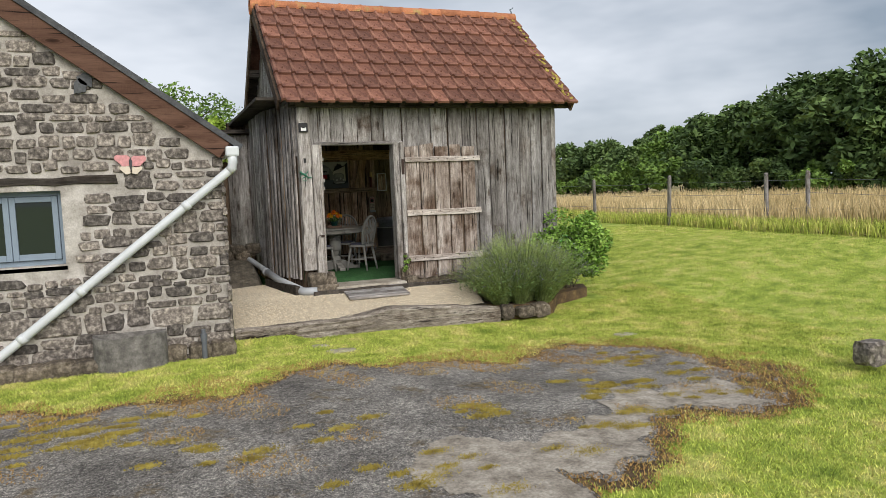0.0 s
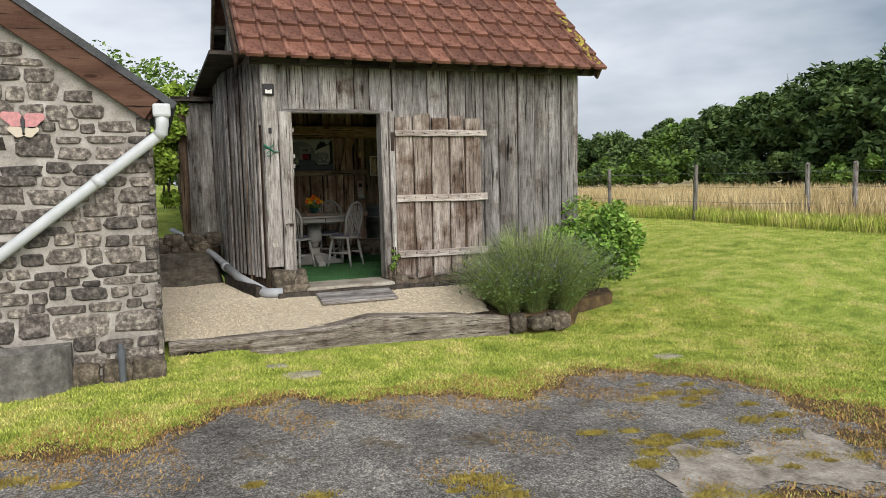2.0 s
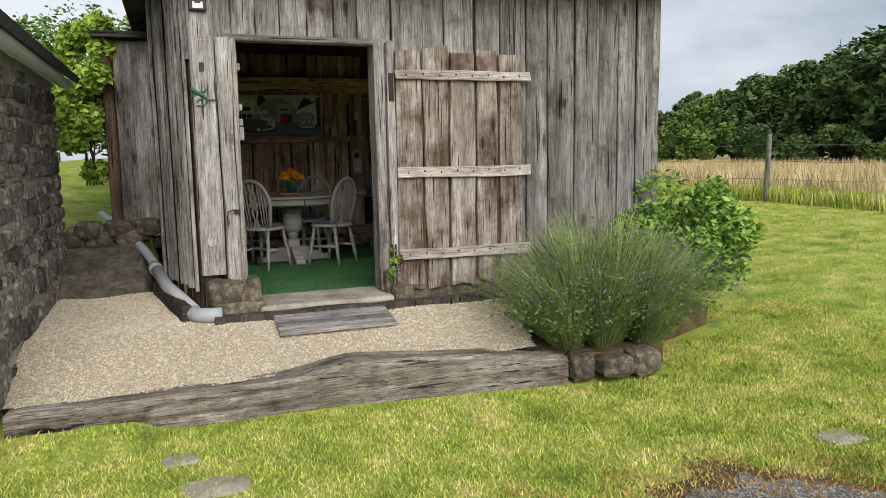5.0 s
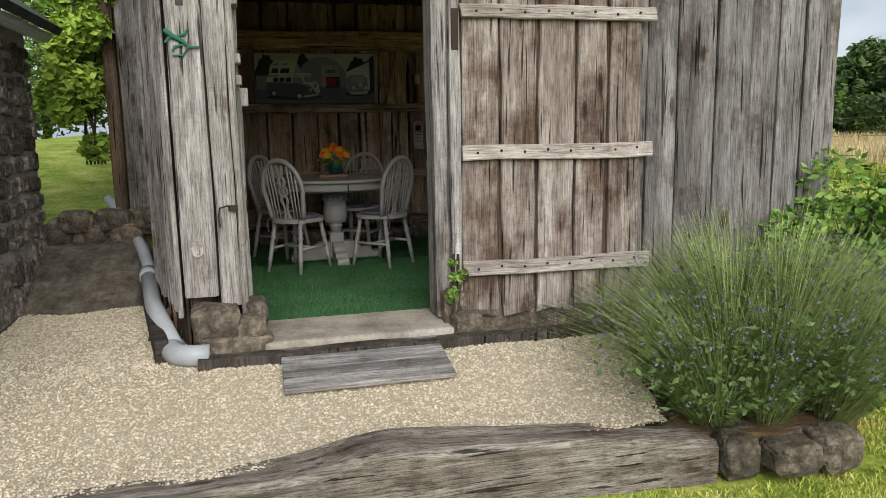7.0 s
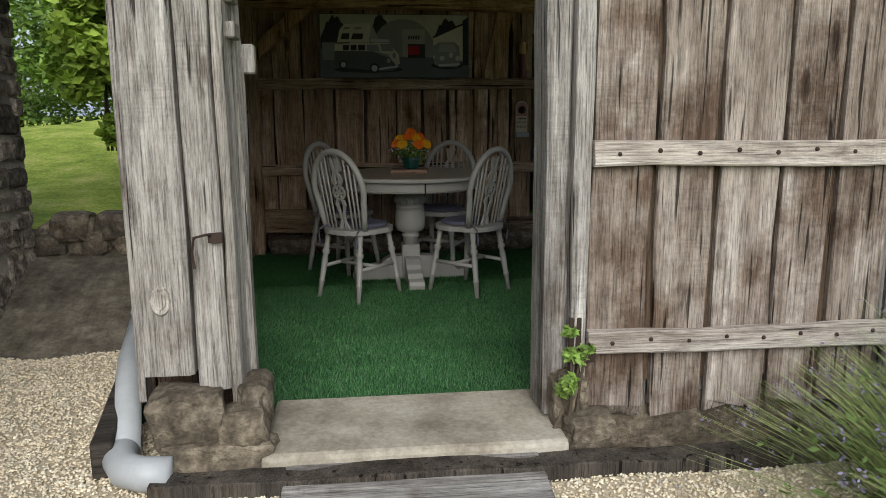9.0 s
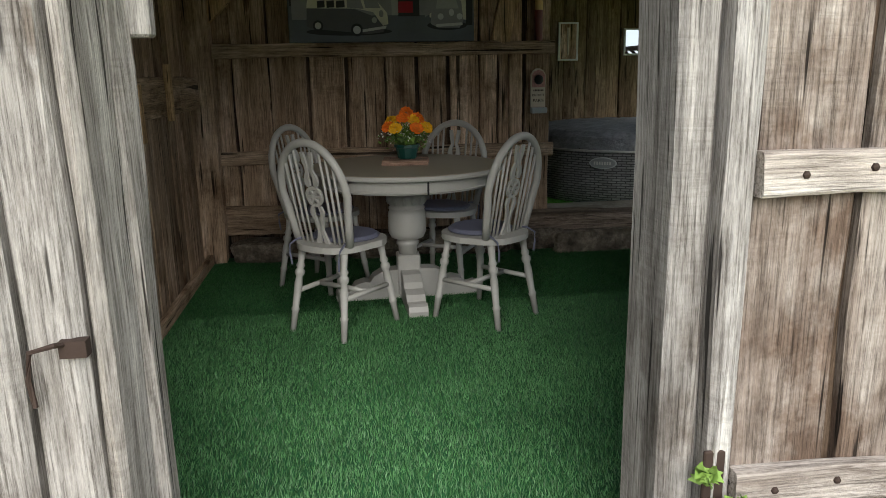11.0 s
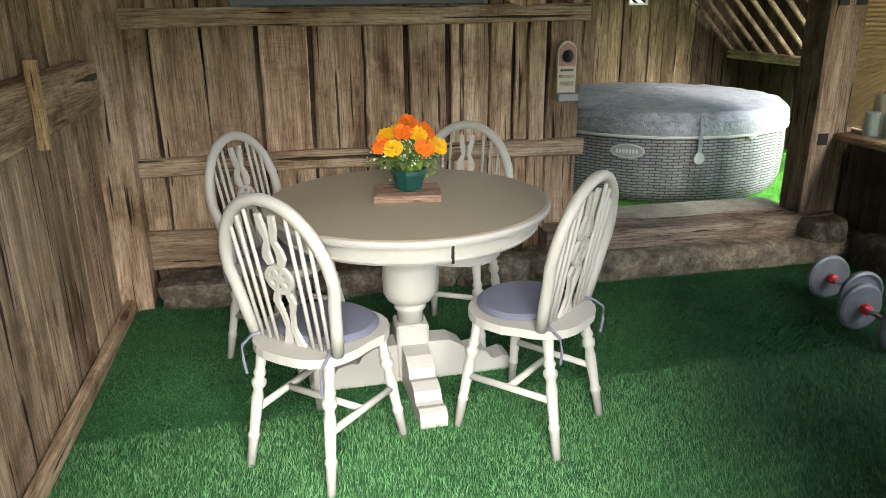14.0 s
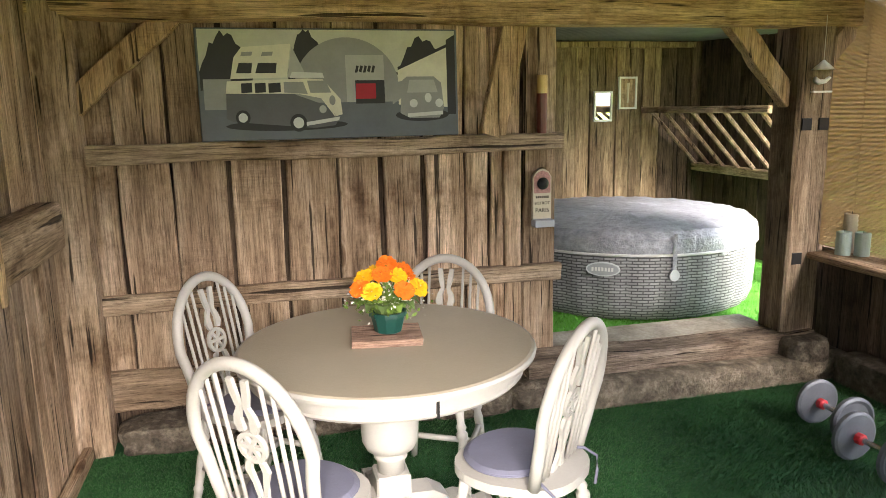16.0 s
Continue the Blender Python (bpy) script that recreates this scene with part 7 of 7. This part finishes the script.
while tufts < 130:
    x, y = mossy.choice(beds)
    x, y = x + mossy.gauss(0, 0.3), y + mossy.gauss(0, 0.16)
    if not on_tarmac(np.array([x]), np.array([y]), -0.06)[0]:
        continue
    s = mossy.uniform(0.03, 0.09)
    k = int(120 + 2600 * s)
    p_ = gen.normal(size=(k, 2)) * [s * 0.8, s * 0.45] + [x, y]
    v, f = blades(gen, np.stack([p_[:, 0], p_[:, 1], ground_z(p_[:, 0], p_[:, 1]) + 0.01], 1), 0.018, 0.008, 1.3)
    mv.append(v), mf.append(f + off)
    off += len(v)
    tufts += 1
tagged(soup("moss", np.concatenate(mv), np.concatenate(mf), moss_mat), "yellow-green moss growing on the tarmac", "moss", kind="stuff")
boulder("field_stone", 6.4, 4.1, -0.02, 0.16, 0.13, 0.13, stone_mat, 201, "rounded grey stone in the grass", "stone")
for i, (x, y, s) in enumerate(((2.0, 7.05, 0.16), (1.85, 7.45, 0.1), (5.4, 6.6, 0.14))):
    o = boulder("stepping_stone", x, y, float(ground_z(x, y)) + 0.004, s, s * 0.7, 0.012, slab_mat, 210 + i, "flat stone sunk in the lawn", "stone", group="sunk stones")

# ---- hay field, fence, trees ----
n = 70000
d_ = gen.exponential(6.0, n)
s_ = gen.uniform(-12, 34, n)
hx, hy = 13.4 + d_ + 0.05 * np.abs(s_ - 14), s_
v, f = blades(gen, np.stack([hx, hy, ground_z(hx, hy)], 1), 0.62, 0.022, 0.35)
tagged(soup("hay", v, f, hay_mat), "tall golden unmown hay", "hay", kind="stuff")
n = 26000
hx, hy = gen.uniform(12.6, 13.5, n), gen.uniform(-8, 30, n)
hx = hx + 0.05 * np.abs(hy - 14)
v, f = blades(gen, np.stack([hx, hy, ground_z(hx, hy)], 1), 0.32, 0.014, 0.5)
tagged(soup("rough_grass", v, f, blade_mat), "longer green grass under the fence", "grass", kind="stuff")
fposts = [(13.9, 25.5), (13.2, 18.9), (12.75, 14.8), (13.75, 12.5), (14.4, 11.9), (14.6, 7.0), (15.0, 2.0)]
fence = base("wire_fence", pose(12.75, 14.8, 0.3), "weathered post and wire field fence", "fence")
for i, (x, y) in enumerate(fposts):
    z = float(ground_z(x, y))
    bm = lathe(bmesh.new(), [(0.055, -0.2), (0.052, 0.6), (0.05, 1.28), (0.03, 1.31)], 9, Matrix.Translation((x, y, z)) @ Matrix.Rotation(0.03 * math.sin(i * 4), 4, "X"))
    under(part("post", bm, grey_wood_z), fence)
for h_ in (0.45, 0.8, 1.12):
    for (x0, y0), (x1, y1) in zip(fposts, fposts[1:]):
        z0, z1 = float(ground_z(x0, y0)) + h_, float(ground_z(x1, y1)) + h_
        under(part("wire", tube(bmesh.new(), [(x0, y0, z0), ((x0 + x1) / 2, (y0 + y1) / 2, (z0 + z1) / 2 - 0.03), (x1, y1, z1)], 0.004, 4), steel_mat), fence)


def tree(cx, cy, h, r_, seed, mat, leaves=9000, size=0.2, label="broad dark green deciduous tree", low=0.08):
    """A tapered trunk with limbs; the crown is many leaf clumps with gaps."""
    g = np.random.default_rng(seed)
    z = float(ground_z(cx, cy))
    ob = base("tree", pose(cx, cy, z), label, "tree")
    tr = tube(bmesh.new(), [(cx, cy, z - 0.2), (cx + 0.1, cy, z + h * 0.3), (cx, cy + 0.1, z + h * 0.75)], 0.03 * h, 8, 0.35)
    clumps = int(44 + r_ * 6)
    u = g.normal(size=(clumps, 3))
    u /= np.linalg.norm(u, axis=1)[:, None]
    cl = u * (g.uniform(0.35, 1.0, clumps) ** 0.5)[:, None]
    cl[:, 2] = cl[:, 2] * 0.5 + 0.5
    taper = np.sqrt(np.clip(1.05 - (cl[:, 2] - 0.42) ** 2 * 2.0, 0.15, 1))
    cl = np.stack([cx + cl[:, 0] * r_ * taper, cy + cl[:, 1] * r_ * taper, z + h * (low + (0.95 - low) * cl[:, 2])], 1)
    for k in range(7):
        tube(tr, [(cx, cy, z + h * (0.2 + 0.06 * k)), tuple((np.array([cx, cy, z + h * 0.45]) + cl[k]) / 2), tuple(cl[k])], 0.011 * h, 5, 0.3)
    under(part("trunk", tr, bark_mat), ob)
    per = leaves // clumps
    pts = []
    for c in cl:
        d = g.normal(size=(per, 3))
        d /= np.linalg.norm(d, axis=1)[:, None]
        pts.append(c + d * (g.uniform(0.2, 1.0, per) ** 0.45)[:, None] * r_ * g.uniform(0.16, 0.3) * [1, 1, 0.75])
    v, f = leaf_cards(g, np.concatenate(pts), size, 1.2)
    under(soup("crown", v, f, mat), ob)["kind"] = "stuff"
    return ob


# directions from the start, degrees right of ahead, with distance, height and spread
for i, (az, dist, h, r_, mt) in enumerate(((37.5, 70, 6.8, 4.2, leaf_dark), (34.5, 75, 7.0, 4.5, leaf_dark), (40.5, 62, 7.4, 4.2, leaf_mid), (43, 55, 8.2, 4.2, leaf_dark), (46, 52, 8.8, 4.4, leaf_dark), (49, 48, 9.4, 4.4, leaf_dark), (53, 44, 9.9, 4.8, leaf_dark), (56.5, 46, 9.6, 5.0, leaf_dark), (60, 46, 9.0, 4.6, leaf_dark), (64, 50, 9.6, 5, leaf_dark), (69, 52, 9.8, 5, leaf_dark), (31, 80, 7.5, 5, leaf_dark), (38.5, 110, 12.5, 4, leaf_dark), (41.8, 90, 10.0, 5, leaf_mid), (28, 85, 7.5, 5.5, leaf_dark))):
    a = radians(az)
    tree(0.18 + dist * math.sin(a), -0.67 + dist * math.cos(a), h * 0.74, r_ * 0.9, 300 + i, mt, 11000, 0.24)
for i, (az, dist, s) in enumerate(((40, 50, 2.6), (43, 47, 2.4), (46.5, 44, 2.2), (50, 41, 2.0), (54, 39, 2.0), (58, 39, 2.0), (37, 58, 2.6), (35, 62, 2.6), (62, 42, 2.2), (33, 66, 2.6))):
    a = radians(az)
    x, y = 0.18 + dist * math.sin(a), -0.67 + dist * math.cos(a)
    shrub("hedge_bush", "dense dark green hedge bush at the field's far edge", "bush", x, y, float(ground_z(x, y)), s * 1.4, s, 3200, 0.17, leaf_dark if i % 3 else leaf_mid, 400 + i, 20)
# behind the house and the lean-to
for i, (x, y, h, r_) in enumerate(((-3.0, 27.0, 6.0, 3.0), (0.5, 30.0, 7.0, 3.4), (-7.0, 29, 7.0, 3.6), (-11, 27, 7, 3.6), (4.5, 32, 7, 3.6))):
    tree(x, y, h * 0.72, r_, 500 + i, leaf_mid, 12000, 0.1, "light green garden tree behind the lawn")
shrub("vine", "bright green vine climbing the lean-to corner", "vine", 1.12, 12.1, 1.25, 0.36, 2.0, 7000, 0.045, leaf_vine, 31)
